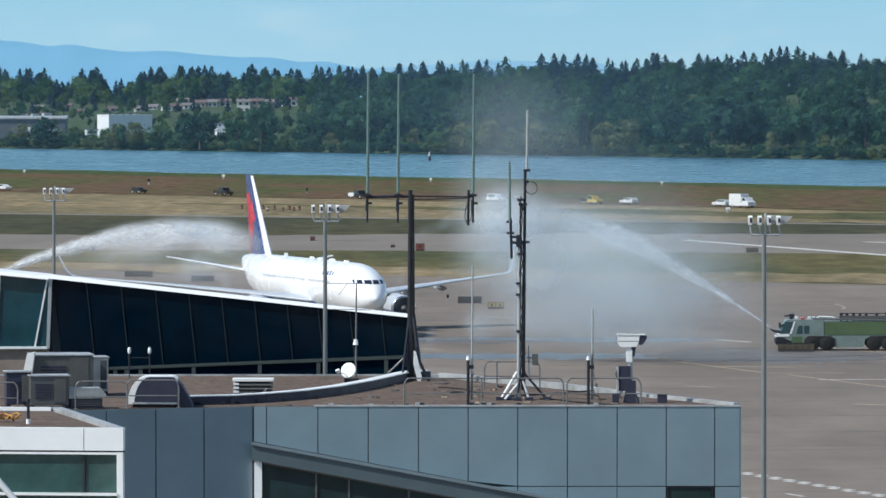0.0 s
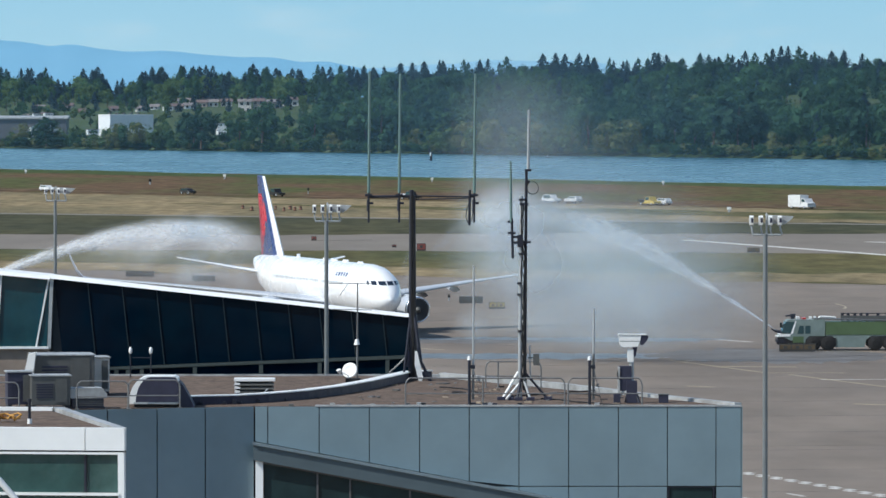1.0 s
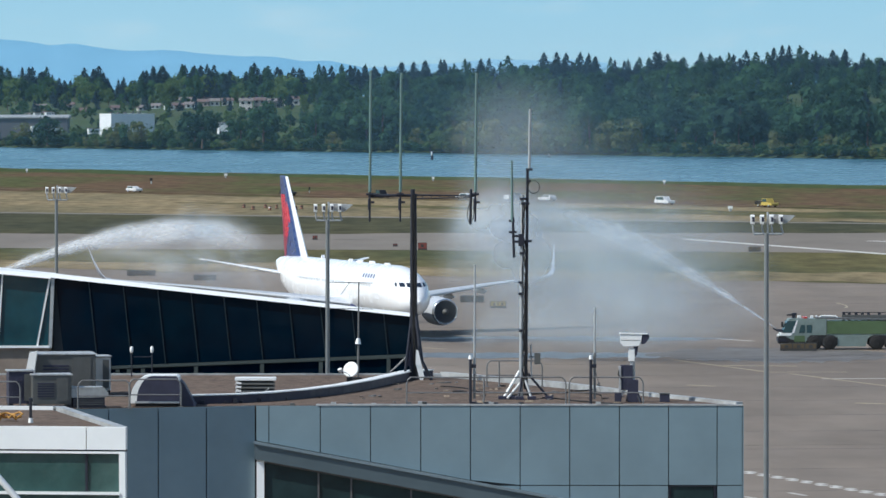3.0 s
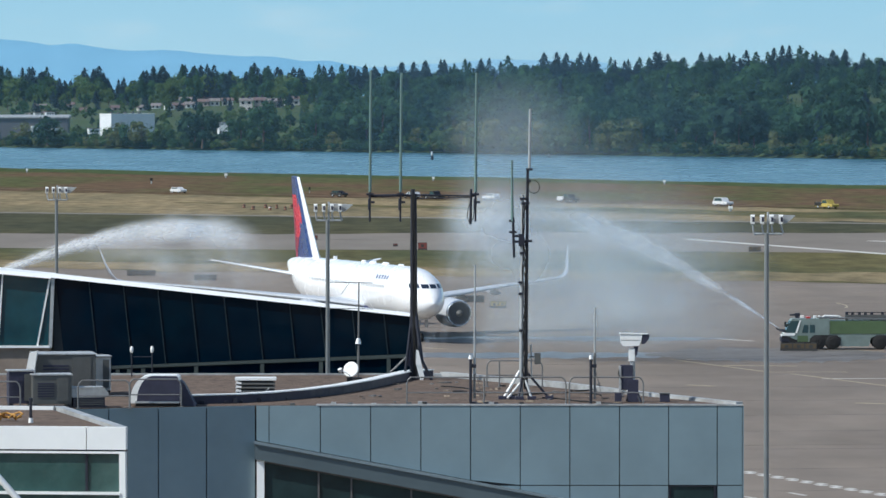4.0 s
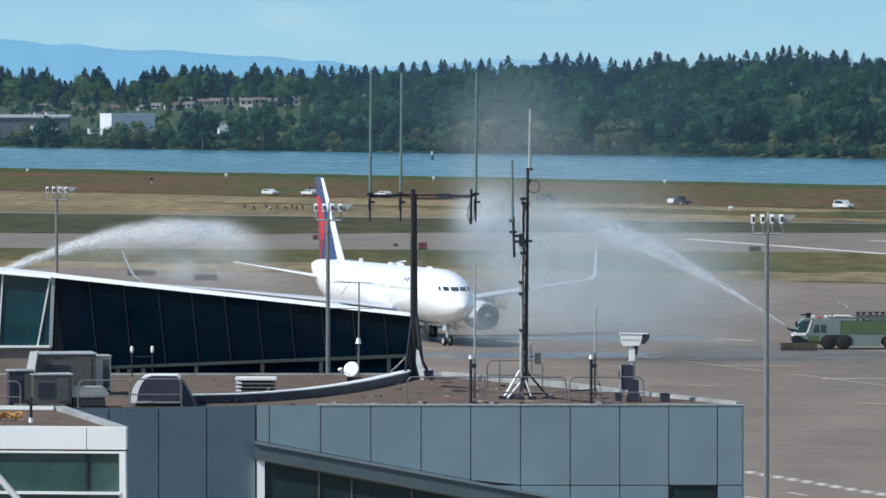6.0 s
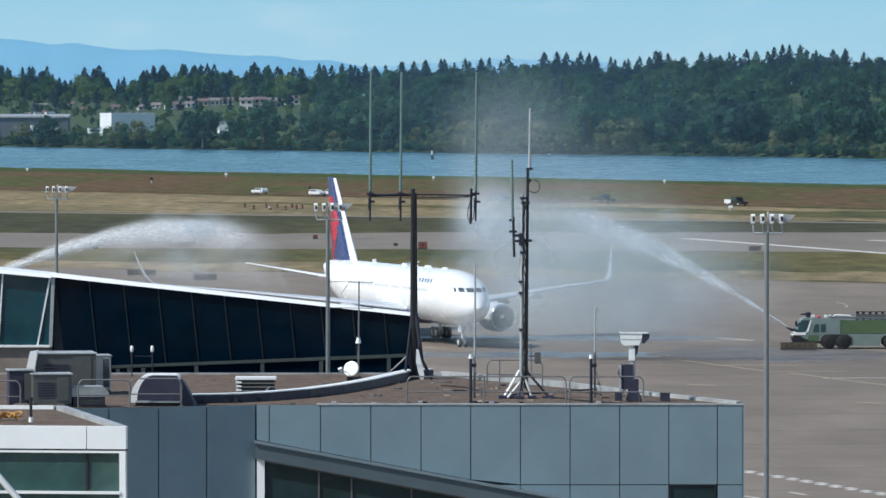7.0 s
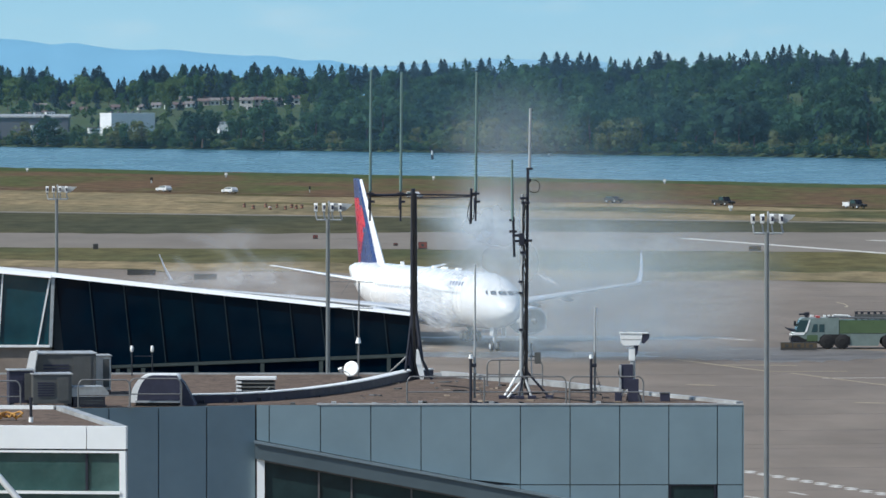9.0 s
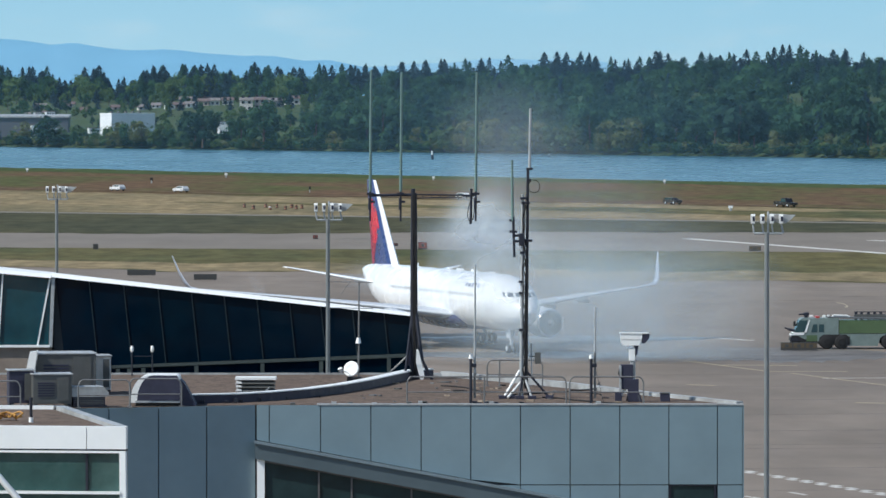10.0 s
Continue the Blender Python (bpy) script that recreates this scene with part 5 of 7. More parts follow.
BROWN_FACE = material("brown_sign_face", (0.1, 0.072, 0.04), 0.6, vary=0.2)
field_sign(34.091, 595.238, 3.5, 0.8, BROWN_FACE, "low brown and black taxiway sign near the fire engine", 3)
field_sign(6.347, 712.435, 1.85, 0.85, SIGN_YELLOW, "yellow taxiway sign with two panels", 2)
field_sign(3.457, 731.383, 2.8, 0.85, SIGN_BACK, "dark back of a taxiway sign")
field_sign(-40.578, 835.866, 3.8, 0.8, SIGN_BACK, "wide dark back of a taxiway sign")
field_sign(-31.231, 816.024, 3.0, 0.8, SIGN_BACK, "dark grey back of a taxiway sign")
field_sign(48.252, 961.538, 1.9, 0.8, BROWN_FACE, "small brown taxiway sign in the grass")
field_sign(-3.18, 971.731, 1.4, 1.2, SIGN_RED, "red runway sign in the grass")
field_sign(-21.321, 1037.736, 0.85, 0.75, SIGN_RED, "small red runway sign in the grass")
field_sign(-7.581, 992.78, 0.7, 0.5, SIGN_RED, "tiny red marker board in the grass")
field_sign(-54.329, 971.731, 0.8, 0.9, SIGN_BACK, "small dark marker board in the grass")


ORANGE_CONE = material("orange_barrel", (0.25, 0.125, 0.08), 0.5, vary=0.15)
random.seed(29)
for px, py in ((432, 366), (448, 369), (470, 366), (478, 370), (490, 367), (505, 370), (516, 367), (524, 369), (534, 368)):
    y = 275000 / (py + 3 - 160)
    ob = thing("traffic_barrel", "orange and white barrel in the dry grass", "traffic barrel", ((px - 784) * y / 11000, y, 0.06), group="barrels beside the perimeter road")
    r = random.uniform(0.28, 0.42)
    part("drum", Build().tube((0, 0, 0), (0, 0, 0.85), r, r * 0.8, 10), ORANGE_CONE, ob)
    part("band", Build().tube((0, 0, 0.52), (0, 0, 0.66), r * 0.92, r * 0.89, 10), SIGN_BACK if random.random() < 0.5 else WHITE_PAINT, ob)
    part("foot", Build().box(-r * 1.2, r * 1.2, -r * 1.2, r * 1.2, 0, 0.08), BLACK, ob)


def marker_post(x, y, h, w, mat, label):
    ob = thing("marker_post", label, "marker post", (x, y, 0), group="marker posts")
    part("post", Build().tube((0, 0, 0), (0, 0, h * 0.6), w * 0.3), GALV, ob)
    part("head", Build().box(-w / 2, w / 2, -0.2, 0.2, h * 0.5, h, c=0.04), mat, ob)


marker_post(0.876, 741.24, 0.75, 0.3, BLACK, "small dark edge-light post")
marker_post(59.186, 1279.07, 1.15, 0.9, WHITE_PAINT, "white marker box beside the perimeter road")
marker_post(-61.538, 1762.821, 1.4, 0.8, WHITE_PAINT, "white marker on the river bank")
marker_post(-2.64, 1708.075, 1.2, 0.7, WHITE_PAINT, "white marker on the river bank")
marker_post(58.683, 1646.707, 1.2, 0.7, WHITE_PAINT, "white marker on the river bank")
marker_post(-126.027, 1883.562, 1.2, 0.7, WHITE_PAINT, "white marker on the river bank")
marker_post(-77.711, 1656.627, 1.6, 0.7, BLACK, "dark post on the river bank")
marker_post(-32.418, 1510.989, 1.5, 0.4, BLACK, "dark post on the river bank")


def river_marker(x, y, h, w):
    ob = thing("channel_marker", "dark channel marker with white board standing in the river", "channel marker", (x, y, 0), group="channel markers")
    part("piling", Build().tube((0, 0, 0), (0, 0, h), w * 0.5, w * 0.4), DARK_STEEL, ob)
    part("board", Build().box(-w * 0.45, w * 0.1, -w * 0.8, -w * 0.6, h * 0.5, h * 0.95), WHITE_PAINT, ob)


river_marker(-3.862, 2235.772, 3.2, 1.0)
river_marker(39.167, 2291.667, 1.6, 0.5)

# ---- painted lines and wet concrete ----
def line(name, a, b, w, mat, label, z=0.012):
    a, b = Vector(a), Vector(b)
    n = Vector((-(b - a).y, (b - a).x)).normalized() * (w / 2)
    setting(name, Build().prism([tuple(a - n), tuple(b - n), tuple(b + n), tuple(a + n)], "z", 0.002, z), mat, label, "marking")


LINES = [((40.81, 1041.67), (71.09, 935.37), 2.2, WHITE_LINE, "white runway edge line", 0.06), ((54.17, 1091.27), (51.19, 1091.27), 1.0, WHITE_LINE, "white runway dashes", 0.06),
         ((70.79, 1029.96), (77.41, 1018.52), 2.0, WHITE_LINE, "white runway line", 0.06), ((27.61, 625.00), (30.91, 619.37), 0.5, WHITE_LINE, "worn white stand line", 0.012),
         ((22.59, 576.52), (28.82, 575.31), 0.35, WHITE_LINE, "worn white stand line", 0.012), ((25.44, 564.10), (32.14, 562.95), 0.6, YELLOW_LINE, "yellow taxi line", 0.012),
         ((21.28, 576.52), (28.86, 551.10), 0.25, YELLOW_LINE, "thin yellow taxi line", 0.015), ((28.86, 551.10), (35.87, 551.10), 0.4, YELLOW_LINE, "yellow taxi line", 0.012),
         ((30.68, 547.81), (39.43, 518.87), 0.25, YELLOW_LINE, "thin yellow taxi line", 0.015), ((32.83, 538.16), (40.98, 539.22), 0.5, WHITE_LINE, "worn white stand line", 0.012),
         ((20.79, 526.82), (22.95, 524.81), 0.7, YELLOW_LINE, "yellow lead-in dash", 0.012), ((32.99, 496.39), (37.52, 493.72), 0.7, YELLOW_LINE, "yellow lead-in dash", 0.012),
         ((4.88, 687.50), (8.35, 685.79), 0.7, YELLOW_LINE, "yellow lead-in dash", 0.012), ((-1.97, 603.07), (0.22, 600.44), 0.7, YELLOW_LINE, "yellow lead-in dash", 0.012),
         ((13.04, 664.25), (15.99, 661.06), 0.6, YELLOW_LINE, "yellow lead-in dash", 0.012), ((36.60, 737.27), (46.65, 737.27), 0.6, RUNWAY, "dark tar seam", 0.012),
         ((18.49, 436.51), (33.39, 439.30), 0.25, ROAD, "pale concrete seam", 0.012), ((21.53, 385.69), (22.39, 383.01), 0.3, WHITE_LINE, "white dash", 0.012),
         ((18.54, 381.94), (19.37, 379.83), 0.3, WHITE_LINE, "white dash", 0.012), ((-17.10, 1022.30), (-4.00, 1000.00), 1.2, ROAD, "pale strip in the grass", 0.05),
         ((-21.13, 1037.74), (-11.74, 1041.67), 1.0, ROAD, "pale strip in the grass", 0.07)]
for i, (a, c, w, mt, lb, z) in enumerate(LINES):
    line("marking_%d" % (i + 1), a, c, w, mt, lb, z)
arc = thing("marking_arc", "curved yellow taxi line end", "marking", (46.063, 721.785, 0), kind="structure")
part("arc_paint", Build().loft([[Vector((r * math.cos(a), 9.0 / 1.0 * math.sin(a) * r / 0.8 * 0.9, z)) for r, z in ((0.65, 0.004), (0.65, 0.014), (0.85, 0.014), (0.85, 0.004))] for a in np.linspace(-1.4, 1.4, 12)], smooth=False), YELLOW_LINE, arc)
zip_mark = thing("service_road_marking", "white zipper marking of a service road edge", "marking", kind="structure")
a, c = Vector((18.78, 408.19)), Vector((28.13, 379.15))
n = Vector((-(c - a).y, (c - a).x)).normalized()
u = (c - a).normalized()
for k in range(24):
    # blocks set in turn on either side of the middle
    p = a + u * (k * 1.28) + n * (0.55 if k % 2 else 0.0)
    part("block", Build().prism([tuple(p), tuple(p + u * 1.26), tuple(p + u * 1.26 + n * 0.53), tuple(p + n * 0.53)], "z", 0.002, 0.012), WHITE_LINE, zip_mark)
# hairline joints between the concrete slabs
JOINT_TAR = material("tar_joint", (0.12, 0.11, 0.1), 0.8, vary=0.2)
slab = Build()
for k in range(-8, 24):
    c0 = 340 + k * 22.5
    a, c = Vector((-90, c0 - 12)), Vector((110, c0 + 14))
    slab.prism([tuple(a), tuple(c), tuple(c + Vector((0, 0.16))), tuple(a + Vector((0, 0.16)))], "z", 0.001, 0.006)
setting("slab_joints", slab, JOINT_TAR, "thin dark tar joints between concrete slabs", "pavement joint")
WET = material("wet_concrete", (0.135, 0.122, 0.11), 0.72, vary=0.25, size=3.0, second=(0.16, 0.15, 0.14), second_size=9.0, second_amount=1.0, bump=0.003, bump_size=0.5)
WET_SHEEN = material("shining_wet_concrete", (0.12, 0.12, 0.12), 0.36, vary=0.25, size=3.0, second=(0.15, 0.145, 0.135), second_size=9.0, second_amount=1.0, bump=0.003, bump_size=0.5)
random.seed(21)
for name, cx, cy, rx, ry in (("puddle_1", 14.209, 586.354, 24, 7), ("puddle_2", 31.303, 587.607, 12, 14), ("puddle_3", 12.273, 625, 16, 6), ("puddle_4", 2.596, 620.767, 9, 5)):
    n = 160
    pts = [(cx + rx * math.cos(k * math.tau / n) * (1 + 0.25 * noise.noise((cx + math.cos(k * math.tau / n) * 2, math.sin(k * math.tau / n) * 2, ry))), cy + ry * math.sin(k * math.tau / n) * (1 + 0.4 * noise.noise((math.cos(k * math.tau / n) * 3, cy, math.sin(k * math.tau / n) * 3)) + 0.5 * noise.noise((math.cos(k * math.tau / n) * 14, cy, math.sin(k * math.tau / n) * 14)))) for k in range(n)]
    setting(name, Build().prism(pts, "z", 0.001, 0.0075 + 0.0003 * len(name) + 0.0004 * float(name[-1])), WET if name[-1] in "24" else WET_SHEEN, "wet film of sprayed water on the concrete", "puddle")


# ---- far bank, woods, town, hills and sky ----
def bank_height(x, y):
    c = y + 1.34 * x - 2460
    t = min(max(c / 750, 0), 1)
    k = min(max((x / y * 11000 + 250) / 900, 0), 1)
    return 1.2 + (19 + 8 * k) * t * t * (3 - 2 * t) + 0.8 * noise.noise((x * 0.01, y * 0.01, 3))


BANK = material("far_bank_green", (0.06, 0.092, 0.042), 0.95, vary=0.3, size=15, second=(0.08, 0.092, 0.055), second_size=60, spec=0.05)
b = Build()
us, vs = np.linspace(-420, 420, 57), [0, 8, 30, 70, 120, 180, 250, 330, 420, 520, 630, 760, 950, 1250, 1700]
verts = []
for v in vs:
    for x in us:
        y = 2460 + v - 1.34 * x
        verts.append((x, y, -0.5 if v == 0 else bank_height(x, y)))
b.add(verts, [(i * 57 + j, i * 57 + j + 1, (i + 1) * 57 + j + 1, (i + 1) * 57 + j) for i in range(len(vs) - 1) for j in range(56)], smooth=True)
setting("far_bank", b, BANK, "green slope rising behind the river", "ground")

# part of the blue in these leaf tones is painted-in distance haze
LEAVES = [material("leaf_dark_green", (0.032, 0.08, 0.054), 0.85, vary=0.3, size=6, island=0.14, spec=0.15), material("leaf_mid_green", (0.05, 0.116, 0.062), 0.85, vary=0.3, size=6, island=0.14, spec=0.15),
          material("leaf_light_green", (0.11, 0.18, 0.075), 0.85, vary=0.3, size=6, island=0.16, spec=0.15), material("needle_blue_green", (0.024, 0.05, 0.064), 0.9, vary=0.3, size=6, island=0.15, spec=0.1),
          material("leaf_olive", (0.17, 0.195, 0.09), 0.85, vary=0.3, size=6, island=0.16, spec=0.1)]


def let_light_through(m, share):
    """Leaves glow with the light that falls on their far side."""
    nt = m.node_tree
    bs = nt.nodes["Principled BSDF"]
    tr = nt.nodes.new("ShaderNodeBsdfTranslucent")
    nt.links.new(bs.inputs["Base Color"].links[0].from_socket, tr.inputs[0])
    mx = nt.nodes.new("ShaderNodeMixShader")
    mx.inputs[0].default_value = share
    nt.links.new(bs.outputs[0], mx.inputs[1])
    nt.links.new(tr.outputs[0], mx.inputs[2])
    nt.links.new(mx.outputs[0], nt.nodes["Material Output"].inputs[0])


for leaf in LEAVES:
    let_light_through(leaf, 0.4)
BARK = material("grey_brown_bark", (0.11, 0.085, 0.065), 0.9, vary=0.3, size=0.5)
rng = np.random.default_rng(7)


def leaf_quads(centres, normals, size, loose=0.13):
    """Small bent leaf sprays round the given centres."""
    n = len(centres)
    nr = normals + rng.normal(0, loose, (n, 3))
    nr /= np.linalg.norm(nr, axis=1)[:, None]
    a = np.cross(nr, rng.normal(0, 1, (n, 3)))
    a /= np.linalg.norm(a, axis=1)[:, None]
    c = np.cross(nr, a)
    s = size * rng.uniform(0.6, 1.3, (n, 1))
    k = rng.uniform(0.5, 1.1, (n, 1))
    v = np.stack([centres - a * s, centres - c * s * k + nr * s * 0.3, centres + a * s, centres + c * s * k - nr * s * 0.2], 1)
    return v.reshape(-1, 3)


def broadleaf(n_leaf=720, squat=1.0):
    """A crown of leaf sprays one metre high and wide in scale units: the tree stands one unit tall."""
    cs, ns = [], []
    lumps = [(np.array([0, 0, 0.62]), 0.3)]
    for k in range(12):
        a, h = rng.uniform(0, math.tau), rng.uniform(0.14, 0.86)
        r = 0.24 * math.sqrt(max(1 - ((h - 0.55) / 0.42) ** 2, 0.1))
        lumps.append((np.array([r * math.cos(a), r * math.sin(a), h]), rng.uniform(0.1, 0.19)))
    per = n_leaf // len(lumps)
    for c, r in lumps:
        d = rng.normal(0, 1, (per, 3))
        d /= np.linalg.norm(d, axis=1)[:, None]
        cs.append(c + d * r * rng.uniform(0.75, 1.08, (per, 1)) * np.array([squat, squat, 1]))
        ns.append(d)
    # a closed inner layer of larger sprays, so that the crown is not seen through
    ci, ni = [], []
    for c, r in lumps:
        d = rng.normal(0, 1, (12, 3))
        d /= np.linalg.norm(d, axis=1)[:, None]
        ci.append(c + d * r * 0.6 * np.array([squat, squat, 1]))
        ni.append(d)
    return np.concatenate([leaf_quads(np.concatenate(cs), np.concatenate(ns), 0.03), leaf_quads(np.concatenate(ci), np.concatenate(ni), 0.075, 0.05)])


def conifer(n_leaf=400):
    h = rng.uniform(0.12, 1.0, n_leaf) ** 0.85
    a = rng.uniform(0, math.tau, n_leaf)
    lean = 1 + 0.3 * np.cos(a * 2 + h * 23 + rng.uniform(0, 6)) + 0.12 * np.cos(h * 41)
    r = 0.25 * (1.02 - h) ** 0.72 * lean * rng.uniform(0.45, 1.1, n_leaf)
    c = np.stack([r * np.cos(a), r * np.sin(a), h], 1)
    nrm = np.stack([np.cos(a), np.sin(a), np.full(n_leaf, 0.5)], 1)
    v = leaf_quads(c, nrm, (0.016 + 0.034 * (1.1 - h))[:, None])
    tip = leaf_quads(np.stack([np.zeros(14), np.zeros(14), np.linspace(0.88, 1.02, 14)], 1), np.ones((14, 3)), 0.022)
    return np.concatenate([v, tip])


BROAD = [broadleaf(squat=s) for s in (1.0, 1.15, 0.9, 1.3, 1.05)]
FIR = [conifer() for _ in range(4)]


def bulk(name, chunks):
    """One mesh out of many quads; chunks hold vertices and a material number."""
    v = np.concatenate([c for c, _ in chunks])
    mi = np.concatenate([np.full(len(c) // 4, m, dtype=np.int32) for c, m in chunks])
    me = bpy.data.meshes.new(name)
    n = len(v)
    me.vertices.add(n)
    me.vertices.foreach_set("co", v.astype(np.float32).ravel())
    me.loops.add(n)
    me.loops.foreach_set("vertex_index", np.arange(n, dtype=np.int32))
    me.polygons.add(n // 4)
    me.polygons.foreach_set("loop_start", np.arange(0, n, 4, dtype=np.int32))
    me.polygons.foreach_set("loop_total", np.full(n // 4, 4, dtype=np.int32))
    for m in LEAVES:
        me.materials.append(m)
    me.polygons.foreach_set("material_index", mi)
    me.update(calc_edges=True)
    return me


def planted(tpl, x, y, h, spread=1.0):
    a = rng.uniform(0, math.tau)
    r = np.array([[math.cos(a), -math.sin(a), 0], [math.sin(a), math.cos(a), 0], [0, 0, 1]])
    return (tpl * np.array([spread, spread, 1]) * h) @ r.T + np.array([x, y, bank_height(x, y)])


# the height of the wooded ridge's outline along the far bank
SKYLINE = ((0, 60, 85, 100, 135, 140, 180, 200, 215, 270, 330, 420, 520, 600, 700, 760, 830, 880, 960, 1020, 1060, 1100, 1180, 1250, 1300, 1400, 1460, 1568),
           (118, 118, 111, 140, 143, 121, 119, 143, 140, 120, 116, 115, 117, 116, 107, 109, 102, 105, 95, 95, 101, 104, 91, 94, 94, 82, 90, 84))
chunks, trunks = [], Build()
for depth, step, kind in ((55, 8, "b"), (95, 10, "b"), (140, 10.5, "b"), (190, 10.5, "b"), (245, 10.5, "b"), (310, 10.5, "b"), (380, 10, "b"), (460, 8, "bf"), (540, 7, "bf"), (620, 5, "bf"), (690, 4.5, "f"), (750, 4.5, "f"), (800, 4, "f"), (840, 4, "bf")):
    x = -300.0
    while x < 290:
        px = x + rng.uniform(-3, 3)
        py = 2460 + depth + rng.uniform(-18, 18) - 1.34 * px
        side = px / py * 11000
        x += step * rng.uniform(0.6, 1.3) * (0.7 if side < -230 else 1)
        if abs(side) > 900:
            continue
        town = side < -230
        fir = rng.random() < {"b": 0.03, "bf": 0.4, "f": 0.55 if town else 0.72}[kind]
        if town and not fir and rng.random() < (0.12 if depth < 330 else 0.05 if depth < 600 else 0.0):
            continue
        h = (rng.uniform(9.5, 16) if depth > 600 else rng.uniform(10, 15)) if fir else rng.uniform(12, 18)
        if fir and town:
            h = rng.uniform(7.5, 13) if depth > 600 else rng.uniform(5, 9)
        elif town:
            h = rng.uniform(4, 7) if depth < 420 else rng.uniform(5, 9) if depth < 600 else rng.uniform(7, 11)
        if town and -600 < side < -330 and 320 < depth < 600 and rng.random() < 0.4:
            continue
        if depth > 600:
            # trees on the ridge keep under its uneven skyline
            room = 25 + (160 - float(np.interp(side + 784, SKYLINE[0], SKYLINE[1]))) * py / 11000 - bank_height(px, py)
            h = room * (rng.uniform(0.5, 1.04) if fir else rng.uniform(0.45, 0.78))
            if h < 4.5:
                continue
        if fir:
            chunks.append((planted(FIR[rng.integers(4)], px, py, h, rng.uniform(1.0, 1.75)), 3 if rng.random() < 0.75 else 0))
        else:
            chunks.append((planted(BROAD[rng.integers(5)], px, py, h, rng.uniform(0.9, 1.25)), int(rng.choice([0, 1, 1, 1, 2, 2, 2] if town else [0, 0, 0, 0, 1, 1, 1, 1]))))
            trunks.tube((px, py, bank_height(px, py) - 0.3), (px, py, bank_height(px, py) + h * 0.5), 0.3, 0.15, 5)
tagged(new("far_woods", bulk("far_woods", chunks)), "dense dark green woods with firs along the skyline", "woods", kind="stuff")
tagged(new("woods_trunks", trunks.mesh("woods_trunks", BARK)), "grey-brown trunks of the far woods", "woods", kind="stuff")

# shoreline trees, each its own
CROWNS = [bulk("crown", [(t * 1.0, m)]) for t, m in ((BROAD[0], 1), (BROAD[1], 0), (BROAD[2], 2), (BROAD[3], 4), (BROAD[4], 1))]
trunk_b = Build().tube((0, 0, -0.03), (0.01, 0, 0.3), 0.022, 0.016, 7).tube((0.01, 0, 0.3), (0.08, 0.03, 0.62), 0.013, 0.005, 5).tube((0.01, 0, 0.28), (-0.09, -0.03, 0.55), 0.012, 0.005, 5).tube((0.01, 0, 0.3), (0.0, 0.02, 0.8), 0.014, 0.004, 5)
TRUNK = trunk_b.mesh("trunk", BARK)
WORDS = ("mid-green broadleaf tree on the far shore", "dark green broadleaf tree on the far shore", "light green bushy tree on the far shore", "olive willow-like bush on the far shore", "tall green cottonwood on the far shore")


def shore_tree(x, c, h, kind, spread=1.0):
    y = 2460 + c - 1.34 * x
    ob = thing("tree", WORDS[kind], "tree", (x, y, bank_height(x, y)), rz=rng.uniform(0, 360), group="shoreline trees")
    for nm, me in (("crown", CROWNS[kind]), ("trunk", TRUNK)):
        o = part(nm, me, None, ob)
        o.scale = (h * spread, h * spread, h)


x = -215.0
while x < 175:
    y = 2470 - 1.34 * x
    side = x / y * 11000
    if side < -330:
        h, kind = rng.uniform(4.5, 10), int(rng.choice([0, 2, 3, 1]))
        gap = rng.uniform(4, 9)
    else:
        h, kind = rng.uniform(14, 23), int(rng.choice([0, 0, 1, 1, 4, 4, 2]))
        gap = rng.uniform(5, 9)
        if rng.random() < 0.3:
            h, kind = rng.uniform(5, 9), int(rng.choice([2, 3]))
    if abs(side) < 860:
        shore_tree(x, rng.uniform(10, 40), h, kind, rng.uniform(0.95, 1.3))
    x += gap
for x, h, k in ((-199.5, 13, 0), (-171, 13, 1), (-103.5, 15.5, 1), (-83.5, 15, 4), (-74, 17, 0), (-100.378, 16, 1), (-64.764, 8, 2), (-144, 8.5, 2), (-139, 10, 3), (-133, 10.5, 0), (-127.5, 10.5, 3), (-122, 10, 2), (-5, 11, 2), (0.676, 13, 2), (8, 12, 3), (14.5, 13, 2), (21.207, 13, 3), (30.892, 13, 2), (37, 12, 3), (43.855, 13, 2), (50, 12, 2), (69.645, 13, 3), (63.505, 12, 3)):
    shore_tree(x, -1, h, k, 1.3)

bushes = []
x = -225.0
while x < 175:
    for c in (-1.5, 4, 12):
        bx = x + rng.uniform(-1, 1)
        bushes.append((planted(BROAD[rng.integers(5)], bx, 2460 + c + rng.uniform(-2, 3) - 1.34 * bx, rng.uniform(2.2, 4.8), rng.uniform(1.2, 1.9)) - np.array([0, 0, 0.5]), int(rng.choice([0, 0, 1, 1, 2, 4]))))
    x += rng.uniform(1.5, 3.0)
tagged(new("shore_bushes", bulk("shore_bushes", bushes)), "low green and olive bushes along the waterline", "bushes", kind="stuff")

# town on the slope
ROOF_RED = material("red_brown_roof", (0.14, 0.1, 0.092), 0.8, vary=0.2)
ROOF_GREY = material("grey_shingle_roof", (0.2, 0.18, 0.17), 0.85, vary=0.2)
HOUSE_WALLS = [material("cream_house_wall", (0.62, 0.58, 0.54), 0.7, vary=0.1), material("white_house_wall", (0.85, 0.84, 0.82), 0.7, vary=0.08), material("tan_house_wall", (0.36, 0.31, 0.28), 0.7, vary=0.1)]
HOUSE_WINDOW = material("dark_house_window", (0.03, 0.035, 0.045), 0.2, vary=0.1)


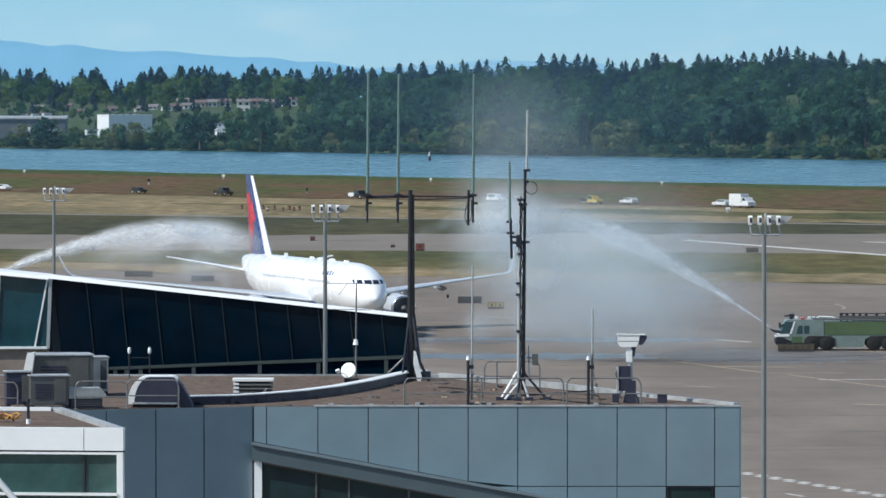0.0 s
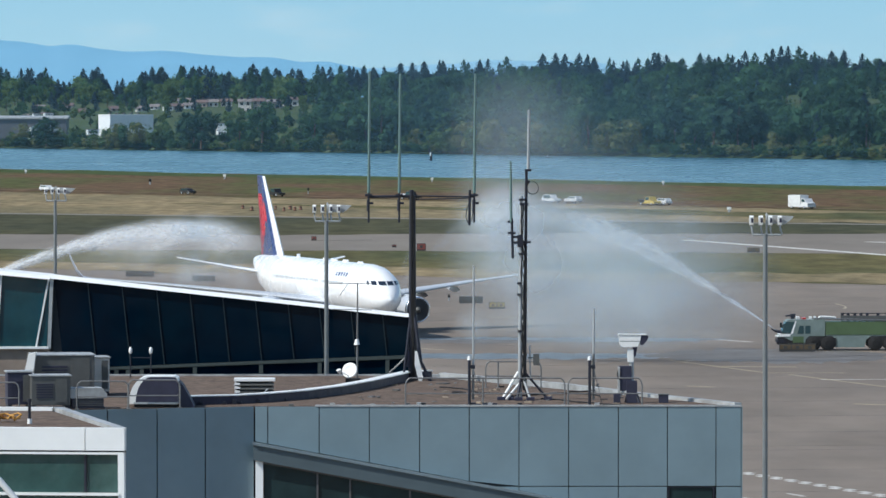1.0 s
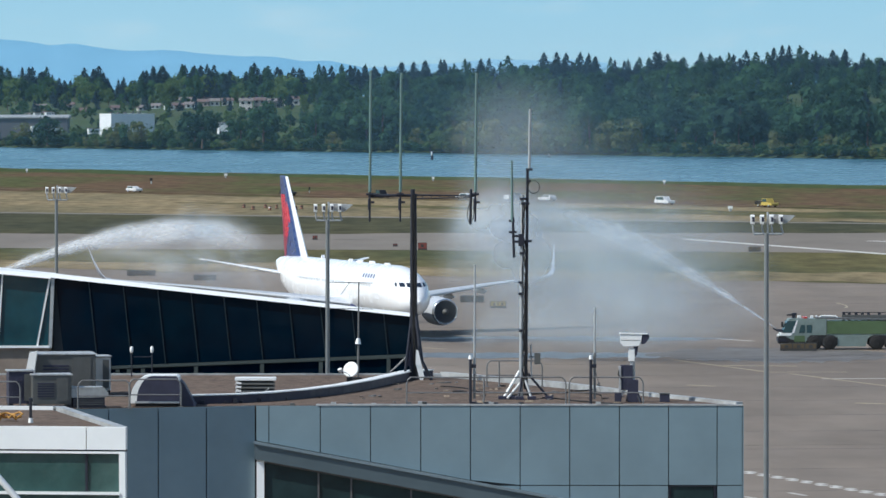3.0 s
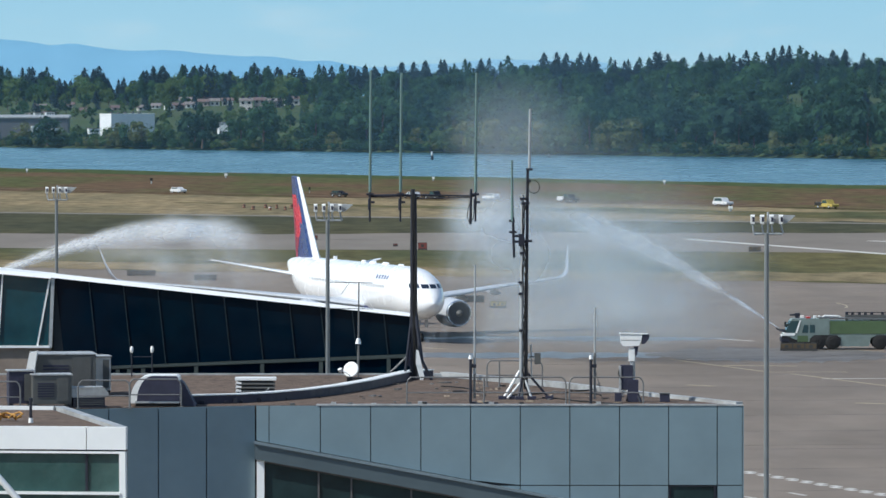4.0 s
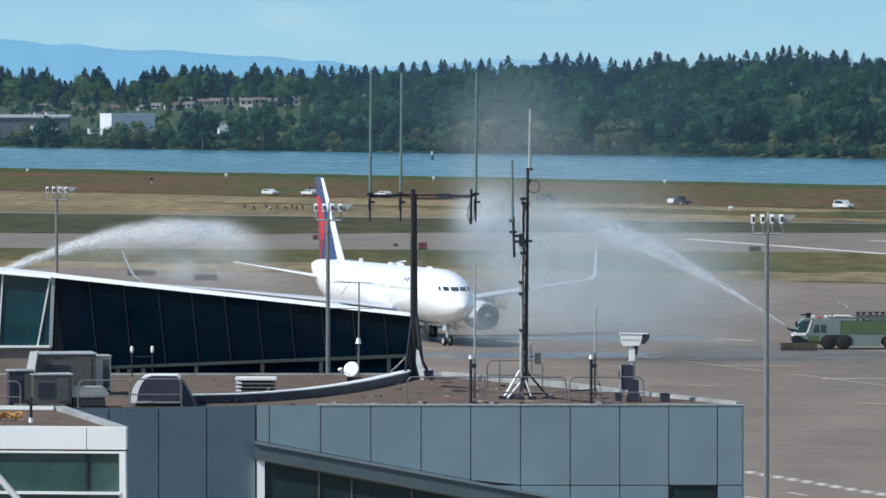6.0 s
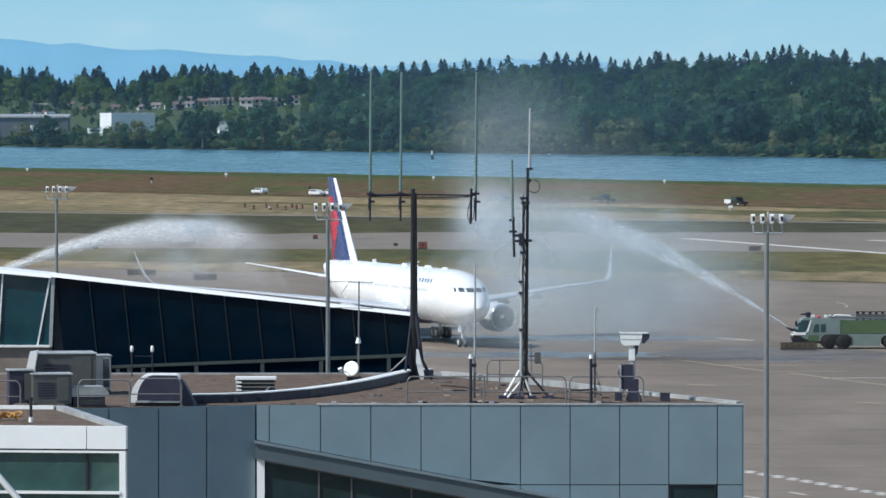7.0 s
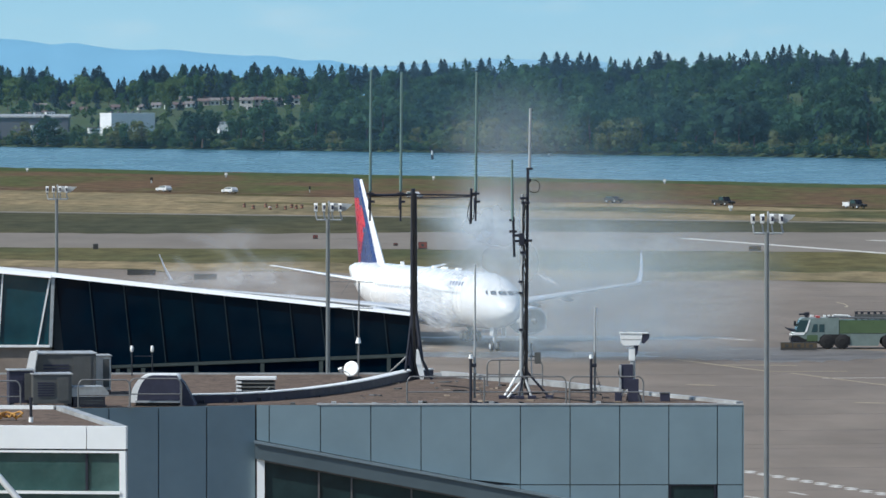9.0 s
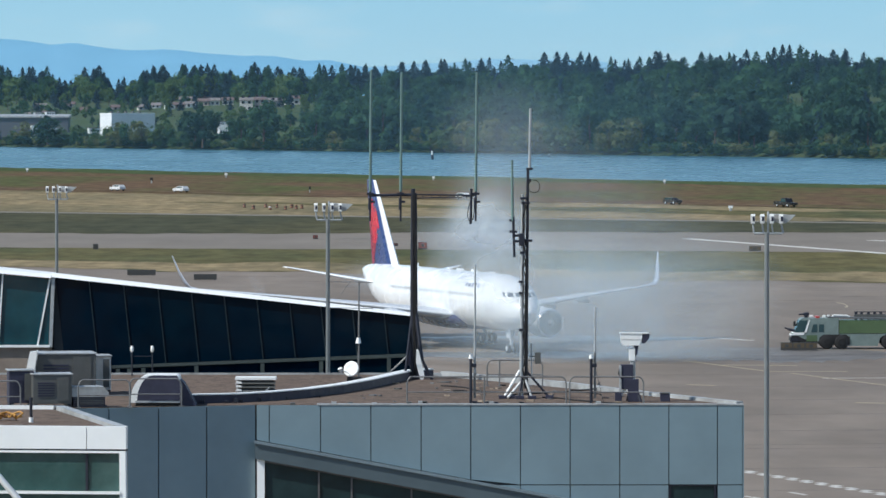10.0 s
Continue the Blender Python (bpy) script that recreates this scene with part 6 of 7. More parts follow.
def house(x, y, w, d, h, roof, wall, rz, label, rows=1, z=None):
    ob = thing("house", label, "house", (x, y, bank_height(x, y) - 0.4 if z is None else z), rz=rz, group="houses on the far slope")
    bd = part("wall", Build().box(0, w, 0, d, 0, h), wall, ob)
    part("roof", Build().prism([(-0.5, h), (d / 2, h + d * 0.28), (d + 0.5, h), (d + 0.5, h - 0.2), (-0.5, h - 0.2)], "x", -0.5, w + 0.5), roof, ob)
    n = max(2, int(w / 3))
    for r in range(rows):
        for k in range(n):
            part("window", Build().box((k + 0.25) * w / n, (k + 0.7) * w / n, -0.06, -0.002, 0.9 + r * 2.9, 2.2 + r * 2.9), HOUSE_WINDOW, bd)


random.seed(33)
for px, dist, w, h, rows, ri, wi in ((45, 3120, 9, 3.2, 1, 1, 1), (72, 3130, 14, 3.4, 1, 0, 0), (245, 3150, 9, 3.2, 1, 1, 0), (268, 3170, 7, 3.0, 1, 1, 1), (292, 3140, 8, 4.2, 1, 0, 1), (310, 3150, 9, 3.2, 1, 0, 2), (330, 3150, 8, 3.4, 1, 1, 1), (350, 3170, 9, 4.4, 1, 0, 2), (372, 3170, 8, 4.4, 1, 1, 0), (394, 3170, 9, 4.4, 1, 0, 0), (142, 3160, 9, 3.0, 1, 0, 2), (200, 3170, 9, 3.0, 1, 0, 2), (425, 3080, 10, 8.4, 3, 1, 0), (450, 3085, 9, 8.0, 3, 0, 2), (478, 3100, 10, 5.8, 2, 1, 2), (505, 3130, 12, 5.2, 2, 0, 0), (60, 3220, 10, 3.4, 1, 1, 2), (110, 3230, 10, 3.4, 1, 0, 2), (318, 3240, 10, 3.4, 1, 1, 0), (360, 3250, 10, 3.4, 1, 0, 1)):
    house((px - 784) * dist / 11000, dist, w * 0.62, 5, h * 0.66, (ROOF_RED, ROOF_GREY)[ri], HOUSE_WALLS[wi], random.uniform(-14, 20), ("red-brown roofed " if ri == 0 else "grey roofed ") + ("three-storey apartment block" if rows == 3 else "house") + " among trees on the far slope", rows)

WH_WALL = material("white_warehouse_cladding", (0.78, 0.8, 0.82), 0.5, vary=0.06, size=6)
ob = thing("warehouse", "large white flat-roofed warehouse near the far shore", "warehouse", (-147.2, 2760, 2), rz=38)
zt = 12.211
bd = part("wall", Build().box(0, 23.6, 0, 9, 0, zt), WH_WALL, ob)
part("parapet", Build().box(-0.1, 23.7, -0.1, 9.1, zt, zt + 0.4), WHITE_PAINT, ob)
for k in range(5):
    part("roof_vent", Build().box(2 + k * 3.8, 3 + k * 3.8, 3, 4.2, zt + 0.4, zt + 1.2), UNIT_GREY, ob)
for k in range(4):
    part("dock_door", Build().box(2 + k * 5, 4.4 + k * 5, -0.08, -0.002, 0.5, 3.5), UNIT_GREY, bd)
ob = thing("warehouse", "long low building with pale roof edge and dark wall", "warehouse", (-218.673, 2850, 2), rz=0)
zt = 11.082
part("wall", Build().box(0, 46.636, 0, 20, 0, zt - 0.9), material("dark_cladding", (0.1, 0.11, 0.13), 0.6, vary=0.15, size=5), ob)
part("roof", Build().prism([(-0.8, zt - 0.9), (-0.8, zt - 0.3), (10, zt + 0.7), (20.8, zt - 0.3), (20.8, zt - 0.9)], "x", -0.5, 47.414), COPING, ob)
for px, py, dist, w, h in ((57, 222, 2740, 5, 5.5), (78, 219, 2745, 4, 5), (93, 226, 2735, 5, 4), (158, 227, 2735, 5, 2.6), (388, 216, 2760, 4, 10), (62, 199, 2900, 3, 1.6), (82, 198, 2900, 4, 1.8), (326, 219, 2800, 3, 1.6)):
    ob = thing("shed", "small white building by the far shore", "shed", ((px - 784) * dist / 11000, dist, 25 - (py - 160) * dist / 11000 - h), rz=12, group="white sheds by the far shore")
    part("wall", Build().box(0, w, 0, 5, 0, h - 0.3), WHITE_WALL, ob)
    part("roof", Build().box(-0.2, w + 0.2, -0.2, 5.2, h - 0.3, h), ROOF_GREY, ob)
    for k in range(3):
        part("window", Build().box(w * (0.1 + 0.3 * k), w * (0.28 + 0.3 * k), -0.06, -0.002, h * 0.35, h * 0.6), HOUSE_WINDOW, ob)

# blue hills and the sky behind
# distance haze is painted into the hills' base colour and glow
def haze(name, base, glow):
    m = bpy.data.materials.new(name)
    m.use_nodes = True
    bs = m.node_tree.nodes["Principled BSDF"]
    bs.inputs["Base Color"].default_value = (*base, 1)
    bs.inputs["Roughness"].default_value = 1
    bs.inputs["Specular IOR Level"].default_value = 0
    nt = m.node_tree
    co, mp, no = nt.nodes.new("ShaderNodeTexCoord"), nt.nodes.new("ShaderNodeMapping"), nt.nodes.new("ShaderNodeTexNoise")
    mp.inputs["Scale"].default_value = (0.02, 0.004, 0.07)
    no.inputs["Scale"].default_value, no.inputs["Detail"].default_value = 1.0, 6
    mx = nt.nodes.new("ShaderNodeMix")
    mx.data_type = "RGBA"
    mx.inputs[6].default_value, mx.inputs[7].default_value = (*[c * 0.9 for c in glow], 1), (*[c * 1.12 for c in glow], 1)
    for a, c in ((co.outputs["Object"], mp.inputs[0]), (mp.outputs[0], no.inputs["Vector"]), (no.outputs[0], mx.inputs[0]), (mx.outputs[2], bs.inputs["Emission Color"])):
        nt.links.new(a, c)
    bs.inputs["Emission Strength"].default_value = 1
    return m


def ridge(name, peaks, dist, mat, label):
    """A range of hills with slopes towards and away from the river."""
    xs = np.linspace(-420, 420, 121)
    b, rows = Build(), []
    for off, k in ((-260, -0.1), (-150, 0.45), (-60, 0.82), (0, 1.0), (90, 0.6), (160, 0.0)):
        row = []
        for x in xs:
            top = float(np.interp(x, [p[0] for p in peaks], [p[1] for p in peaks]))
            row.append((x, dist + off * (0.5 if off > 0 else 1), max(top + 1.5 * noise.noise((x * 0.02, off * 0.02, 1)) + 0.6 * noise.noise((x * 0.09, off, 2)), 1) * k))
        rows.append(row)
    n = len(xs)
    b.add([p for r in rows for p in r], [(i * n + j, i * n + j + 1, (i + 1) * n + j + 1, (i + 1) * n + j) for i in range(5) for j in range(n - 1)], smooth=True)
    setting(name, b, mat, label, "hills")


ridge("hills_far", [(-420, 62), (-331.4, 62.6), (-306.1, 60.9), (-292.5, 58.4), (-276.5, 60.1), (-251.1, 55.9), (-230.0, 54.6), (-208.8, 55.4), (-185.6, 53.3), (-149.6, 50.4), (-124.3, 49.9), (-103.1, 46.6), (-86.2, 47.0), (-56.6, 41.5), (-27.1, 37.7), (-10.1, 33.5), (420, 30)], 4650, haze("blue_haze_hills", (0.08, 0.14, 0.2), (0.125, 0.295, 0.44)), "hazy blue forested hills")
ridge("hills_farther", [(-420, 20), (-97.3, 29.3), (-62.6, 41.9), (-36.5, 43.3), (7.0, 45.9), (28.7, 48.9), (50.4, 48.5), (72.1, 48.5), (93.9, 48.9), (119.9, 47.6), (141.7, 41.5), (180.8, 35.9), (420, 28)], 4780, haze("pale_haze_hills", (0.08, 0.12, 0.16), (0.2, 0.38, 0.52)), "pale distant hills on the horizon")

SKY = bpy.data.materials.new("sky_backdrop")
SKY.use_nodes = True
nt = SKY.node_tree
nt.nodes.remove(nt.nodes["Principled BSDF"])
em = nt.nodes.new("ShaderNodeEmission")
co = nt.nodes.new("ShaderNodeTexCoord")
sp = nt.nodes.new("ShaderNodeSeparateXYZ")
mr = nt.nodes.new("ShaderNodeMapRange")
mr.inputs[1].default_value, mr.inputs[2].default_value = 25, 105
mx = nt.nodes.new("ShaderNodeMix")
mx.data_type = "RGBA"
mx.inputs[6].default_value, mx.inputs[7].default_value = (0.43, 0.65, 0.77, 1), (0.335, 0.585, 0.745, 1)
cl = nt.nodes.new("ShaderNodeTexNoise")
cl.inputs["Scale"].default_value, cl.inputs["Detail"].default_value = 0.012, 6
mp = nt.nodes.new("ShaderNodeMapping")
mp.inputs["Scale"].default_value = (1, 1, 4)
cr = nt.nodes.new("ShaderNodeMapRange")
cr.inputs[1].default_value, cr.inputs[2].default_value, cr.inputs[4].default_value = 0.55, 0.8, 0.35
mc = nt.nodes.new("ShaderNodeMix")
mc.data_type = "RGBA"
mc.inputs[7].default_value = (0.62, 0.74, 0.8, 1)
for a, c in ((co.outputs["Object"], sp.inputs[0]), (sp.outputs[2], mr.inputs[0]), (mr.outputs[0], mx.inputs[0]), (co.outputs["Object"], mp.inputs[0]), (mp.outputs[0], cl.inputs["Vector"]), (cl.outputs[0], cr.inputs[0]), (cr.outputs[0], mc.inputs[0]), (mx.outputs[2], mc.inputs[6]), (mc.outputs[2], em.inputs[0]), (em.outputs[0], nt.nodes["Material Output"].inputs[0])):
    nt.links.new(a, c)
setting("backdrop_sky", Build().box(-900, 900, 4900, 4904, -5, 420), SKY, "pale blue summer sky near the horizon", "sky")


# ---- water: streaks that fly along their arc, veils that hang and drift ----
def veil_material(name, cover, grain, tone=(0.82, 0.87, 0.93), low=0.35, high=1.25):
    """White water so thin that it lets part of the view through, thinning out to its rim."""
    m = bpy.data.materials.new(name)
    m.use_nodes = True
    nt = m.node_tree
    bs = nt.nodes["Principled BSDF"]
    bs.inputs["Base Color"].default_value = (*tone, 1)
    bs.inputs["Roughness"].default_value = 0.9
    bs.inputs["Specular IOR Level"].default_value = 0.1
    co = nt.nodes.new("ShaderNodeTexCoord")
    sp = nt.nodes.new("ShaderNodeSeparateXYZ")
    nt.links.new(co.outputs["Object"], sp.inputs[0])

    def math_node(op, a, c=None):
        n = nt.nodes.new("ShaderNodeMath")
        n.operation = op
        for k, v in enumerate((a, c)):
            if v is None:
                continue
            if isinstance(v, bpy.types.NodeSocket):
                nt.links.new(v, n.inputs[k])
            else:
                n.inputs[k].default_value = v
        return n.outputs[0]

    rr = math_node("ADD", math_node("MULTIPLY", sp.outputs[0], sp.outputs[0]), math_node("MULTIPLY", sp.outputs[2], sp.outputs[2]))
    fade = math_node("POWER", math_node("MAXIMUM", math_node("SUBTRACT", 1.0, rr), 0.0), 2.0)
    info = nt.nodes.new("ShaderNodeObjectInfo")
    no = nt.nodes.new("ShaderNodeTexNoise")
    no.noise_dimensions = "4D"
    no.inputs["Scale"].default_value, no.inputs["Detail"].default_value = grain, 5
    nt.links.new(co.outputs["Object"], no.inputs["Vector"])
    nt.links.new(math_node("MULTIPLY", info.outputs["Random"], 37.0), no.inputs["W"])
    wisp = nt.nodes.new("ShaderNodeMapRange")
    wisp.inputs[1].default_value, wisp.inputs[2].default_value, wisp.inputs[3].default_value, wisp.inputs[4].default_value = 0.34, 0.66, low, high
    nt.links.new(no.outputs[0], wisp.inputs[0])
    nt.links.new(math_node("MULTIPLY", math_node("MULTIPLY", fade, wisp.outputs[0]), cover), bs.inputs["Alpha"])
    return m


# blue and pale mist tones paint the different light on the two sides
MIST = (0.7, 0.8, 0.86)
PALE = (0.93, 0.94, 0.95)
VEILS = {"jet": veil_material("dense_water_jet", 0.75, 2.5), "bright": veil_material("bright_water_jet", 0.54, 3.0, (0.96, 0.97, 0.98), 0.05, 1.5), "streak": veil_material("water_streak", 0.13, 2.5),
         "faint": veil_material("faint_water_mist", 0.13, 0.8, MIST, 0.75, 1.15), "dense": veil_material("dense_water_mist", 0.45, 1.3, (0.8, 0.88, 0.96), 0.5, 1.2),
         "mid": veil_material("water_mist", 0.27, 0.9, MIST, 0.75, 1.15), "thin": veil_material("thin_water_mist", 0.17, 0.8, MIST, 0.75, 1.15),
         "pale_mid": veil_material("pale_mist", 0.32, 1.8, PALE, 0.3, 1.3), "pale_thin": veil_material("pale_thin_mist", 0.2, 1.5, PALE, 0.4, 1.2), "pale_faint": veil_material("pale_faint_mist", 0.13, 1.2, PALE, 0.5, 1.2),
         "lump": veil_material("torn_water_lump", 0.6, 1.8, (0.93, 0.93, 0.93), 0.0, 1.5)}


def veil_mesh(name, mat):
    """A domed sheet of drops, one unit in radius."""
    b = Build()
    rings = []
    for r in (0.0004, 0.25, 0.5, 0.75, 1.0):
        rings.append([(r * math.cos(k * math.tau / 18), -0.4 * (1 - r * r) + 0.06 * math.sin(3 * k * math.tau / 18) * r, r * math.sin(k * math.tau / 18)) for k in range(18)])
    b.loft(rings, ends=False)
    return b.mesh(name, mat)


VEIL_MESH = {k: veil_mesh("veil_" + k, m) for k, m in VEILS.items()}


def arc_points(nozzle, vel, drag=0.042, rain=0.14, dt=0.05, floor=-4.0):
    """Places and velocities along a flight with drag, every dt seconds."""
    p, v, out = Vector(nozzle), Vector(vel), []
    while p.z > floor:
        out.append((p.copy(), v.copy()))
        for _ in range(2):
            # the stream breaks up past its top and rains down
            k = drag if v.z > 0 else rain
            v = v - Vector((0, 0, 9.8)) * (dt / 2) - v * (k * v.length * dt / 2)
            p = p + v * (dt / 2)
    out.append((Vector((p.x, p.y, floor - 3.0)), v.copy()))
    return out


FLIGHTS, HANGING, CLOUDS = [], [], []
random.seed(77)


# the fire engine's small moves, metres by seconds, which its jet follows
SHIFT = [(0, -1.06), (2.5, -1.08), (3.4, -0.98), (4, -0.76), (4.5, -0.39), (5, 0), (5.5, 0.26), (5.9, 0.29), (7, 0.27), (8, 0.17), (9, 0.14), (10, 0.1)]


def engine_shift(t):
    return float(np.interp(t, [a for a, _ in SHIFT], [c for _, c in SHIFT]))


def water_jet(label, tank, nozzle, speed, stop, step=0.2, veils=(), drag=0.042):
    ob = thing("water_jet", label, "water jet", group="water jets")
    # thin streaks that leave the nozzle one after the other
    t0, k = -3.3, 0
    while t0 < stop:
        o = part("water_streak", VEIL_MESH["streak"], None, ob)
        o["kind"] = "stuff"
        o.scale = (random.uniform(1.6, 2.8), 0.12, random.uniform(0.45, 0.8))
        vel = Vector(speed) * (1 + random.gauss(0, 0.016)) + Vector((0, random.gauss(0, 0.5), random.gauss(0, 0.55)))
        FLIGHTS.append((o, tank, nozzle, vel, t0, drag + abs(random.gauss(0, 0.4 * drag))))
        t0, k = t0 + step, k + 1
    # broadening veils that hang along the arc while it is fed
    path = arc_points(nozzle, speed, drag)
    for tau, width, kind in veils:
        o = part("water_veil", VEIL_MESH[kind], None, ob)
        o["kind"] = "stuff"
        o.scale = (2.4 + width * 0.8, 0.4, width)
        HANGING.append((o, path, tau, stop, random.uniform(0, 6), speed[0] < 0, kind in ("jet", "bright", "dense", "lump")))
    return ob


RIGHT_VEILS = [(0.037, 0.13, "jet"), (0.089, 0.2, "jet"), (0.146, 0.32, "jet"), (0.213, 0.46, "bright"), (0.267, 0.56, "bright"), (0.325, 0.68, "bright"), (0.387, 0.8, "bright"), (0.457, 0.92, "bright"), (0.536, 1.05, "bright"),
               (0.622, 1.2, "bright"), (0.716, 1.4, "dense"), (0.825, 1.6, "dense"), (0.95, 1.8, "mid"), (1.097, 2.1, "mid"), (0.335, 1.5, "thin"), (0.487, 1.9, "thin"), (0.66, 2.4, "thin"), (0.861, 2.8, "thin")]
LEFT_VEILS = [(0.33, 0.42, "bright"), (0.40, 0.48, "bright"), (0.47, 0.54, "bright"), (0.54, 0.60, "bright"), (0.61, 0.66, "bright"), (0.68, 0.74, "bright"), (0.75, 0.82, "bright"), (0.82, 0.90, "bright"), (0.89, 0.98, "bright"), (0.96, 1.06, "bright"), (1.03, 1.14, "bright"), (1.10, 1.20, "bright"), (1.17, 1.26, "bright"), (1.24, 1.30, "dense"), (1.31, 1.34, "dense"), (1.38, 1.40, "dense"), (0.88, 0.7, "lump"), (1.0, 0.85, "lump"), (1.16, 1.0, "lump"), (1.27, 1.1, "lump"), (1.4, 1.1, "lump"), (1.46, 1.5, "pale_mid"), (1.58, 1.6, "pale_mid"), (0.95, 1.7, "pale_thin"), (1.15, 2.0, "pale_mid"), (1.35, 2.2, "pale_mid"), (1.55, 2.4, "pale_thin")]
RIGHT_VEILS = [(tau, width * (1.2 if kind == "bright" else 1), kind) for tau, width, kind in RIGHT_VEILS]
LEFT_VEILS = [(tau, width * (1.25 if kind == "bright" else 1), kind) for tau, width, kind in LEFT_VEILS]
RIGHT_VEILS += [(tau + 0.03, width * 1.1, "bright") for tau, width, kind in RIGHT_VEILS if kind == "bright"]
LEFT_VEILS += [(tau + 0.035, width * 0.8, "bright") for tau, width, kind in LEFT_VEILS if kind == "bright"]
water_jet("white arching water jet from the fire engine's cannon", (37.0, 600, 1.6), (33.25, 600, 2.0), (-36.0, -2.0, 24.0), 7.75, veils=RIGHT_VEILS, drag=0.03)
water_jet("white arching water jet from beyond the passenger bridge", (-57, 604, -3), (-54.0, 604, 2.0), (33.0, -2.0, 18.0), 7.55, veils=LEFT_VEILS, drag=0.02)


def mist(label, pieces, spots):
    ob = thing("water_mist", label, "water mist", group="drifting mist")
    for cx, cy, cz, rx, rz, kind, sink, drift in pieces:
        o = part("mist_veil", VEIL_MESH[kind], None, ob)
        o["kind"] = "stuff"
        o.scale = (rx, 2.0, min(rz, cz * 1.02))
        CLOUDS.append((o, (cx, cy, cz), sink, drift, 0.5))
    # small wisps among them
    x0, x1, y, z0, z1, n, sink = spots
    for k in range(n):
        o = part("mist_wisp", VEIL_MESH["thin"], None, ob)
        o["kind"] = "stuff"
        r = random.uniform(1.2, 2.6)
        o.scale = (r, 0.8, r * random.uniform(0.6, 1.2))
        CLOUDS.append((o, (random.uniform(x0, x1), y + random.uniform(-5, 5), random.uniform(z0, z1)), sink * random.uniform(0.6, 1.4), -1.5, 1.2))


mist("white drifting mist under the jet in front of the airliner", [(5.7, 570.3, 13.0, 4.62, 4.10, "dense", 0.5, -2.0),
    (7.5, 575.2, 9.6, 6.09, 6.09, "dense", 1.0, -1.5),
    (8.5, 573.0, 5.3, 10.98, 5.76, "thin", 2.5, -7.0),
    (12.5, 568.0, 4.6, 11.59, 5.76, "thin", 2.5, -5.0),
    (13.8, 572.4, 7.6, 10.30, 7.91, "mid", 2.0, -1.0),
    (19.7, 576.2, 5.1, 10.36, 6.05, "mid", 3.0, -0.5),
    (12.5, 576.5, 2.7, 12.96, 3.95, "mid", 1.0, 0.0),
    (5.0, 571.0, 14.5, 5.37, 6.96, "mid", 0.3, -0.5),
    (16.0, 574.0, 7.5, 13.0, 7.5, "thin", 2.0, -1.0),
    (14.0, 577.5, 9.0, 14.0, 9.0, "thin", 1.5, -1.0),
    (7.4, 567.5, 18.2, 9.56, 6.90, "thin", 0.5, -1.0),
    (6.6, 566.7, 22.1, 8.35, 5.48, "faint", 0.5, -1.0),
    (3.5, 579.9, 11.5, 5.34, 4.61, "thin", 0.5, -1.5),
    (21.3, 570.6, 2.3, 10.26, 3.02, "thin", 1.0, 0.0),
    (14.8, 570.2, 10.8, 7.37, 3.91, "thin", 3.0, -1.0),
    (22.5, 573.5, 8.5, 10.98, 6.60, "mid", 2.0, 1.0),
    (25.0, 582.4, 4.5, 9.15, 5.40, "thin", 2.0, 0.0),
    (15.5, 571.1, 15.5, 9.0, 6.0, "faint", 0.5, -1.0),
    (20.5, 571.7, 10.5, 10.37, 6.60, "thin", 1.0, -1.0),
    (4.5, 570.5, 13.2, 4.47, 3.68, "dense", 0.5, -1.5),
    (4.8, 572.5, 8.7, 6.76, 6.32, "mid", 0.5, -1.5),
    (13.9, 566.5, 8.8, 10.82, 7.20, "mid", 2.0, -0.5),
    (10.3, 568.5, 12.4, 8.31, 5.03, "thin", 1.5, -1.0)], (2.5, 22, 582, 2, 13, 12, 3))
mist("thin white mist falling beside the airliner's wing", [(-24.8, 601.5, 10.6, 6.29, 2.19, "pale_mid", 3.5, 1.0),
    (-30.0, 605.5, 8.8, 7.5, 3.4, "pale_thin", 3.5, 1.0),
    (-21.5, 605.0, 8.4, 6.5, 4.4, "pale_thin", 3.0, 1.0),
    (-36.5, 606.5, 8.2, 6.5, 2.6, "pale_faint", 6.0, 1.0),
    (-25.0, 600.0, 6.8, 9.5, 3.6, "pale_faint", 5.0, 1.0),
    (-17.5, 603.0, 7.5, 4.5, 4.0, "pale_faint", 4.0, 1.0),
    (-20.5, 607.4, 9.9, 4.86, 2.87, "pale_mid", 3.0, 1.0),
    (-29.2, 601.6, 9.4, 6.29, 2.52, "pale_thin", 4.5, 1.0),
    (-24.9, 604.2, 7.9, 8.79, 2.31, "pale_thin", 4.5, 1.0)], (-32, -18, 602, 7, 12, 7, 7))

# blue see-through sheets added before the woods in place of distance haze
HAZE_MESH = veil_mesh("veil_haze", veil_material("blue_distance_haze", 0.08, 0.8, (0.28, 0.48, 0.66)))
ob = thing("distance_haze_sheets", "thin blue sheets added for distance haze before the far woods", "haze", kind="stuff")
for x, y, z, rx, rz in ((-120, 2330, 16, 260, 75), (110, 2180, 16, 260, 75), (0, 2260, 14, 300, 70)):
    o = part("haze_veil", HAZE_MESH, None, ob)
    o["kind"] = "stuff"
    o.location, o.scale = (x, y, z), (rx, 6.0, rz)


# ---- what moves ----
HEADING = 16.1


def taxi(t):
    return 4.294 * t + 0.035 * t * t


def facing(v):
    return v.to_track_quat("X", "Z").to_matrix().to_4x4()


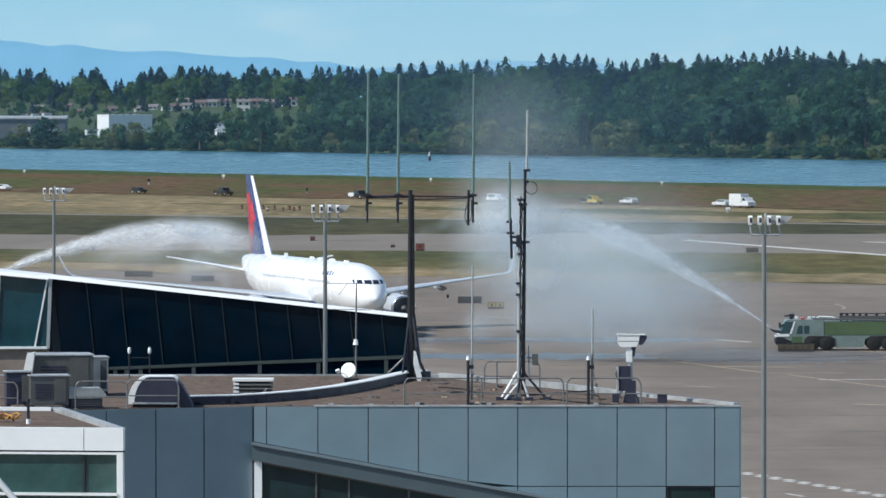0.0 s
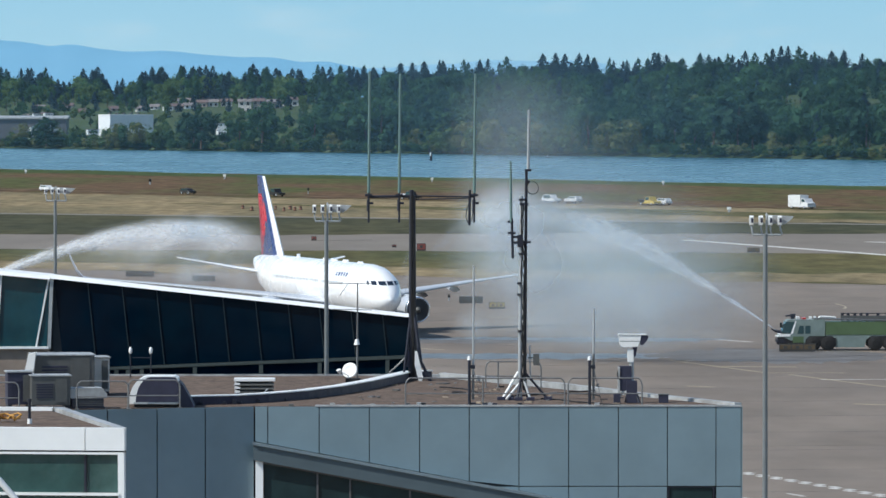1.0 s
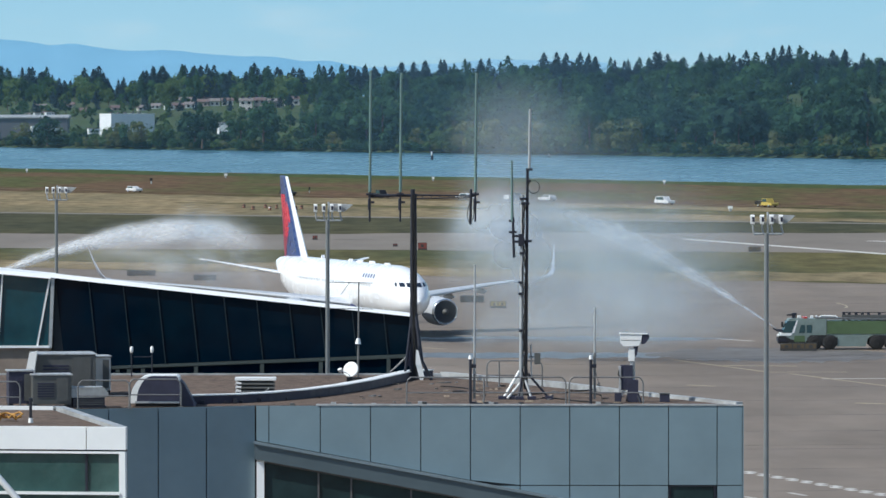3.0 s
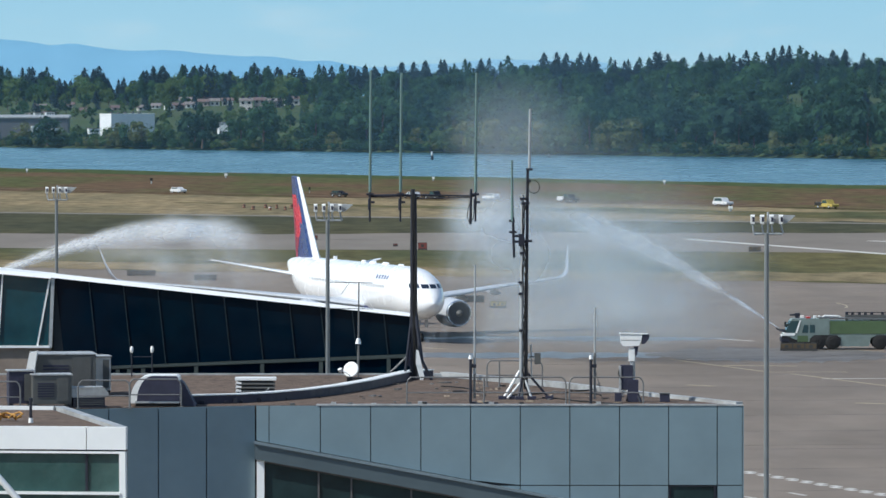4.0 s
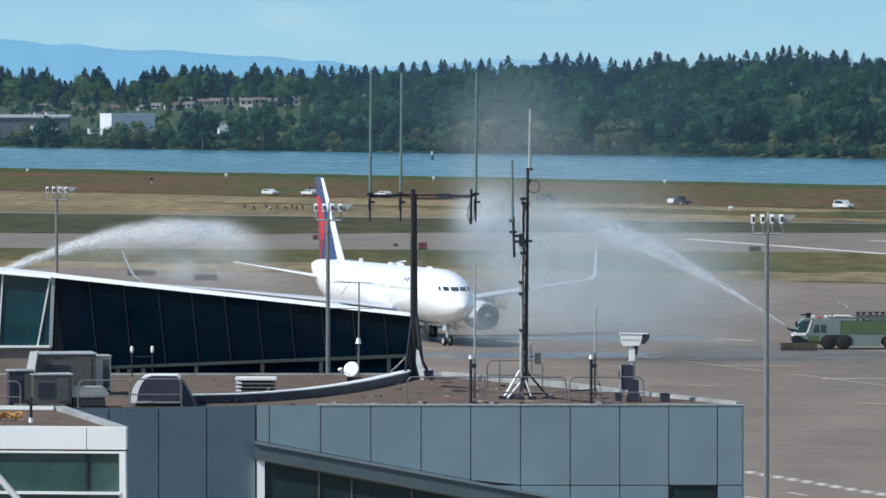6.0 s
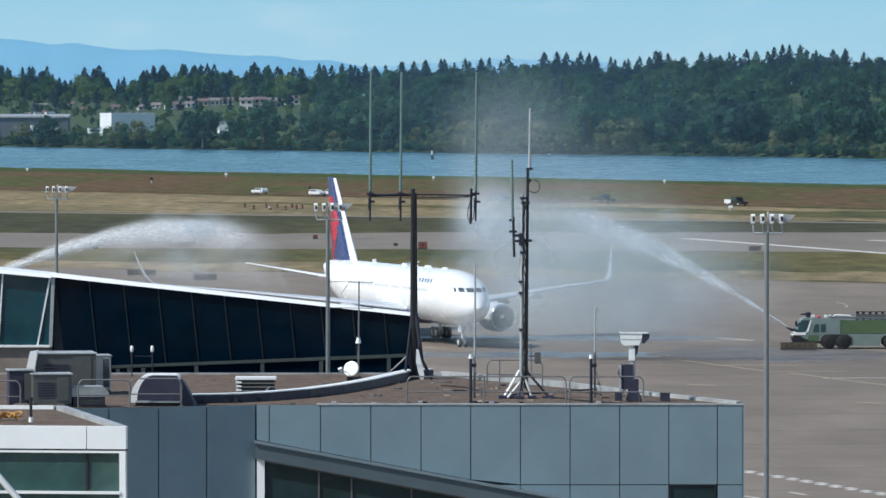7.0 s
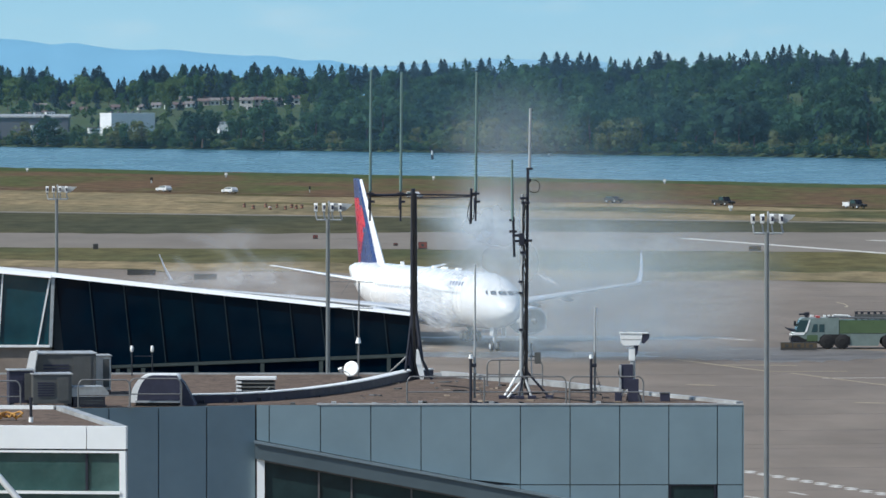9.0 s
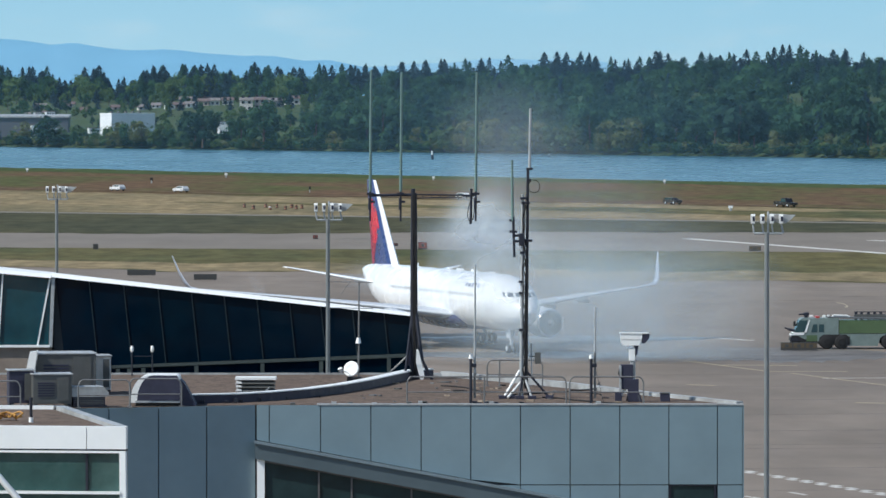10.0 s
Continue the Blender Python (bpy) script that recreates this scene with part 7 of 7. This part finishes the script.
def flight_rows(tank, nozzle, vel, t0, drag):
    """Waits in the tank, flies its arc, and ends under the ground."""
    rows = []
    if t0 > 0.3:
        rest = Matrix.Translation(tank) @ facing(vel)
        rows += [(0, rest), (t0 - 0.2, rest)]
    path = arc_points(nozzle, vel, drag)
    for n, (p, v) in enumerate(path):
        t = t0 + n * 0.05
        if 0 <= t <= 10.3 and (n % 4 == 0 or not rows or n == len(path) - 1):
            rows.append((t, Matrix.Translation(p) @ facing(v)))
    if not rows:
        p, v = path[-1]
        rows.append((0, Matrix.Translation(p) @ facing(v)))
    if rows[0][0] > 0:
        rows.insert(0, (0, rows[0][1]))
    if rows[-1][0] < 9.95:
        rows.append((10, rows[-1][1]))
    return rows


def hanging_rows(path, tau, stop, phase, tied, solid):
    """Sways in its place on the arc; once the jet is shut off it flies on and falls."""
    def at(s):
        i = min(max(s / 0.05, 0), len(path) - 1.001)
        (p, v), (q, w) = path[int(i)], path[int(i) + 1]
        k = i - int(i)
        return Matrix.Translation(p.lerp(q, k)) @ facing(v.lerp(w, k))
    rows = []
    go = stop
    for n in range(21):
        t = n * 0.5
        if t < go - 0.1:
            aside = engine_shift(t) * max(1 - tau / 0.9, 0) if tied else 0
            rows.append((t, Matrix.Translation((aside, 0, 0)) @ at(tau + 0.04 * min(tau * 4, 1) * math.sin(t * 2.3 + phase))))
    n = 0
    while go + n * 0.2 <= 10:
        s = n * 0.2
        # what is under way flies on along the arc, at its own pace, and rains down
        pace = (0.9 if solid else 0.45) * (1 if tied else 1.5) * (1 + 0.35 * math.sin(phase * 5))
        gone, start = at(tau + pace * s * s), at(tau)
        aside = Vector((1.6 * s * math.sin(phase * 7), 0, 1.0 * s * math.cos(phase * 9) - ((4.5 if tied else 8.0) if solid else 0.4) * s * s))
        rows.append((go + s, Matrix.Translation(gone.translation + aside) @ start.to_3x3().to_4x4()))
        n += 1
    if rows[-1][0] < 9.98:
        rows.append((10, rows[-1][1]))
    return rows


def motions():
    th = radians(17.776)
    walk(plane, [(t, pose(-6.42 + 0.041 * t + taxi(t) * math.sin(th), 627.98 - taxi(t) * math.cos(th), 0, 0, 0, HEADING + 0.121 * t - 90)) for t in [k * 0.5 for k in range(21)]])
    for ob, at, r in plane_wheels:
        walk(ob, [(k * 0.1, pose(*at, 0, math.degrees(taxi(k * 0.1) / r), 0)) for k in range(101)])
    # the fire engine backs off a little, then creeps forward
    walk(engine_truck, [(t, pose(33.44 + d, 600, 0, 0, 0, 180)) for t, d in SHIFT])
    for ob, at, r in truck_wheels:
        walk(ob, [(t, pose(*at, 0, math.degrees(-d / r), 0)) for t, d in SHIFT])
    for ob, s, v, c in RIVER_TRAFFIC:
        turn = math.degrees(math.atan2(-0.801, 0.598)) + (180 if v < 0 else 0)
        walk(ob, [(t, pose(0.598 * (s + v * t), c - 0.801 * (s + v * t), 0.16, 0, 0, turn)) for t in (0, 5, 10)])
    for ob, tank, nozzle, vel, t0, drag in FLIGHTS:
        aside = Vector((engine_shift(t0) if vel.x < 0 else 0, 0, 0))
        walk(ob, flight_rows(tank, Vector(nozzle) + aside, vel, t0, drag))
    for ob, path, tau, stop, phase, tied, solid in HANGING:
        walk(ob, hanging_rows(path, tau, stop, phase, tied, solid))
    for k, (ob, (x, y, z), sink, drift, sway) in enumerate(CLOUDS):
        rows = []
        for t in (0, 1.3, 2.6, 3.9, 5.2, 6.5, 7.8, 8.4, 9.0, 9.5, 10):
            fall = 0 if t <= 7.8 else sink * (t - 7.8) * (1.7 if x < -10 else 1.0) / 1.6
            a = k * 1.7 + t * 0.9
            rows.append((t, pose(x + sway * math.sin(a) + drift * (t - 5) * 0.14, y + 0.4 * math.cos(a), z + sway * 0.7 * math.cos(a * 1.3) - fall, 0, 7 * math.sin(a * 0.7), 8 * math.sin(a * 0.5))))
        walk(ob, rows)


motions()
